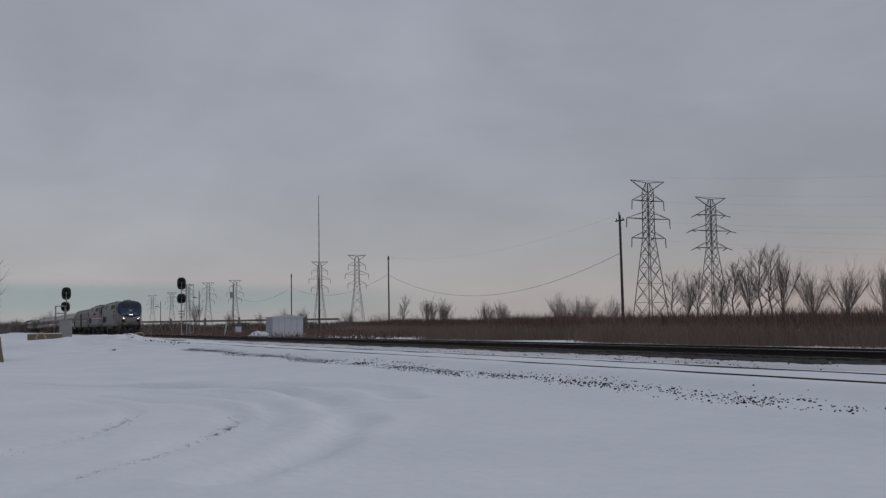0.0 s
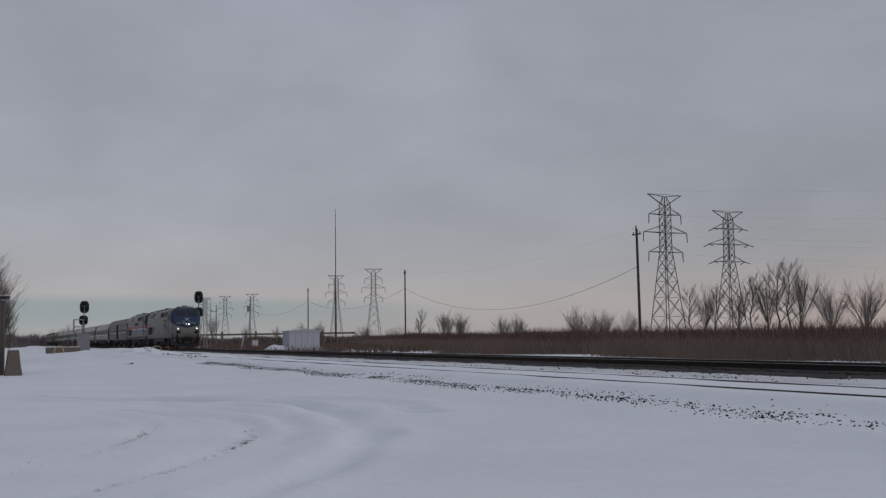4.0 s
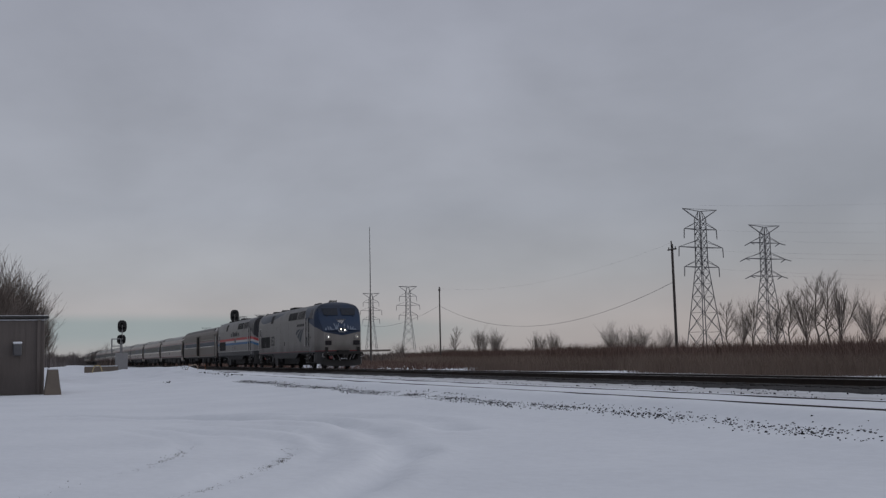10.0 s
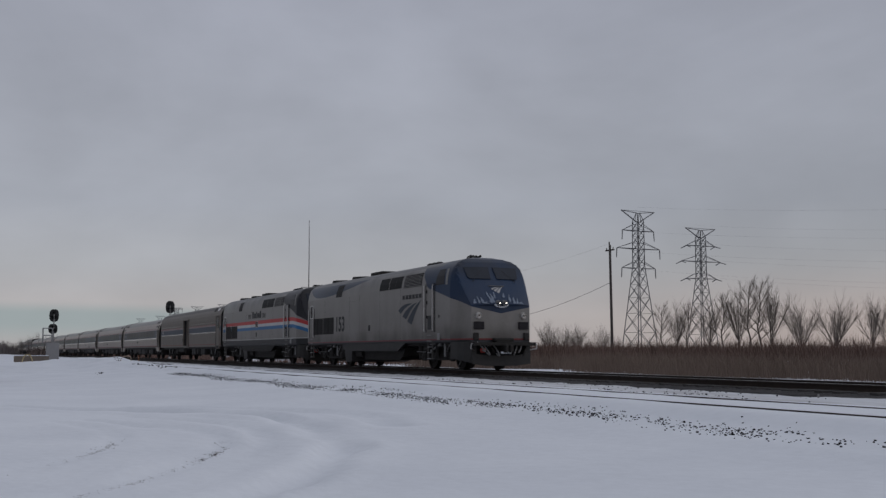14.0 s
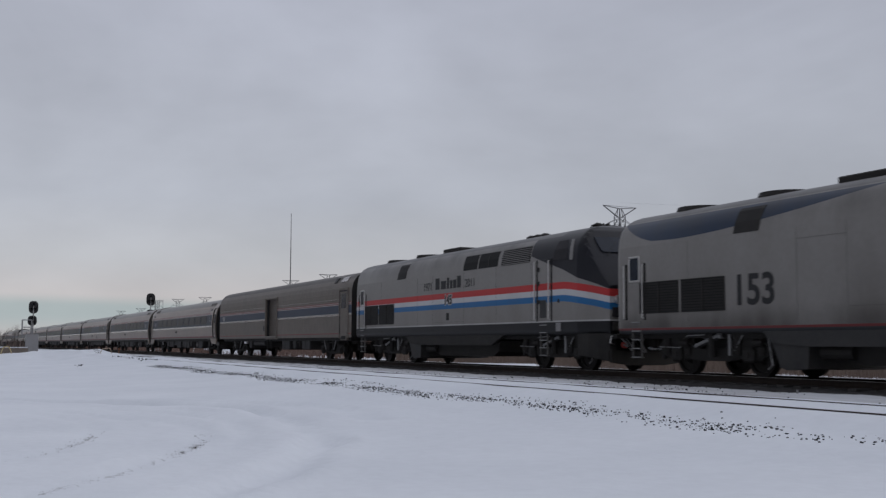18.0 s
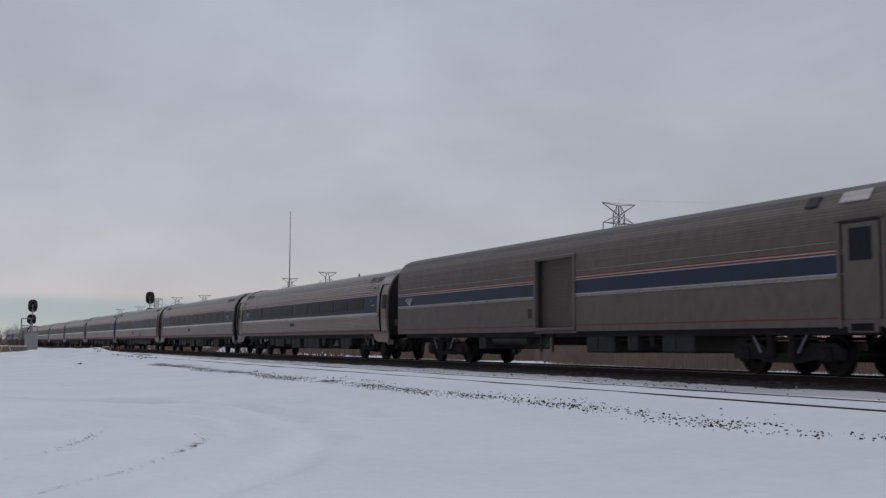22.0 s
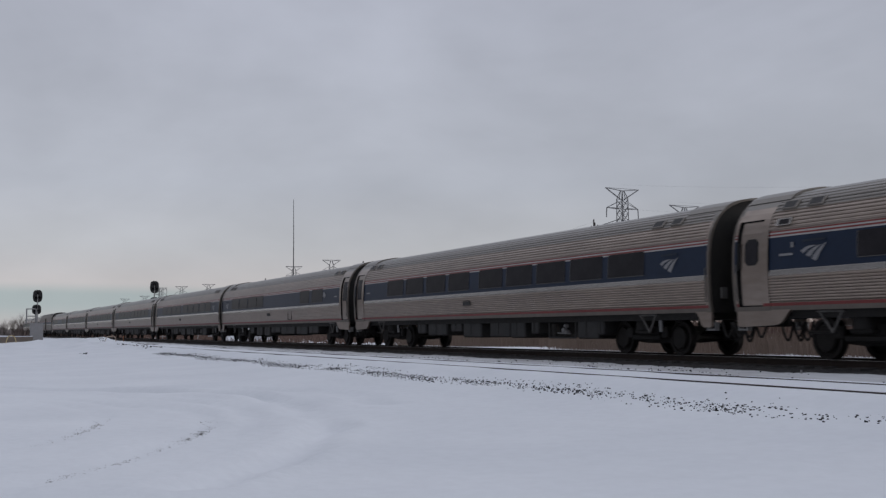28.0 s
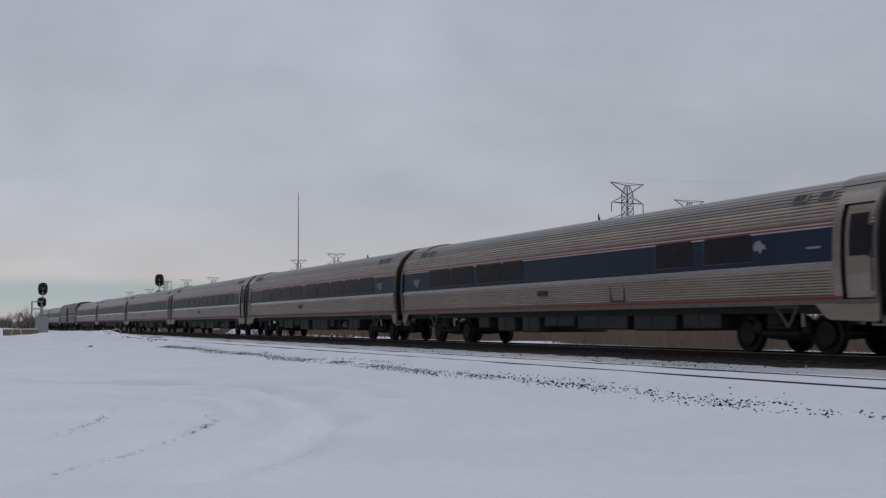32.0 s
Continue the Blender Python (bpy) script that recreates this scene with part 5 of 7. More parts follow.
            slat = sub("grille_slat", box(B(), (0, 0, 0), (gw - 0.06, 0.02, 0.018)), M["void"], g, (gx, s * 1.54, 1.60))
            for i in range(1, 12):
                share("grille_slat", slat, g, (gx, s * 1.54, 1.60 + i * 0.068))
            bm = B()
            box(bm, (gx, s * 1.545, 1.97), (0.05, 0.02, 0.82))
            part("grille_post", bm, M["black"], g)
        bm = B()
        prism(bm, [(-9.6, 2.45), (-9.25, 2.45), (-9.22, 2.5), (-9.22, 3.0), (-9.28, 3.05), (-9.58, 3.05), (-9.63, 3.0), (-9.63, 2.5)], s * 1.5, s * 1.53)
        w = part("rear_door_window", bm, M["screen"], car)
        bm = B()
        for c, q in (((-9.425, 2.43), (0.48, 0.05)), ((-9.425, 3.07), (0.48, 0.05)), ((-9.65, 2.75), (0.05, 0.6)), ((-9.20, 2.75), (0.05, 0.6))):
            box(bm, (c[0], s * 1.53, c[1]), (q[0], 0.03, q[1]), 0.01)
        part("window_frame", bm, M["bright"], w)
        for e in (-9.85, -9.0):
            bm = B()
            tube(bm, (e, s * 1.58, 1.45), (e, s * 1.58, 2.85), 0.015, 0.015, 8)
            tube(bm, (e, s * 1.5, 1.45), (e, s * 1.58, 1.45), 0.02, 0.02, 6)
            tube(bm, (e, s * 1.5, 2.85), (e, s * 1.58, 2.85), 0.02, 0.02, 6)
            part("rear_handrail", bm, M["bright"], car)
            # the rear rail's shade, again as a flat black strip
            bm = B()
            box(bm, (e + 0.05, s * 1.522, 2.15), (0.09, 0.016, 1.5), 0.004)
            part("rail_shade_strip", bm, M["void"], car)
        bm = B()
        box(bm, (-0.5, s * 1.528, 1.75), (0.22, 0.012, 0.26))
        part("fuel_filler", bm, M["black"], car)
        # headlamps and number box low on the front face
        bm = B()
        tube(bm, (front - 0.11, s * 0.93, 2.03), (front - 0.045, s * 0.93, 2.03), 0.13, 0.12, 14)
        tube(bm, (front - 0.06, s * 0.93, 2.03), (front - 0.01, s * 0.93, 2.03), 0.115, 0.10, 14, caps=False)
        hl = part("ditch_light", bm, M["bright"], car)
        # added tube, no real part: hides the lit lens when seen from aside
        bm = B()
        tube(bm, (front - 0.06, s * 0.93, 2.03), (front + 0.09, s * 0.93, 2.03), 0.028, 0.028, 14, caps=False)
        part("added_baffle", bm, M["rubber"], hl)
        bm = B()
        tube(bm, (front - 0.043, s * 0.93, 2.03), (front - 0.037, s * 0.93, 2.03), 0.027, 0.027, 14)
        part("lens", bm, M["lamp"] if kind == 5 else M["glass"], hl)
        bm = B()
        box(bm, (front - 0.07, s * 0.92, 1.66), (0.09, 0.40, 0.28), 0.01)
        part("number_box", bm, M["glass"], car)
        bm = B()
        box(bm, (front - 0.07, s * 1.04, 1.26), (0.08, 0.2, 0.26), 0.01)
        part("jumper_socket", bm, M["black"], car)
    hx, hz = 9.62, 2.49
    bm = B()
    for y in (-0.13, 0.13):
        tube(bm, (hx - 0.1, y, hz + 0.02), (hx + 0.16, y, hz), 0.11, 0.105, 14)
        tube(bm, (hx + 0.16, y, hz), (hx + 0.22, y, hz - 0.01), 0.105, 0.105, 14, caps=False)
        # narrow inner tube added to cut the lens's light off sideways
        tube(bm, (hx + 0.16, y, hz), (hx + 0.30, y, hz - 0.01), 0.031, 0.031, 14, caps=False)
    hl = part("headlight", bm, M["galv"], car)
    for y in (-0.13, 0.13):
        bm = B()
        tube(bm, (hx + 0.164, y, hz), (hx + 0.172, y, hz), 0.030, 0.030, 14)
        part("lens", bm, M["lamp"] if kind == 5 else M["glass"], hl)
    # roof: horns, fans, hatches
    for x, w, l in ((-8.4, 1.5, 1.3), (-5.2, 1.5, 1.3)):
        bm = B()
        tube(bm, (x, 0, 4.26), (x, 0, 4.375), 0.72, 0.68, 20)
        part("roof_fan", bm, M["black"], car)
    bm = B()
    box(bm, (-2.3, 0, 4.33), (1.5, 1.1, 0.2), 0.03)
    part("exhaust_hatch", bm, M["black"], car)
    for i in range(3):
        bm = B()
        tube(bm, (3.1 + i * 0.45, 0, 4.28), (3.1 + i * 0.45, 0, 4.40), 0.21, 0.20, 12)
        tube(bm, (3.1 + i * 0.45, 0, 4.40), (3.1 + i * 0.45, 0, 4.46), 0.20, 0.09, 12)
        part("roof_vent", bm, M["black"], car)
    bm = B()
    box(bm, (7.3, 0, 4.34), (0.25, 0.5, 0.05))
    for y, l in ((-0.2, 0.34), (-0.07, 0.28), (0.07, 0.25), (0.2, 0.36)):
        tube(bm, (7.18, y, 4.40), (7.18 + l, y, 4.42), 0.02, 0.05, 8)
    part("air_horn", bm, M["black"], car)
    loco_truck(car, 6.63)
    loco_truck(car, -6.63)
    bm = B()
    prism(bm, [(-0.62, 1.0), (-0.62, 3.2), (-0.4, 3.4), (0.4, 3.4), (0.62, 3.2), (0.62, 1.0)], -10.25, -10.5, "x")
    part("gangway_diaphragm", bm, M["rubber"], car)
    if kind == 5:
        arrow_mark(car, 4.40, 2.28, 2.55, 0.98, M["mark"], -1.532)
        for i in range(6):
            bm = B()
            box(bm, (3.74 + i * 0.358, -1.53, 2.93), (0.27, 0.008, 0.17))
            part("name_bar", bm, M["skirt"], car)
        writing("153", 0.98, car, -4.70, 1.69, -1.530, M["signal"], bold=0.022)
        # white name block and mark on the nose, snow caught round the headlight
        bm = B()
        box(bm, (9.27, 0, 3.15), (0.10, 0.62, 0.02))
        part("name_block", bm, M["silver"], car)
        arrow_mark(car, 0, 0, 0.5, 0.3, M["white"], 0, "nose_mark").matrix_basis = pose(9.40, 0, 3.00, 0, 0, 90) @ pose(0, 0, 0, -34, 0, 0)
        # wind-packed snow: ragged streaks that run up the nose, a crescent under the headlight
        rng = random.Random(77)

        def streak(y, xa, xb, w, bend=0.0):
            bm = B()
            n, left, right = 7, [], []
            for i in range(n):
                u = i / (n - 1)
                x = min(xa + (xb - xa) * u + 0.17, 9.785)
                ww = 1.5 * w * (0.25 + 0.9 * u) * rng.uniform(0.55, 1.15) * (0.4 if i == n - 1 else 1)
                c = y + bend * (1 - u) + rng.uniform(-0.2, 0.2) * w
                for side, row in ((-1, left), (1, right)):
                    yy = c + side * ww / 2
                    row.append(bm.verts.new((sweep(x, yy), yy, nose_top(x, abs(yy)) + 0.012)))
            for a in range(n - 1):
                bm.faces.new((left[a], left[a + 1], right[a + 1], right[a]))
            bmesh.ops.recalc_face_normals(bm, faces=bm.faces[:])
            bmesh.ops.solidify(bm, geom=bm.faces[:], thickness=-0.015)
            part("snow_patch", bm, M["rime"], car, "thin streak of packed snow")
        for y, xa, xb, w, bend in ((-1.08, 9.50, 9.62, 0.10, 0.05), (-0.86, 9.42, 9.64, 0.07, -0.06), (-0.74, 9.46, 9.66, 0.10, -0.04), (-0.62, 9.58, 9.68, 0.16, 0.0), (-0.40, 9.30, 9.62, 0.08, -0.08), (-0.30, 9.34, 9.60, 0.07, -0.05),
                                   (-0.22, 9.30, 9.48, 0.06, 0.03), (0.16, 9.32, 9.46, 0.07, 0.03), (0.36, 9.36, 9.58, 0.07, 0.06), (0.52, 9.44, 9.66, 0.09, 0.05), (0.66, 9.46, 9.66, 0.07, 0.06), (0.84, 9.56, 9.66, 0.18, 0.0)):
            streak(y, xa, xb, w, bend)
        bm = B()
        for i in range(9):
            a = math.pi * (1.08 + 0.84 * i / 8)
            bmesh.ops.create_icosphere(bm, subdivisions=2, radius=0.040, matrix=Matrix.Translation((9.76, 0.27 * math.cos(a), 2.47 + 0.13 * math.sin(a))) @ Matrix.Diagonal((0.7, 1.1, 0.8, 1)))
        part("snow_patch", bm, M["snow"], car, "crescent of packed snow under the headlight", smooth=True)
    else:
        writing("1971", 0.42, car, -2.3, 2.76, -1.530, M["signal"])
        writing("2011", 0.42, car, 1.37, 2.76, -1.530, M["signal"])
        writing("145", 0.46, car, -0.46, 2.21, -1.531, M["white"], "number_outline", bold=0.045)
        writing("145", 0.46, car, -0.46, 2.21, -1.536, M["signal"], bold=0.012)
        for x, w, h in ((-1.40, 0.44, 0.42), (-0.87, 0.54, 0.30), (-0.46, 0.22, 0.40), (-0.19, 0.24, 0.30), (0.11, 0.33, 0.30), (0.47, 0.36, 0.42)):
            bm = B()
            box(bm, (x, -1.53, 2.77 + h / 2), (w * 0.8, 0.008, h))
            part("name_bar", bm, M["signal"], car)
    return car


def baggage_half(z):
    return float(np.interp(z, [1.0, 1.1, 3.05, 3.3, 3.52, 3.70, 3.86, 3.98, 4.07, 4.12], [1.50, 1.53, 1.53, 1.51, 1.45, 1.35, 1.20, 0.96, 0.58, 0.0]))


def baggage_car(x0):
    car = thing("baggage_car", (x0, TRACK_Y, 0), label="dull stainless baggage car with a navy band and a roll-up door", category="railway car", group="coaches of the train")
    MOVERS.append((car, x0))
    zs = [1.05, 1.20, 1.205, 1.245, 1.25] + [1.27 + 0.0415 * i for i in range(20)] + [2.12, 2.125, 2.15, 2.155, 2.53, 2.535, 2.56, 2.565, 2.60, 2.605, 2.63, 2.635, 2.67, 2.675, 3.0]
    half = [(baggage_half(z) + (0.002 if 1.26 < z < 2.1 and round((z - 1.27) / 0.0415) % 2 else 0), z) for z in zs]
    z, k = 3.03, 0
    while z < 3.75:
        half.append((baggage_half(z) + (0.004 if k % 2 else 0), z))
        z += 0.034
        k += 1
    half += [(baggage_half(z), z) for z in (3.80, 3.86, 3.98, 4.07, 4.12)]

    def zm(z, y):
        if z < 0:
            return 5
        if 1.205 <= z <= 1.245 or 2.565 <= z <= 2.60 or 2.635 <= z <= 2.67:
            return 2
        if 2.155 <= z <= 2.53:
            return 1
        if 2.125 <= z <= 2.15 or 2.535 <= z <= 2.56 or 2.605 <= z <= 2.63:
            return 3
        if 2.05 <= z <= 2.125:
            return 6
        return 4 if z > 3.7 else 0
    ring = make_ring(half)
    bm = B()
    shell(bm, -12.8, -1.62, ring, zm, 3)
    shell(bm, 0.82, 12.8, ring, zm, 3)
    top = [p for p in ring if p[1] > 3.3]
    shell(bm, -1.62, 0.82, top, zm, 1, cap=False)
    low = [(-1.5, 1.0), (-1.5, 1.14), (1.5, 1.14), (1.5, 1.0)]
    shell(bm, -1.62, 0.82, low, lambda z, y: 0, 1, cap=False)
    part("body_shell", bm, None, car, mats=[M["stain_dirty"], M["blue"], M["red"], M["white"], M["roof_dirty"], M["black"], M["belt"]])
    for s in (-1, 1):
        bm = B()
        box(bm, (-0.40, s * 1.31, 2.2), (2.22, 0.03, 2.1))
        d = part("roll_up_door", bm, M["stain_dirty"], car, "ribbed grey roll-up door")
        slat = sub("slat", box(B(), (0, 0, 0), (2.2, 0.04, 0.036), 0.010), M["stain_dirty"], d, (-0.40, s * 1.328, 1.22))
        for i in range(1, 37):
            share("slat", slat, d, (-0.40, s * 1.328, 1.22 + i * 0.056))
        bm = B()
        box(bm, (-1.56, s * 1.48, 2.22), (0.11, 0.19, 2.2), 0.02)
        box(bm, (0.76, s * 1.48, 2.22), (0.11, 0.19, 2.2), 0.02)
        box(bm, (-0.40, s * 1.46, 3.28), (2.4, 0.18, 0.11), 0.02)
        box(bm, (-0.40, s * 1.50, 1.12), (2.4, 0.16, 0.10), 0.02)
        part("door_frame", bm, M["stain_dirty"], car)
        # black strips put the shade at the recessed door's edges into colour
        for e in (-1.485, 0.685):
            bm = B()
            box(bm, (e, s * 1.40, 2.2), (0.05, 0.12, 2.0))
            part("door_seam_shade", bm, M["rubber"], car)
        for z, t in ((2.80, 0.022), (2.055, 0.018)):
            for a, b in ((-12.75, -1.64), (0.84, 11.10)):
                bm = B()
                box(bm, ((a + b) / 2, s * 1.535, z), (b - a, 0.022, t), 0.004)
                part("side_moulding", bm, M["belt"], car)
        bm = B()
        box(bm, (-1.9, s * 1.532, 1.62), (0.22, 0.02, 0.3))
        part("placard", bm, M["skirt"], car)
        bm = B()
        box(bm, (11.75, s * 1.525, 2.18), (0.95, 0.03, 1.96), 0.01)
        d2 = part("end_door", bm, M["stain_dirty"], car)
        bm = B()
        box(bm, (11.75, s * 1.545, 2.72), (0.60, 0.015, 0.66), 0.006)
        part("door_window", bm, M["screen"], d2)
        bm = B()
        for e in (-0.52, 0.52):
            box(bm, (11.75 + e, s * 1.535, 2.18), (0.035, 0.03, 1.98))
        box(bm, (11.75, s * 1.535, 3.18), (1.07, 0.03, 0.04))
        part("end_door_frame", bm, M["rubber"], d2)
        bm = B()
        for e in (-0.60, 0.60):
            box(bm, (11.75 + e, s * 1.53, 2.12), (0.10, 0.06, 2.22), 0.015)
        prism(bm, [(11.10, 3.18), (11.12, 3.27), (11.20, 3.33), (12.30, 3.33), (12.38, 3.27), (12.40, 3.18), (12.30, 3.18), (12.26, 3.23), (11.24, 3.23), (11.20, 3.18)], s * 1.48, s * 1.56)
        part("door_surround", bm, M["stain_dirty"], car)
        bm = B()
        box(bm, (11.75, s * 1.47, 1.05), (0.8, 0.14, 0.26), 0.02)
        w = part("step_box", bm, M["stain_dirty"], car)
        bm = B()
        box(bm, (11.75, s * 1.535, 1.04), (0.6, 0.02, 0.15))
        part("step_opening", bm, M["void"], w)
        for vx, vw in ((11.5, 0.8), (10.28, 0.36)):
            bm = B()
            box(bm, (0, 0, 0), (vw, 0.30, 0.07), 0.02)
            part("roof_hatch", bm, M["belt"] if vx > 11 else M["skirt"], car).matrix_basis = pose(vx, s * 1.34, 3.72, s * -55, 0, 0)
        bm = B()
        box(bm, (-12.0, s * 1.26, 3.5), (0.3, 0.1, 0.22), 0.02)
        part("roof_vent", bm, M["black"], car)
        coach_truck(car, s * 9.0, False)
        end_gangway(car, s * 12.8, s)
    bm = B()
    box(bm, (0, 0, 0.98), (24.6, 2.7, 0.16))
    part("underframe", bm, M["black"], car)
    arrow_mark(car, -11.6, 2.32, 0.8, 0.34, M["white"], -1.545)
    underfloor(car, [(1.73, 1.44, 0.44, 1.0), (3.33, 0.46, 0.49, 1.0), (5.34, 1.32, 0.46, 1.0), (-5.7, 0.5, 0.5, 1.0)], "skirt")
    for s in (-1, 1):
        bm = B()
        tube(bm, (-4.9, s * 1.15, 0.80), (-2.5, s * 1.15, 0.80), 0.17, 0.17, 12)
        part("air_reservoir", bm, M["skirt"], car)
        bm = B()
        tube(bm, (4.2, s * 1.2, 0.62), (4.2, s * 1.2, 0.95), 0.10, 0.10, 10)
        tube(bm, (2.6, s * 1.2, 0.80), (4.6, s * 1.2, 0.84), 0.025, 0.025, 6)
        part("brake_piping", bm, M["wheel"], car)
    bm = B()
    for s in (-1, 1):
        for e in (-1.4, -0.7):
            box(bm, (e, s * 1.4, 0.75), (0.05, 0.05, 0.6))
        tube(bm, (-1.4, s * 1.4, 0.5), (-0.8, s * 1.4, 0.95), 0.025, 0.025, 6)
    part("door_step", bm, M["black"], car)
    return car


# places of the cars at the start, from the leading one back
locomotive(-155.45, 5, "grey diesel locomotive with a blue nose, lights lit, leading")
locomotive(-176.25, 3, "grey diesel locomotive, red-white-blue stripes, dark nose, trailing")
baggage_car(-199.85)
# panes in two groups, four and five
W_ALL = [(-7.92 + i * 2.04, 1.60) for i in range(4)] + [(0.72 + i * 2.03, 1.62) for i in range(5)]
W_LATE = [(x + 0.18, w) for x, w in W_ALL]
W_FEW = [(-8.90, 1.72), (-6.88, 1.78), (-4.72, 1.80), (-2.95, 1.32), (5.84, 1.44), (7.96, 1.62)]
BIG, FEW = "fluted stainless coach with large windows in a navy band", "fluted stainless lounge car with few windows in its navy band"
coach(-226.3, W_ALL, (1, -1), (-10.0,), "fluted stainless coach with doors at both ends", z_win=(2.13, 2.66), tall=False)
coach(-252.42, W_LATE, (-1,), (11.0,), BIG)
coach(-278.52, W_FEW, (1,), (-11.0,), FEW, boxes=LOUNGE_BOXES)
coach(-304.40, W_LATE, (-1,), (10.8,), "fluted stainless coach with nine windows in a navy band")
for xc, w, lab in ((-330.15, W_ALL, BIG), (-355.6, W_ALL, BIG), (-381.0, W_ALL, BIG), (-406.4, W_FEW, FEW)):
    coach(xc, w, (1, -1), (), lab, near=False)
baggage_car(-431.9)
coach(-457.6, W_ALL, (1, -1), (), BIG, near=False)
coach(-483.2, W_ALL, (1, -1), (), BIG, near=False)


# ---- along the line ----
def spot(theta, d, z=-0.47):
    """A place d metres off, theta degrees clockwise from the far end of the line."""
    k = radians(theta)
    return (-d * math.cos(k), d * math.sin(k), z)


def oval(bm, c, rx, rz, x0, x1, n=18):
    pts = []
    for i in range(n):
        a = 2 * math.pi * i / n
        ca, sa = math.cos(a), math.sin(a)
        pts.append((c[1] + rx * math.copysign(abs(ca) ** 0.7, ca), c[2] + rz * math.copysign(abs(sa) ** 0.7, sa)))
    return prism(bm, pts, x0, x1, "x")


def signal_head(parent, y, z, rx, rz):
    bm = B()
    oval(bm, (0, y, z), rx, rz, -0.02, 0.04)
    h = part("signal_head", bm, M["signal"], parent, "black signal head with hooded lamps")
    for dy, dz in ((0, rz * 0.5), (-rx * 0.4, -rz * 0.25), (rx * 0.4, -rz * 0.25)):
        bm = B()
        tube(bm, (0.04, y + dy, z + dz), (0.32, y + dy, z + dz - 0.03), 0.15, 0.13, 12, caps=False)
        bmesh.ops.solidify(bm, geom=bm.faces[:], thickness=0.01)
        part("hood", bm, M["signal"], h)
    bm = B()
    box(bm, (-0.14, y, z), (0.24, rx * 1.2, rz * 1.3), 0.03)
    part("housing", bm, M["signal"], h)


def signals():
    a = thing("railway_signal", (-122.5, 8.65, -0.45), label="black two-head railway signal on a grey relay case", category="railway signal", group="signals")
    bm = B()
    box(bm, (0, 0.05, 1.05), (0.9, 1.25, 2.1), 0.02)
    c = part("relay_case", bm, M["case"], a, "grey steel relay case")
    bm = B()
    box(bm, (0.455, -0.25, 1.1), (0.02, 0.55, 1.7), 0.005)
    part("case_door", bm, M["case"], c)
    bm = B()
    tube(bm, (0.0, 0.1, 2.1), (0.0, 0.1, 5.1), 0.07, 0.06, 10)
    part("mast", bm, M["galv"], a)
    signal_head(a, 0.1, 4.94, 0.48, 0.66)
    signal_head(a, 0.02, 3.54, 0.46, 0.52)
    bm = B()
    for y in (-0.95, -0.05):
        for x in (-0.4, 0.4):
            tube(bm, (x, y, 2.1), (x, y, 3.6), 0.05, 0.05, 6)
    for z in (2.85, 3.6):
        tube(bm, (0.4, -0.95, z), (0.4, -0.05, z), 0.05, 0.05, 6)
        tube(bm, (-0.4, -0.95, z), (0.4, -0.95, z), 0.05, 0.05, 6)
        tube(bm, (-0.4, -0.95, z), (-0.4, -0.05, z), 0.05, 0.05, 6)
    part("platform_railing", bm, M["galv"], a)
    b = thing("railway_signal", (-128.0, 21.7, -0.47), label="black two-head railway signal on a tall mast", category="railway signal", group="signals")
    bm = B()
    tube(bm, (0, 0, 0), (0, 0, 6.5), 0.07, 0.055, 10)
    part("mast", bm, M["case"], b)
    bm = B()
    tube(bm, (0, 0, 0), (0, 0, 0.5), 0.24, 0.2, 10)
    part("base", bm, M["galv"], b)
    signal_head(b, 0.0, 6.25, 0.50, 0.70)
    signal_head(b, 0.0, 4.52, 0.50, 0.57)
    bm = B()
    for z in (2.4, 2.75, 3.05):
        box(bm, (0.1, 0.0, z), (0.04, 0.75 if z > 2.5 else 0.5, 0.12))
    part("marker_plate", bm, M["galv"], b)
    bm = B()
    for y in (0.62, 1.0, 1.42):
        tube(bm, (-0.2, y, 0.0), (-0.2, y, 6.2), 0.042 if y < 1.2 else 0.028, 0.042 if y < 1.2 else 0.028, 6)
    for i in range(20):
        tube(bm, (-0.2, 0.62, 0.3 + i * 0.3), (-0.2, 1.0, 0.3 + i * 0.3), 0.02, 0.02, 5)
        if i % 3 == 1:
            tube(bm, (-0.2, 1.0, 0.3 + i * 0.3), (-0.2, 1.42, 0.3 + i * 0.3), 0.025, 0.025, 5)
    for z in (5.4, 3.8):
        tube(bm, (0, 0, z), (-0.2, 0.62, z), 0.03, 0.03, 5)
    part("ladder", bm, M["galv"], b)


signals()


def jersey(at, length, rz, label, h=0.82, w=0.6, top=0.14):
    t = thing("concrete_barrier", at, rz, label, "barrier", "barriers")
    bm = B()
    pts = [(-w / 2, 0), (w / 2, 0), (w / 2, 0.08 * h / 0.8), (w * (top + 0.11), 0.33 * h / 0.8), (w * top, h), (-w * top, h), (-w * (top + 0.11), 0.33 * h / 0.8), (-w / 2, 0.08 * h / 0.8)]
    prism(bm, pts, -length / 2, length / 2, "x")
    part("block", bm, M["concrete"], t)
    bm = B()
    box(bm, (0, 0, h + 0.03), (length * 0.97, w * top * 2.1, 0.07), 0.02)
    part("snow_cap", bm, M["snow"], t)
    return t


jersey((-110.5, 6.0, -0.52), 3.1, 86, "long low weathered concrete barrier standing in snow")
jersey((-45.2, 0.66, -0.50), 1.0, 2, "short weathered concrete barrier beside the shed, snow on its top", h=0.96, w=0.60, top=0.30)


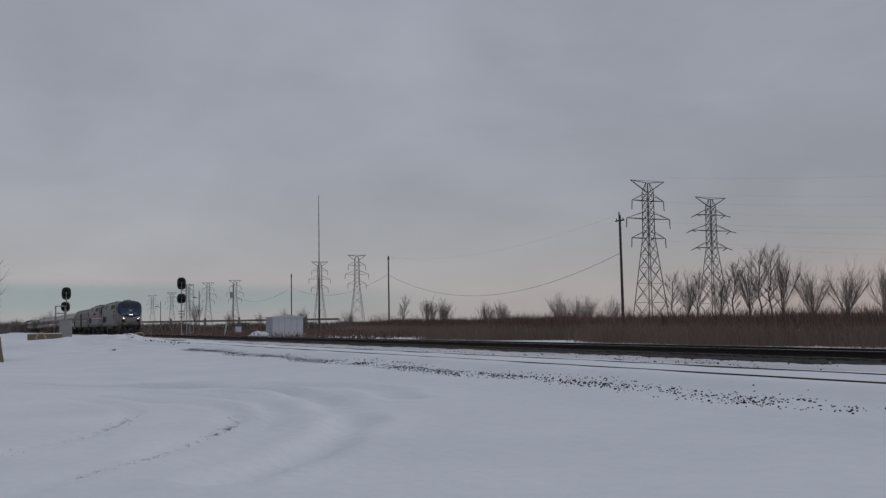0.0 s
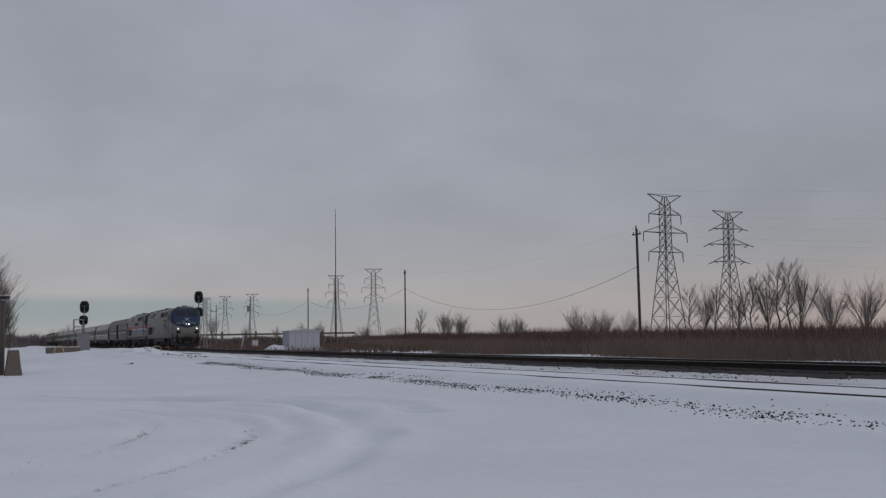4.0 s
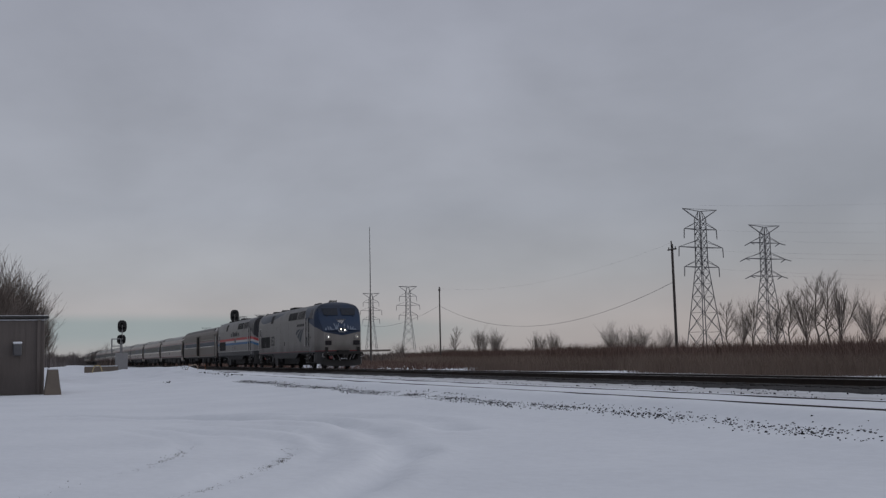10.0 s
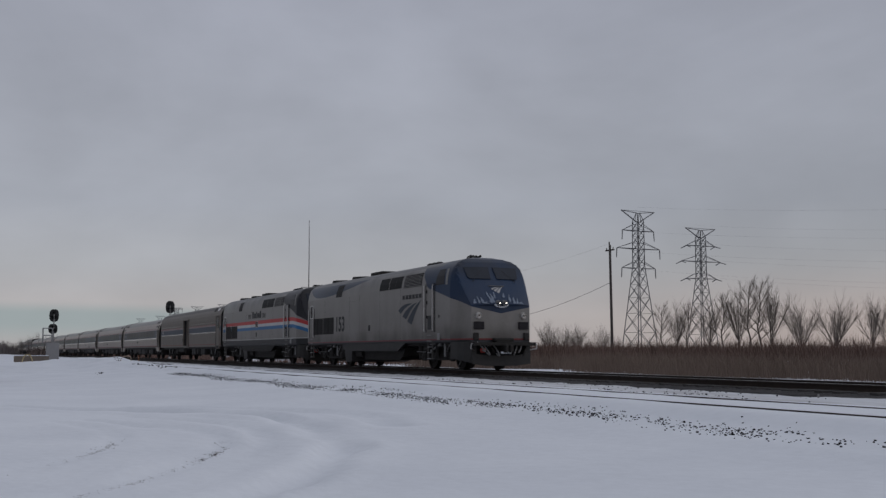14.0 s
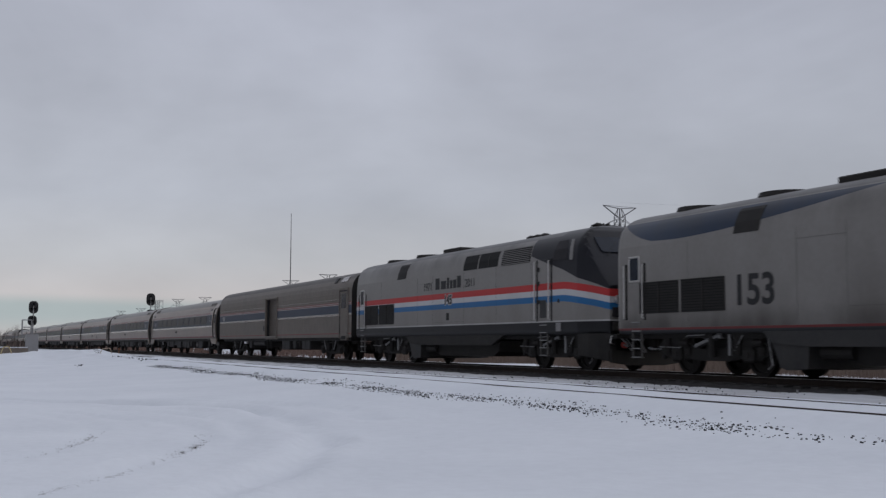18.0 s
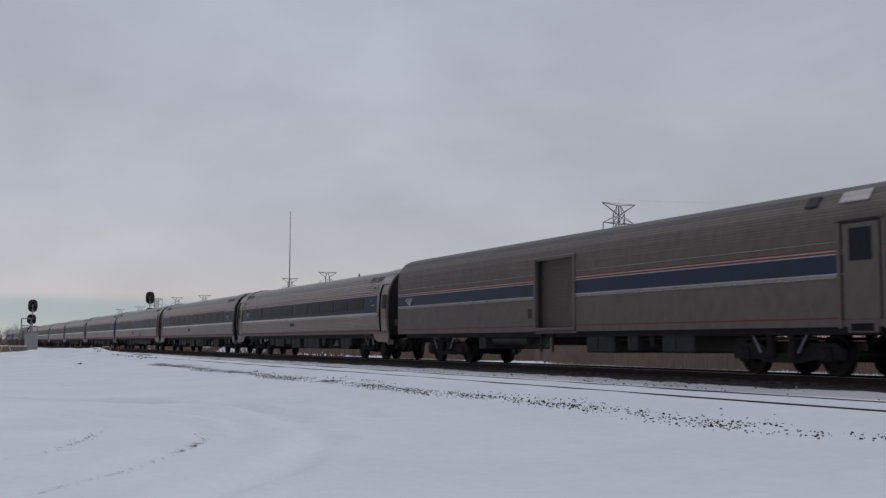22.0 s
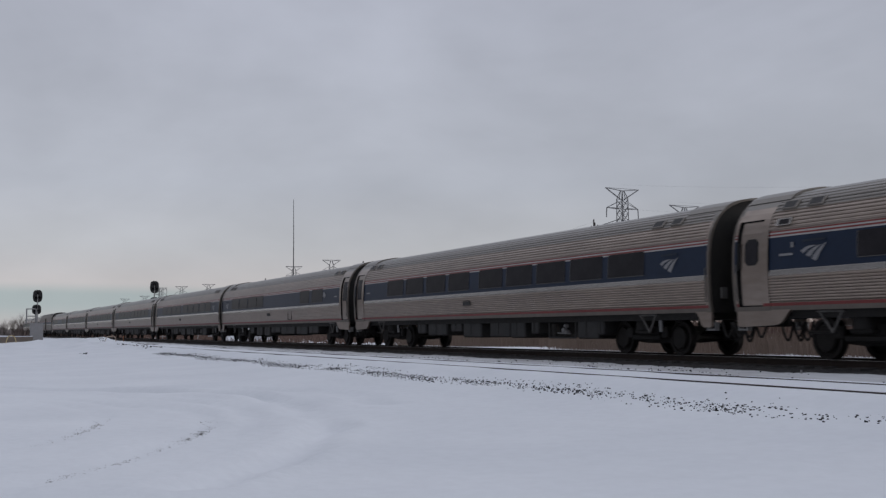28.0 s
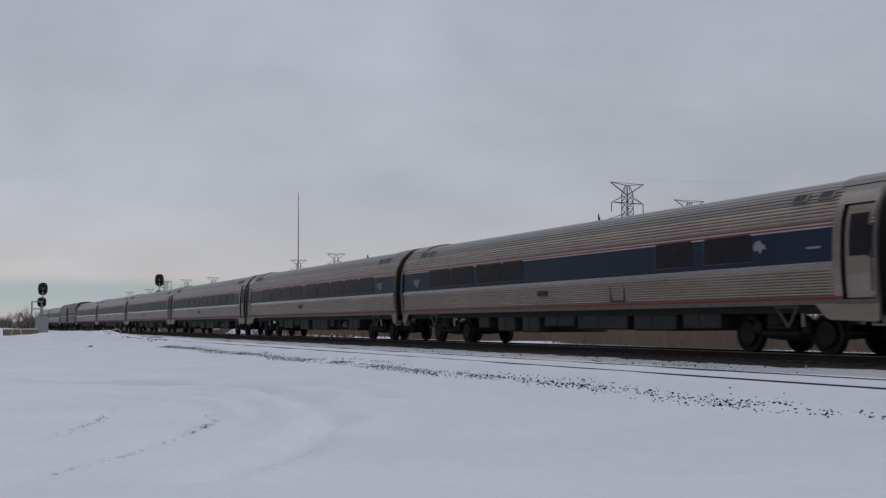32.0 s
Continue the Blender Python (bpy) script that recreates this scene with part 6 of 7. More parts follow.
def yellow_frame():
    t = thing("tube_frame", (-109.7, 5.6, -0.5), 86, "bent yellow tube frame leaning against a concrete barrier", "guard frame")
    bm = B()
    pts = [(-0.5, 0), (-0.4, 0.5), (-0.25, 0.85), (0.0, 0.92), (0.25, 0.85), (0.4, 0.5), (0.5, 0)]
    for a, b in zip(pts, pts[1:]):
        tube(bm, (a[0], 0, a[1]), (b[0], 0, b[1]), 0.05, 0.05, 8)
    part("tube", bm, M["yellow"], t)


yellow_frame()


def track_end():
    t = thing("track_end_hoop", (-81.2, 10.75, -0.25), 0, "bent faded tube hoop at the end of the siding", "track marker")
    bm = B()
    pts = [(-0.42, -0.2), (-0.36, 0.42), (-0.24, 0.60), (0.22, 0.66), (0.34, 0.5), (0.38, -0.2)]
    for a, b in zip(pts, pts[1:]):
        tube(bm, (0, a[0], a[1]), (0, b[0], b[1]), 0.024, 0.024, 8)
    part("tube", bm, M["faded"], t)
    s = thing("marker_stake", (-81.0, 11.6, -0.25), 0, "thin orange marker stake in the snow", "stake")
    bm = B()
    box(bm, (0, 0, 0.35), (0.02, 0.035, 0.66))
    part("stake", bm, M["orange"], s)
    s = thing("marker_stake", (-17.3, 15.75, -0.25), 0, "short pale stake beside the gravel bed", "stake")
    bm = B()
    box(bm, (0, 0, 0.045), (0.03, 0.03, 0.11))
    part("stake", bm, M["case"], s)


track_end()


def hut():
    t = thing("signal_hut", (-104.5, 27.6, -0.47), 0, "pale grey steel signal hut with a low pitched roof", "hut")
    bm = B()
    box(bm, (0, 0, 1.0), (2.6, 3.0, 2.0), 0.01)
    part("wall", bm, M["hut"], t)
    bm = B()
    prism(bm, [(-1.6, 1.98), (-1.6, 2.06), (0, 2.28), (1.6, 2.06), (1.6, 1.98)], -1.4, 1.4, "x")
    part("roof", bm, M["hut"], t)
    for y in (-0.9, -0.3, 0.3, 0.9):
        bm = B()
        box(bm, (1.305, y, 1.0), (0.015, 0.03, 1.95))
        part("panel_seam", bm, M["case"], t)
    bm = B()
    box(bm, (0.2, -1.505, 0.95), (0.95, 0.02, 1.85), 0.005)
    d = part("door", bm, M["hut"], t)
    bm = B()
    box(bm, (0.55, -1.53, 0.95), (0.05, 0.04, 0.14))
    part("handle", bm, M["galv"], d)


hut()


def trackside_bits():
    x, y, z = spot(12.45, 150)
    t = thing("trackside_cabinet", (x, y, z), 0, "small white trackside cabinet beyond the line", "cabinet")
    bm = B()
    box(bm, (0, 0, 0.8), (0.6, 0.75, 0.8), 0.03)
    part("box", bm, M["hut"], t)
    for e in (-0.25, 0.25):
        bm = B()
        box(bm, (0, e, 0.2), (0.08, 0.08, 0.4))
        part("stand_leg", bm, M["galv"], t)
    x, y, z = spot(11.75, 140)
    t = thing("leaning_post", (x, y, z), 0, "short pale post leaning beside the line", "post")
    bm = B()
    tube(bm, (0, 0, 0), (0, 0.3, 1.6), 0.09, 0.09, 6)
    part("post", bm, M["white"], t)
    t = thing("snow_pile", (-104.5, 25.2, -0.5), 0, "pile of ploughed snow beside the hut", "snow pile")
    bm = B()
    bmesh.ops.create_icosphere(bm, subdivisions=3, radius=1.0)
    for v in bm.verts:
        k = 1 + 0.25 * noise.noise((v.co.x * 2, v.co.y * 2, v.co.z * 2))
        v.co = Vector((v.co.x * 1.6 * k, v.co.y * 1.2 * k, max(-0.1, v.co.z * 0.75 * k)))
    part("snow", bm, M["snow"], t, smooth=True)


trackside_bits()


def shed():
    t = thing("utility_shed", (-46.0, 0.36, -0.50), 3, "dark brown-grey utility shed with a flat roof edged in snow", "shed")
    W, D, H = 4.6, 4.0, 2.98
    bm = B()
    box(bm, (-D / 2, -W / 2, H / 2), (D, W, H), 0.02)
    part("wall", bm, M["shed"], t)
    rib = sub("cladding_rib", box(B(), (0, 0, 0), (0.012, 0.012, H - 0.1)), M["shed"], t, (0.002, -0.1, H / 2))
    for i in range(1, 23):
        share("cladding_rib", rib, t, (0.002, -0.1 - i * 0.2, H / 2))
    bm = B()
    box(bm, (-D / 2, -W / 2, H + 0.04), (D + 0.3, W + 0.3, 0.10), 0.02)
    part("roof", bm, M["skirt"], t)
    bm = B()
    box(bm, (-D / 2, -W / 2, H + 0.098), (D + 0.2, W + 0.2, 0.02), 0.008)
    box(bm, (0.05, -W / 2, H - 0.07), (0.06, W, 0.02))
    part("roof_snow", bm, M["snow"], t)
    bm = B()
    box(bm, (0.12, -1.0, 1.75), (0.25, 0.32, 0.45), 0.04)
    w = part("meter_box", bm, M["pylon"], t, "grey meter box topped with snow")
    bm = B()
    box(bm, (0.12, -1.0, 2.02), (0.26, 0.34, 0.09), 0.03)
    part("snow_cap", bm, M["snow"], w)
    bm = B()
    box(bm, (0.35, -2.3, 0.75), (0.6, 0.9, 0.9), 0.05)
    a = part("wall_unit", bm, M["black"], t)
    bm = B()
    box(bm, (0.35, -2.3, 1.27), (0.62, 0.95, 0.22), 0.08)
    part("snow_cap", bm, M["snow"], a)
    bm = B()
    tube(bm, (0.02, -2.1, 1.62), (0.25, -2.1, 1.55), 0.09, 0.12, 10)
    part("wall_lamp", bm, M["white"], t)
    bm = B()
    box(bm, (0.04, -0.22, 1.5), (0.08, 0.12, 3.0))
    part("corner_trim", bm, M["shed"], t)


shed()


# ---- poles, wires, pylons ----
def wood_pole(x, h, double=False, lean=0.0, arms=1, whip=0.0, r=0.13):
    t = thing("utility_pole", (x, 54.6, -0.6), 0, "weathered wooden utility pole" + (", doubled" if double else " in the reeds"), "utility pole", "pole line")
    for dx in ((-0.09, 0.09) if double else (0,)):
        bm = B()
        tube(bm, (dx, 0, 0), (dx + lean * h, 0, h + (0.3 if dx < 0 else 0)), r, r * 0.7, 8)
        part("post", bm, M["pole"], t)
    for i in range(arms):
        bm = B()
        z = h - 0.5 - i * 1.1
        box(bm, (lean * z, 0, z), (1.4 if double else 0.7, 0.12, 0.12))
        for e in (-0.55, 0.55):
            tube(bm, (lean * z + e * (1 if double else 0.5), 0, z), (lean * z + e * (1 if double else 0.5), 0, z + 0.25), 0.05, 0.04, 6)
        part("crossarm", bm, M["pole"], t)
    if whip:
        bm = B()
        tube(bm, (0, 0, h - 1.2), (0.1, 0, h + whip * 0.5), 0.11, 0.08, 6)
        tube(bm, (0.1, 0, h + whip * 0.5), (0.0, 0, h + whip), 0.08, 0.045, 6)
        part("whip_mast", bm, M["wire"], t, "thin tall mast")
    return t


wood_pole(-86.3, 11.1, True, -0.018, r=0.09)
wood_pole(-148.4, 11.2, False, -0.004)
wood_pole(-201.5, 11.1, False, 0)
far_pole = wood_pole(-252.5, 11.0, False, 0)
bm = B()
tube(bm, (0, -0.4, 8.0), (0, -0.4, 9.3), 0.32, 0.32, 12)
part("transformer_can", bm, M["case"], far_pole, "grey pole-mounted transformer can")
for px_, ph in ((-294.6, 10.9), (-361.0, 9.8)):
    lamp_pole = wood_pole(px_, ph, False, 0, 0)
    bm = B()
    tube(bm, (0, 0, ph - 1.9), (0.1, -1.0, ph - 1.6), 0.06, 0.05, 6)
    part("lamp_arm", bm, M["pole"], lamp_pole)
    bm = B()
    box(bm, (0.1, -1.35, ph - 1.6), (0.4, 0.8, 0.22), 0.05)
    part("lamp_head", bm, M["signal"], lamp_pole)
wood_pole(-183.3, 9.6, False, 0, 0, 14.4, 0.2)


def cable(name, a, b, sag, r, label, group="wires"):
    bm = B()
    a, b = Vector(a), Vector(b)
    n = 18
    p = [a.lerp(b, i / n) - Vector((0, 0, 4 * sag * (i / n) * (1 - i / n))) for i in range(n + 1)]
    for u, v in zip(p, p[1:]):
        tube(bm, u, v, r, r, 4, caps=False)
    ob = link(name, bm, M["wire"])
    return tagged(ob, label, "wire", group)


cable("overhead_cable", (-86.3, 54.5, 7.0), (-148.4, 54.5, 7.9), 3.5, 0.019, "thick black cable sagging between two poles")
cable("overhead_cable", (-148.4, 54.5, 7.9), (-201.5, 54.5, 8.0), 2.2, 0.018, "thick black cable sagging between two poles")
cable("overhead_cable", (-201.5, 54.5, 8.0), (-252.5, 54.5, 8.0), 2.0, 0.018, "thick black cable sagging between two poles")
cable("overhead_wire", (-86.3, 54.5, 10.6), (-148.4, 54.5, 10.4), 1.6, 0.004, "thin wire sagging between two poles")


def pylon(theta, d, H=40.5, turn=0.0, flags=False):
    thin = 0.9 if d < 400 else (0.65 if d < 800 else 0.55)
    t = thing("lattice_pylon", spot(theta, d, -0.6), -theta + turn, "grey steel lattice transmission pylon with three pairs of arms", "pylon", "pylons")
    near = d < 400
    wide = 1.19 if near else 1.0
    r0, waist, r1 = (3.65, 1.17, 1.08) if near else (3.9, 1.25, 1.15)
    zw = H * 0.62

    def half(z):
        return r0 + (waist - r0) * z / zw if z < zw else waist + (r1 - waist) * (z - zw) / (H - zw)
    w = 0.15 * thin
    for sx in (-1, 1):
        for sy in (-1, 1):
            bm = B()
            for z0, z1 in ((0, zw), (zw, H * 0.93)):
                tube(bm, (sx * half(z0), sy * half(z0), z0), (sx * half(z1), sy * half(z1), z1), w, w * 0.8, 4)
            part("leg", bm, M["pylon"], t)
    bm = B()
    levels, z = [0.0], 0.0
    while z < H * 0.9:
        z += max(2.0, half(z) * 1.75)
        levels.append(min(z, H * 0.93))
    for z0, z1 in zip(levels, levels[1:]):
        a, b = half(z0), half(z1)
        for s in (-1, 1):
            for p, q in (((-a, s * a, z0), (b, s * b, z1)), ((a, s * a, z0), (-b, s * b, z1)), ((s * a, -a, z0), (s * b, b, z1)), ((s * a, a, z0), (s * b, -b, z1))):
                tube(bm, p, q, 0.095 * thin, 0.095 * thin, 3, caps=False)
            tube(bm, (-b, s * b, z1), (b, s * b, z1), 0.07, 0.07, 3, caps=False)
    part("bracing", bm, M["pylon"], t)
    for zf, arm in ((0.60, 5.0 * wide), (0.735, 6.4 * wide), (0.86, 4.7 * wide)):
        zz = zf * H
        for s in (-1, 1):
            bm = B()
            for e in (-0.7, 0.7):
                tube(bm, (e, s * half(zz), zz), (0, s * arm, zz + 0.1), 0.18 * thin, 0.15 * thin, 4)
                tube(bm, (e, s * half(zz), zz + 2.0), (0, s * arm, zz + 0.1), 0.08, 0.08, 4)
            part("crossarm", bm, M["pylon"], t)
        for s in (-1, 1):
            bm = B()
            if flags:
                tube(bm, (0, s * arm, zz), (2.3, s * (arm + 0.3), zz - 0.7), 0.16, 0.12, 6)
                tube(bm, (0, s * arm, zz), (-2.3, s * (arm + 0.3), zz - 0.7), 0.16, 0.12, 6)
            else:
                tube(bm, (0, s * arm, zz), (0, s * (arm + 0.15), zz - 2.6), 0.14, 0.12, 6)
            part("insulator_string", bm, M["pylon"], t)
    bm = B()
    for sx in (-1, 1):
        for sy in (-1, 1):
            tube(bm, (sx * r1, sy * r1, H * 0.93), (sx * 0.35, sy * 0.35, H * 0.985), 0.11, 0.09, 4)
    for s in (-1, 1):
        tube(bm, (0, s * r1 * 0.6, H * 0.925), (0, s * 5.0 * wide, H), 0.19, 0.15, 4)
        tube(bm, (0, s * 0.2, H * 0.985), (0, s * 5.0 * wide, H), 0.14, 0.12, 4)
        tube(bm, (0, s * r1, H * 0.93), (0, s * 0.5, H * 0.99), 0.1, 0.08, 4)
    tube(bm, (0, -5.0 * wide, H), (0, 5.0 * wide, H), 0.07 if d < 400 else 0.14, 0.07 if d < 400 else 0.14, 4)
    part("earth_wire_arm", bm, M["pylon"], t)


for th, d, fl in ((33.72, 309, False), (36.85, 352, True), (18.55, 600, False), (16.62, 660, False), (12.3, 880, False), (10.95, 925, False), (9.9, 955, False), (9.15, 1150, False), (8.2, 1250, False)):
    pylon(th, d, H=(40.2 if d < 330 else 39.6 if d < 400 else 39.4) if d < 800 else (37.9 if d < 1000 else 37.0), flags=fl, turn=40 if d < 400 else 10)
# lines run on from the two nearest pylons, out of sight to the right
for th, d, hs in ((33.68, 306, (23.0, 28.0, 33.5, 40.3)), (36.55, 354, (24.0, 29.5, 34.5, 40.3))):
    x, y, _ = spot(th, d)
    for z in hs:
        cable("power_line", (x, y, z), (x + 260, y + 120, z), 9, 0.010, "thin power line far above the reeds", "power lines")


def viaduct():
    t = thing("distant_viaduct", (0, 0, 0), 0, "long pale concrete viaduct parapet on the horizon with dark lamp heads", "viaduct")
    pts = [Vector(spot(4 + i * 1.7, 640 - 8 * i, 0)) for i in range(9)]
    for i, (a, b) in enumerate(zip(pts, pts[1:])):
        bm = B()
        n = Vector((0, 0, 1)).cross(b - a).normalized() * 0.4
        q = [a - n, b - n, b + n, a + n]
        lo = [bm.verts.new((v.x, v.y, 3.5)) for v in q]
        hi = [bm.verts.new((v.x, v.y, 4.5)) for v in q]
        for k in range(4):
            bm.faces.new((lo[k], lo[(k + 1) % 4], hi[(k + 1) % 4], hi[k]))
        bm.faces.new(lo[::-1])
        bm.faces.new(hi)
        part("parapet", bm, M["concrete"], t)
        bm = B()
        tube(bm, (a.x, a.y, -0.5), (a.x, a.y, 3.5), 0.7, 0.7, 8)
        part("pier", bm, M["concrete"], t)
        bm = B()
        box(bm, (a.x, a.y, 5.1), (0.6, 0.9, 1.2), 0.1)
        part("lamp_head", bm, M["signal"], t)


viaduct()


# ---- trees and brush ----
def shoot(p, d, length, r, level, rng, out):
    """A limb in short runs that bends upward, with long finer shoots along it; out takes (from, to, radii, level)."""
    n = (2, 3, 5)[level]
    q, k = p.copy(), d.copy()
    for i in range(n):
        k = (k + Vector((rng.uniform(-1, 1), rng.uniform(-1, 1), rng.uniform(-0.2, 1.2))) * 0.09).normalized()
        e = q + k * (length / n)
        r2 = r * (1 - 0.75 / n)
        out.append((q.copy(), e.copy(), r, r2, level))
        if level and (i or level == 1):
            for _ in range(3 if level == 2 else 2):
                side = Vector((rng.uniform(-1, 1), rng.uniform(-1, 1), rng.uniform(-0.2, 0.5))).normalized()
                s = (k + side * rng.uniform(0.40, 0.75)).normalized()
                shoot(q.lerp(e, rng.random()), s, length * rng.uniform(0.34, 0.60) * (1.2 - 0.6 * i / n), max(r2 * 0.42, 0.007), level - 1, rng, out)
        q, r = e, r2


def bare_tree(name, seed, h, limbs=7, fork=0.25, wide=0.7, stems=1, label="leafless tree with a fan of fine upright twigs", fat=1.0):
    """A short trunk (or several) that forks into a fan of long straight limbs."""
    rng = random.Random(seed)
    segs = []
    for s in range(stems):
        base = Vector((rng.uniform(-1, 1) * 0.9 * (stems - 1), rng.uniform(-1, 1) * 0.9 * (stems - 1), -0.2))
        top = base + Vector((rng.uniform(-0.3, 0.3), rng.uniform(-0.3, 0.3), h * fork * rng.uniform(0.8, 1.2)))
        segs.append((base, top, 0.017 * h, 0.012 * h, 3))
        for i in range(limbs):
            az, tip = rng.uniform(0, 6.283), wide * math.sqrt((i + 0.5 * rng.random()) / limbs)
            d = Vector((math.cos(az) * tip, math.sin(az) * tip, 1)).normalized()
            at = base.lerp(top, rng.uniform(0.6, 1.0)) if i else top
            shoot(at, d, (h - at.z) * rng.uniform(0.66, 0.95) * (1 - 0.22 * tip), 0.0065 * h, 2, rng, segs)
    k = h / max(s[1].z for s in segs)
    t = thing(name, label=label, category="tree", group="bare trees")
    bm, bt = B(), B()
    for p, q, r1, r2, lv in segs:
        tube(bm if lv >= 2 else bt, p * k, q * k, r1 * k * (fat if lv < 2 else 1), r2 * k * (fat if lv < 2 else 1), 5 if lv == 3 else 3, caps=False)
    part("trunk", bm, M["bark"], t)
    part("crown", bt, M["twig"], t)
    return t


def crown_tree(name, seed, h, limbs=12, start=0.22, spread=0.42, label="leafless tree with a rounded crown of fine twigs"):
    """A leader with limbs all the way up: the longest in the middle, so that the crown is round."""
    rng = random.Random(seed)
    segs, p, r = [], Vector((0, 0, -0.2)), 0.016 * h
    stem = [p]
    for i in range(6):
        q = p + Vector((rng.uniform(-0.03, 0.03) * h, rng.uniform(-0.03, 0.03) * h, 0.135 * h))
        segs.append((p, q, r, r * 0.8, 3))
        stem.append(q)
        p, r = q, r * 0.8
    for i in range(limbs):
        u = (i + rng.random()) / limbs
        z = (start / 0.8 + (1 - start / 0.8) * u) * 6
        k = min(5, int(z))
        at = stem[k].lerp(stem[k + 1], z - k)
        az = i * 2.4 + rng.uniform(-0.5, 0.5)
        d = Vector((math.cos(az), math.sin(az), 0.75 + 0.9 * u)).normalized()
        shoot(at, d, h * spread * (0.55 + 0.45 * math.sin(math.pi * (0.3 + 0.6 * u))) * rng.uniform(0.8, 1.15), 0.0062 * h * (1.1 - 0.5 * u), 2, rng, segs)
    k = h / max(s[1].z for s in segs)
    t = thing(name, label=label, category="tree", group="bare trees")
    bm, bt = B(), B()
    for a, b, r1, r2, lv in segs:
        tube(bm if lv >= 2 else bt, a * k, b * k, r1 * k, r2 * k, 5 if lv == 3 else 3, caps=False)
    part("trunk", bm, M["bark"], t)
    part("crown", bt, M["twig"], t)
    return t


TREES = [bare_tree("bare_tree", 3, 10, 11, 0.30, 0.55, fat=1.35), crown_tree("bare_tree", 8, 10, 14, 0.24, 0.26, "leafless slender tree with steep fine twigs"), bare_tree("bare_tree", 21, 10, 15, 0.27, 0.88, 1, "leafless spreading tree with a wide round crown", 1.4),
         bare_tree("bare_tree", 44, 10, 24, 0.08, 0.42, 1, "leafless upright tree with dense fine twigs", 2.3),
         bare_tree("bare_shrub", 30, 10, 7, 0.04, 1.1, 3, "leafless many-stemmed shrub among the reeds"),
         bare_tree("bare_tree", 51, 10, 9, 0.20, 0.55, 1, "leafless round-crowned tree standing far off in the flats", 1.5),
         bare_tree("bare_tree", 57, 10, 10, 0.15, 0.80, 1, "leafless round-crowned tree standing far off in the flats", 1.5)]
PLANTED = set()


def plant(theta, d, h, k):
    x, y, z = spot(theta, d, -0.55)
    rng = random.Random(int(theta * 100) + k)
    m = pose(x, y, z, 0, 0, rng.uniform(0, 360))
    if k in PLANTED:
        ob = copy_thing(TREES[k], m)
    else:
        # the first of a kind is planted itself
        ob = TREES[k]
        ob.matrix_basis = m
        PLANTED.add(k)
    ob.scale = (h / 10,) * 3
    return ob


for th, d, h, k in ((34.9, 165, 9.0, 1), (35.6, 170, 9.7, 0), (36.2, 168, 9.3, 1), (37.2, 166, 9.9, 0), (38.0, 170, 10.8, 1), (38.6, 168, 11.5, 0), (39.2, 166, 12.7, 1), (39.8, 170, 12.9, 1),
                    (40.2, 165, 12.0, 0), (41.6, 160, 10.4, 2), (43.2, 165, 10.8, 2), (44.9, 162, 9.7, 0), (45.8, 165, 10.2, 2), (47.4, 170, 9.5, 1),
                    (2.6, 330, 5.5, 6), (3.0, 340, 6.5, 5), (3.4, 350, 7.4, 6), (3.8, 345, 7.0, 5), (4.2, 360, 6.8, 6), (4.7, 350, 6.0, 5), (29.1, 190, 7.0, 6), (29.45, 192, 6.0, 4), (30.0, 187, 6.1, 6), (30.4, 190, 6.3, 6), (30.75, 188, 5.9, 4), (31.7, 195, 6.2, 6), (32.2, 200, 5.0, 4),
                    (22.2, 262, 8.8, 5), (22.42, 264, 8.0, 5), (22.95, 262, 8.0, 6), (23.15, 266, 7.2, 6), (21.05, 280, 9.2, 1), (20.85, 282, 7.0, 1), (21.5, 300, 4.9, 4), (25.15, 300, 8.0, 6), (25.4, 302, 7.2, 5), (25.95, 300, 8.2, 6), (26.2, 303, 7.0, 6),
                    (17.9, 330, 6.3, 4), (18.2, 332, 6.0, 6), (19.5, 300, 5.0, 4), (20.0, 300, 5.6, 4), (20.3, 302, 4.8, 4), (15.85, 400, 8.6, 6), (15.6, 402, 7.2, 5), (14.8, 420, 8.6, 6), (13.6, 450, 7.5, 6), (10.3, 380, 11.5, 5), (12.0, 420, 7.6, 6),
                    (-0.75, 80, 7.9, 3), (-0.35, 81, 6.4, 3), (-0.05, 82, 5.0, 3), (-1.1, 78, 8.4, 3), (-1.6, 80, 8.8, 3), (-2.1, 76, 9.0, 3), (-2.8, 79, 9.4, 3), (-1.9, 84, 8.8, 3), (-3.9, 77, 9.6, 3), (-1.4, 83, 6.8, 3), (-5.2, 78, 9.8, 3), (-3.4, 80, 9.8, 3), (-4.6, 82, 9.6, 3), (-6.0, 82, 10.5, 3), (0.05, 92, 6.0, 1), (0.55, 98, 5.4, 1), (-7.4, 84, 10.0, 3)):
    plant(th, d, h, k)


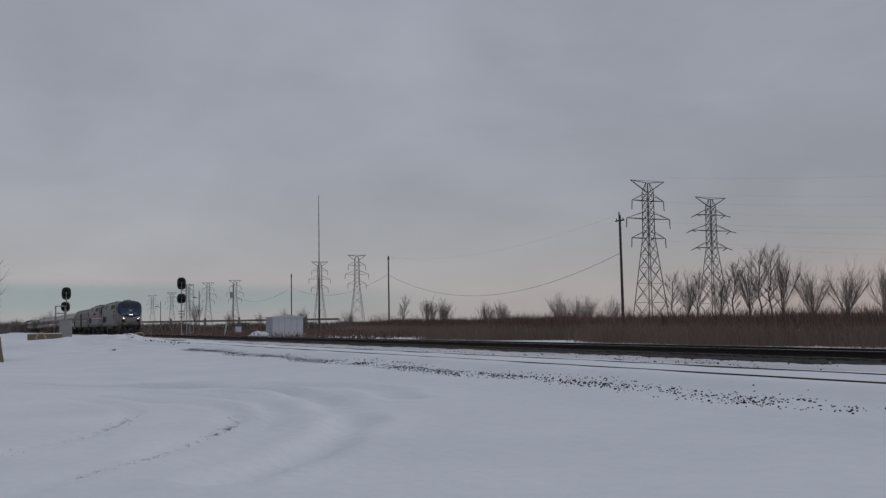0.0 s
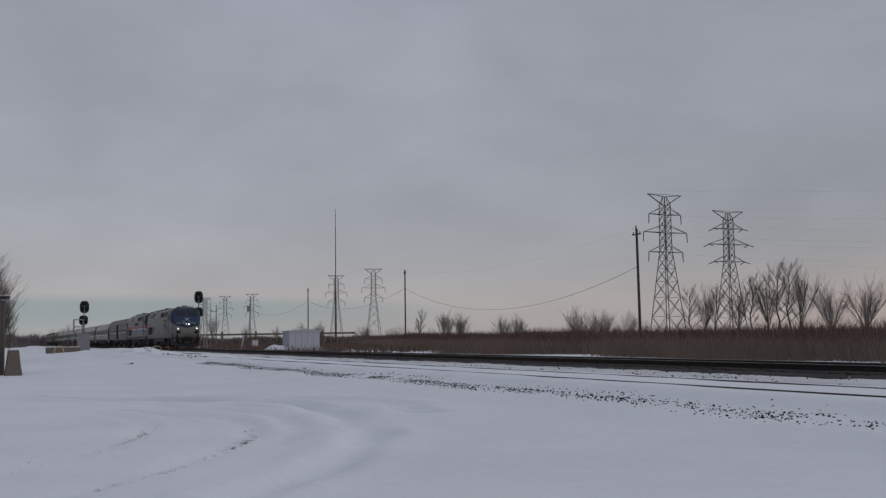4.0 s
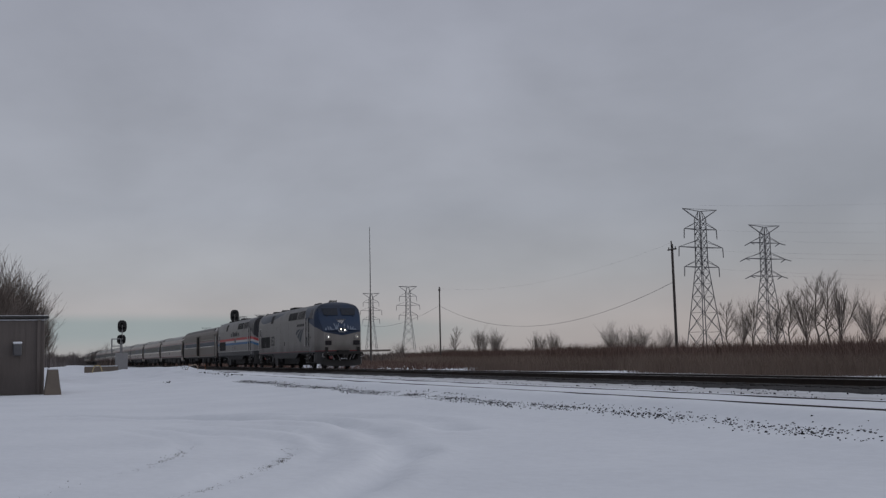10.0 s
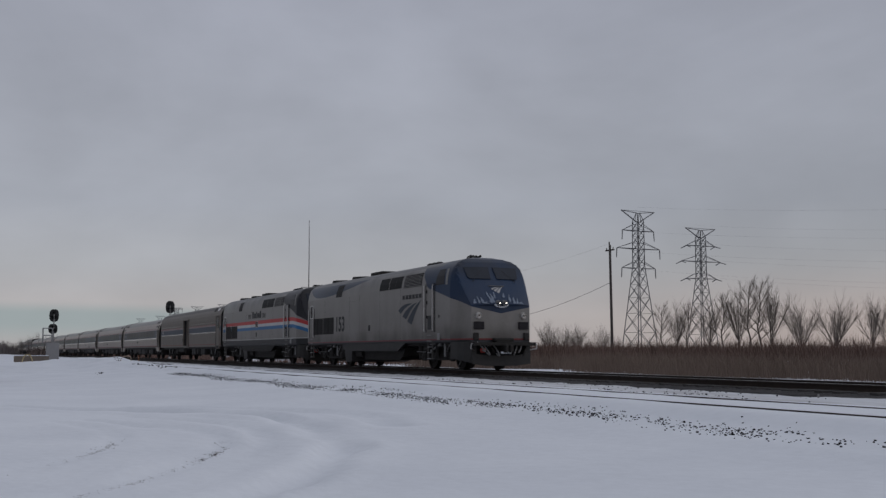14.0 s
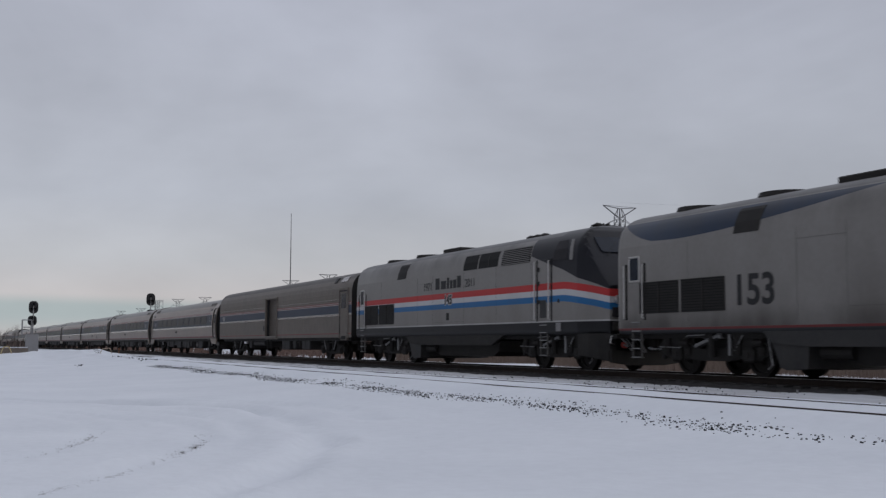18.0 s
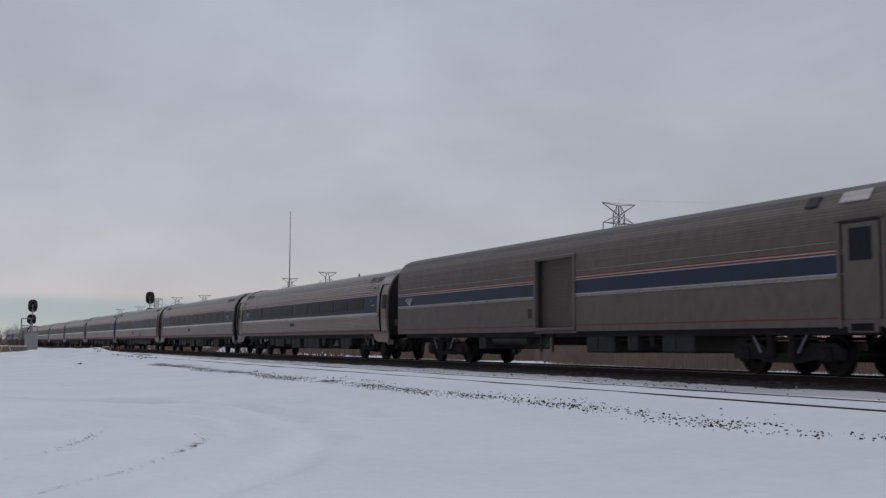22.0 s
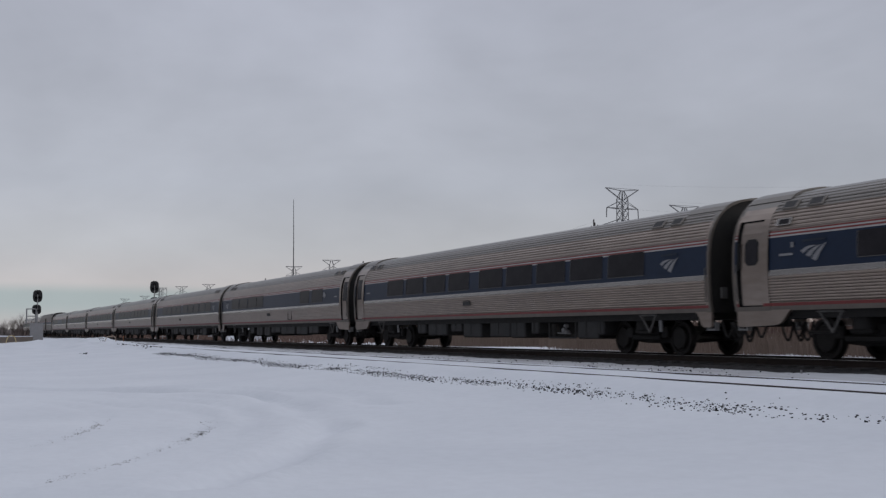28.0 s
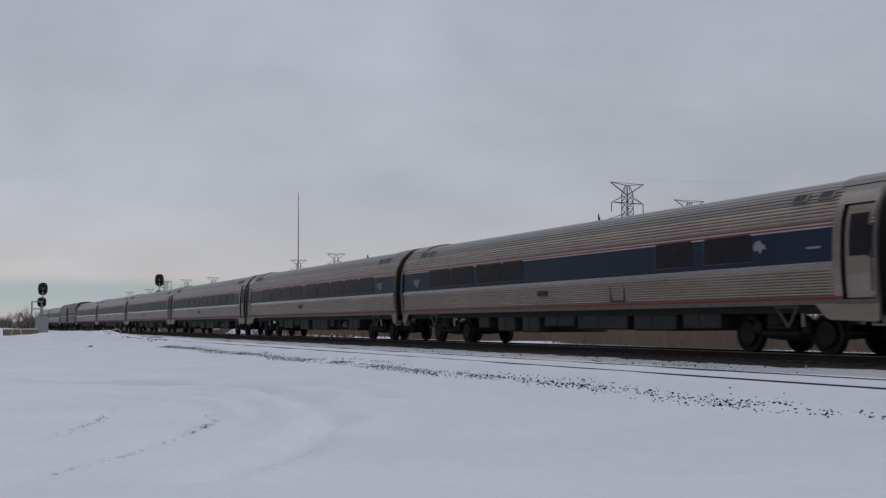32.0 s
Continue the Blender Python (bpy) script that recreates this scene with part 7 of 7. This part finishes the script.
def blades(name, m, count, where, hmin, hmax, width, label, category, seed, lean=0.14):
    """Thin upright blades scattered over a stretch of ground, as one sheet of stuff."""
    rng = np.random.RandomState(seed)
    P = where(rng, count)
    n = len(P)
    h = hmin + (hmax - hmin) * rng.rand(n) * P[:, 3]
    a = rng.rand(n) * math.pi
    w = width * (0.6 + 0.8 * rng.rand(n))
    dx, dy = np.cos(a) * w / 2, np.sin(a) * w / 2
    lx, ly = rng.randn(n) * lean, rng.randn(n) * lean
    base = P[:, :3]
    v = np.zeros((n, 5, 3))
    v[:, 0] = base + np.stack([-dx, -dy, 0 * h], 1)
    v[:, 1] = base + np.stack([dx, dy, 0 * h], 1)
    mid = base + np.stack([lx * h * 0.3, ly * h * 0.3, h * 0.6], 1)
    v[:, 2] = mid + np.stack([dx * 0.8, dy * 0.8, 0 * h], 1)
    v[:, 3] = mid - np.stack([dx * 0.8, dy * 0.8, 0 * h], 1)
    v[:, 4] = base + np.stack([lx * h, ly * h, h], 1)
    idx = np.arange(n)[:, None] * 5
    quads = (idx + np.array([[0, 1, 2, 3]])).tolist()
    tris = (idx + np.array([[3, 2, 4]])).tolist()
    ob = mesh_np(name, v.reshape(-1, 3).tolist(), quads + tris, m)
    return tagged(ob, label, category, kind="stuff")


def reed_edge(x):
    # the reeds stand back from the line in two clearings
    gap = 1.6 * np.exp(-((x + 60) / 4) ** 2) + 5.0 * np.exp(-((x + 90) / 8.0) ** 2)
    return 32.3 + 0.8 * np.sin(x * 0.19) + 0.6 * np.sin(x * 0.51 + 1) + gap + np.where(x < -80, (-80 - x) * 0.26, 0)


def reeds_front(rng, n):
    x = -190 + 260 * rng.rand(n)
    y = reed_edge(x) + 7 * rng.rand(n) ** 1.3 + 0.7 * rng.randn(n)
    keep = rng.rand(n) < np.clip((x + 190) / 60, 0.05, 1)
    return np.stack([x, y, np.full(n, -0.5), 0.6 + 0.4 * rng.rand(n)], 1)[keep]


def reeds_back(rng, n):
    x = -330 + 420 * rng.rand(n)
    y = reed_edge(x) + 5 + 110 * rng.rand(n) ** 1.6
    keep = rng.rand(n) < np.clip((x + 330) / 120, 0.05, 1)
    return np.stack([x, y, np.full(n, -0.5), 0.7 + 0.3 * rng.rand(n)], 1)[keep]


blades("reed_bed", M["reed_pale"], 165000, reeds_front, 0.4, 1.45, 0.017, "dense dry brown reeds along the far side of the line", "reeds", 4, 0.32)
blades("reed_bed", M["reed"], 115000, reeds_back, 1.6, 2.3, 0.036, "dry brown reeds filling the flat land behind the line", "reeds", 5, 0.24)


def rough_ground(rng, n):
    x = -300 + 215 * rng.rand(n)
    y = 22.8 + 42 * rng.rand(n)
    p = np.sin(x * 0.11 + 1) * np.sin(y * 0.55) + 0.5 * np.sin(x * 0.31 + y * 0.9)
    keep = (p > -0.55) & ((np.abs(x + 104.5) > 2.6) | (np.abs(y - 27) > 3.4))
    return np.stack([x, y, np.full(n, -0.5), 0.5 + 0.5 * rng.rand(n)], 1)[keep]


blades("dry_grass", M["reed"], 40000, rough_ground, 0.25, 0.95, 0.06, "low dead grass and brush standing in snow behind the line", "grass", 15, 0.4)


def ring(th0, th1, d0, d1):
    def f(rng, n):
        th = np.radians(th0 + (th1 - th0) * rng.rand(n))
        d = d0 + (d1 - d0) * rng.rand(n)
        return np.stack([-d * np.cos(th), d * np.sin(th), np.full(n, -0.5), 0.5 + 0.5 * np.sin(th * 90) * np.sin(th * 37 + 1) * 0.6 + 0.3 * rng.rand(n)], 1)
    return f


blades("far_brush", M["brush"], 34000, ring(3, 30, 230, 560), 0.8, 3.2, 0.28, "dark leafless brush in the distance", "brush", 6, 0.35)
def clumped(th0, th1, d0, d1):
    """Like ring, in rounded clumps of uneven height."""
    def f(rng, n):
        c = rng.randint(0, 60, n)
        r2 = np.random.RandomState(91)
        th_c, d_c, h_c = th0 + (th1 - th0) * r2.rand(60), d0 + (d1 - d0) * r2.rand(60), 0.45 + 0.55 * r2.rand(60)
        o = rng.randn(n) * 0.28
        th = np.radians(th_c[c] + o)
        d = d_c[c] + 3 * rng.randn(n)
        return np.stack([-d * np.cos(th), d * np.sin(th), np.full(n, -0.5), h_c[c] * np.exp(-(o / 0.42) ** 2)], 1)
    return f


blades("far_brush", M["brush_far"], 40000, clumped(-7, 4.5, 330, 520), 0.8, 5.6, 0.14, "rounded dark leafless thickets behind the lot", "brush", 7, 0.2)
# woods added out of view, to darken reflections in the train's sides
blades("far_woods", M["brush"], 30000, ring(-174, -2.4, 150, 300), 4.0, 13.0, 0.6, "unseen added woods that close the lot and darken train reflections", "woods", 18, 0.3)
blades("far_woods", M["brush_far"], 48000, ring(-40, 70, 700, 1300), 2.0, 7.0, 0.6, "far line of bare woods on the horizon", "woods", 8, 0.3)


# ---- stones that stick out of the snow ----
def stones(name, n, where, smin, smax, label, seed, m="stone"):
    rng = random.Random(seed)
    verts, faces = [], []
    for _ in range(n):
        x, y = where(rng)
        s = rng.uniform(smin, smax) * (1 if rng.random() < 0.9 else 1.5)
        z = ground_z(x, y)
        o = len(verts)
        k, ex, lean = rng.uniform(0, 6), rng.uniform(0.9, 1.7), rng.uniform(-0.2, 0.8) * s
        for i in range(5):
            a = k + i * 1.2566
            r = s * rng.uniform(0.6, 1.1)
            verts.append((x + r * ex * math.cos(a), y + r * math.sin(a), z - 0.03))
        for i in range(5):
            a = k + i * 1.2566 + 0.4
            r = s * rng.uniform(0.4, 0.85)
            verts.append((x + r * ex * math.cos(a) + lean, y + r * math.sin(a), z + s * rng.uniform(0.35, 0.9)))
        for i in range(5):
            j = (i + 1) % 5
            faces.append((o + i, o + j, o + 5 + j, o + 5 + i))
        faces.append(tuple(o + 5 + i for i in range(5)))
    ob = mesh_np(name, verts, faces, M[m])
    return tagged(ob, label, "stones", kind="stuff")


def rubble_place(rng):
    while True:
        x = -5 - 44 * rng.random() ** 0.78
        y = 8.62 + 0.46 * (rng.random() + rng.random() - 1) + 0.10 * math.sin(x * 0.7)
        near = max(0.0, min(1.0, (x + 26) / 14))
        clump = noise.noise((x * 0.9, y * 1.2, 5)) + 0.6 * noise.noise((x * 2.6, y * 3.0, 6))
        if clump + 0.66 - 0.08 * near > rng.random() * 0.9:
            return x, y


stones("ballast_stones", 5000, rubble_place, 0.006, 0.019, "dark ballast stones poking through the snow along the siding", 12)
NEAR_HEAPS = ((-7.2, 8.55), (-8.3, 8.7), (-9.0, 8.6), (-9.7, 8.8), (-10.2, 8.75), (-10.9, 8.9), (-12.6, 8.8), (-13.3, 8.7), (-14.1, 8.75), (-15.3, 8.6))
stones("ballast_stones", 80, lambda r: (lambda c: (c[0] + r.gauss(0, 0.32), c[1] + r.gauss(0, 0.11)))(r.choice(NEAR_HEAPS)), 0.010, 0.022, "larger dark ballast stones in loose heaps on the snow", 18)


def between_tracks(rng):
    """Stones in broken lines along the strip between the siding and the main line."""
    while True:
        x = -5 - 75 * rng.random()
        y = rng.choice((12.1, 12.1, 12.3, 14.6, 15.7)) + rng.gauss(0, 0.16)
        if noise.noise((x * 0.22, y * 2.0, 41)) + 0.6 * noise.noise((x * 1.1, y * 3.0, 42)) > -0.05 + 0.5 * rng.random():
            return x, y


stones("ballast_stones", 1300, between_tracks, 0.010, 0.026, "dark ballast stones in the thin snow between the tracks", 13)

LUMP_SPOTS = ((-92, 11.2), (-81, 10.3), (-83, 11.6), (-66, 9.5), (-62.5, 9.6), (-58, 6.4), (-56, 9.5))
stones("dark_lumps", 120, lambda r: (lambda c: (c[0] + r.gauss(0, 1.3), c[1] + r.gauss(0, 0.10)))(r.choice(LUMP_SPOTS)), 0.02, 0.06, "small dark lumps scattered in trampled snow", 16)


# stretches of the wheel tracks where dirt was thrown up: course, from x to x, share
DIRT = ((0, -13.6, -11.5, 7), (0, -11.5, -9.6, 5), (0, -15.4, -13.6, 4), (1, -16.2, -14.2, 4), (1, -14.2, -12.4, 3), (1, -12.0, -10.6, 1))


def rut_dirt(rng):
    course, a, b, _ = rng.choice([d for d in DIRT for k in range(d[3])])
    lane = LANES[course]
    while True:
        i = rng.randrange(len(lane) - 1)
        k = rng.random()
        x, y = lane[i] * (1 - k) + lane[i + 1] * k
        if a < x < b and noise.noise((x * 1.6, y * 1.6, 8)) + 0.5 * noise.noise((x * 6, y * 6, 9)) > rng.uniform(-0.9, 0.3):
            return x + rng.gauss(0, 0.05), y + rng.gauss(0, 0.045)


stones("rut_crumbs", 2000, rut_dirt, 0.0025, 0.0062, "crumbs of dirt and ice along the wheel tracks", 14, "crumb")


# ---- what moves ----
def motions():
    for car, x0 in MOVERS:
        walk(car, [(t, pose(x0 + SPEED * t, TRACK_Y, 0)) for t in range(0, 33, 2)])
    steps = [k / 15 for k in range(481)]
    for ob, x, r in SETS:
        rate = math.degrees(SPEED / r)
        walk(ob, [(t, pose(x, 0, r, 0, rate * t, 0)) for t in steps])


motions()
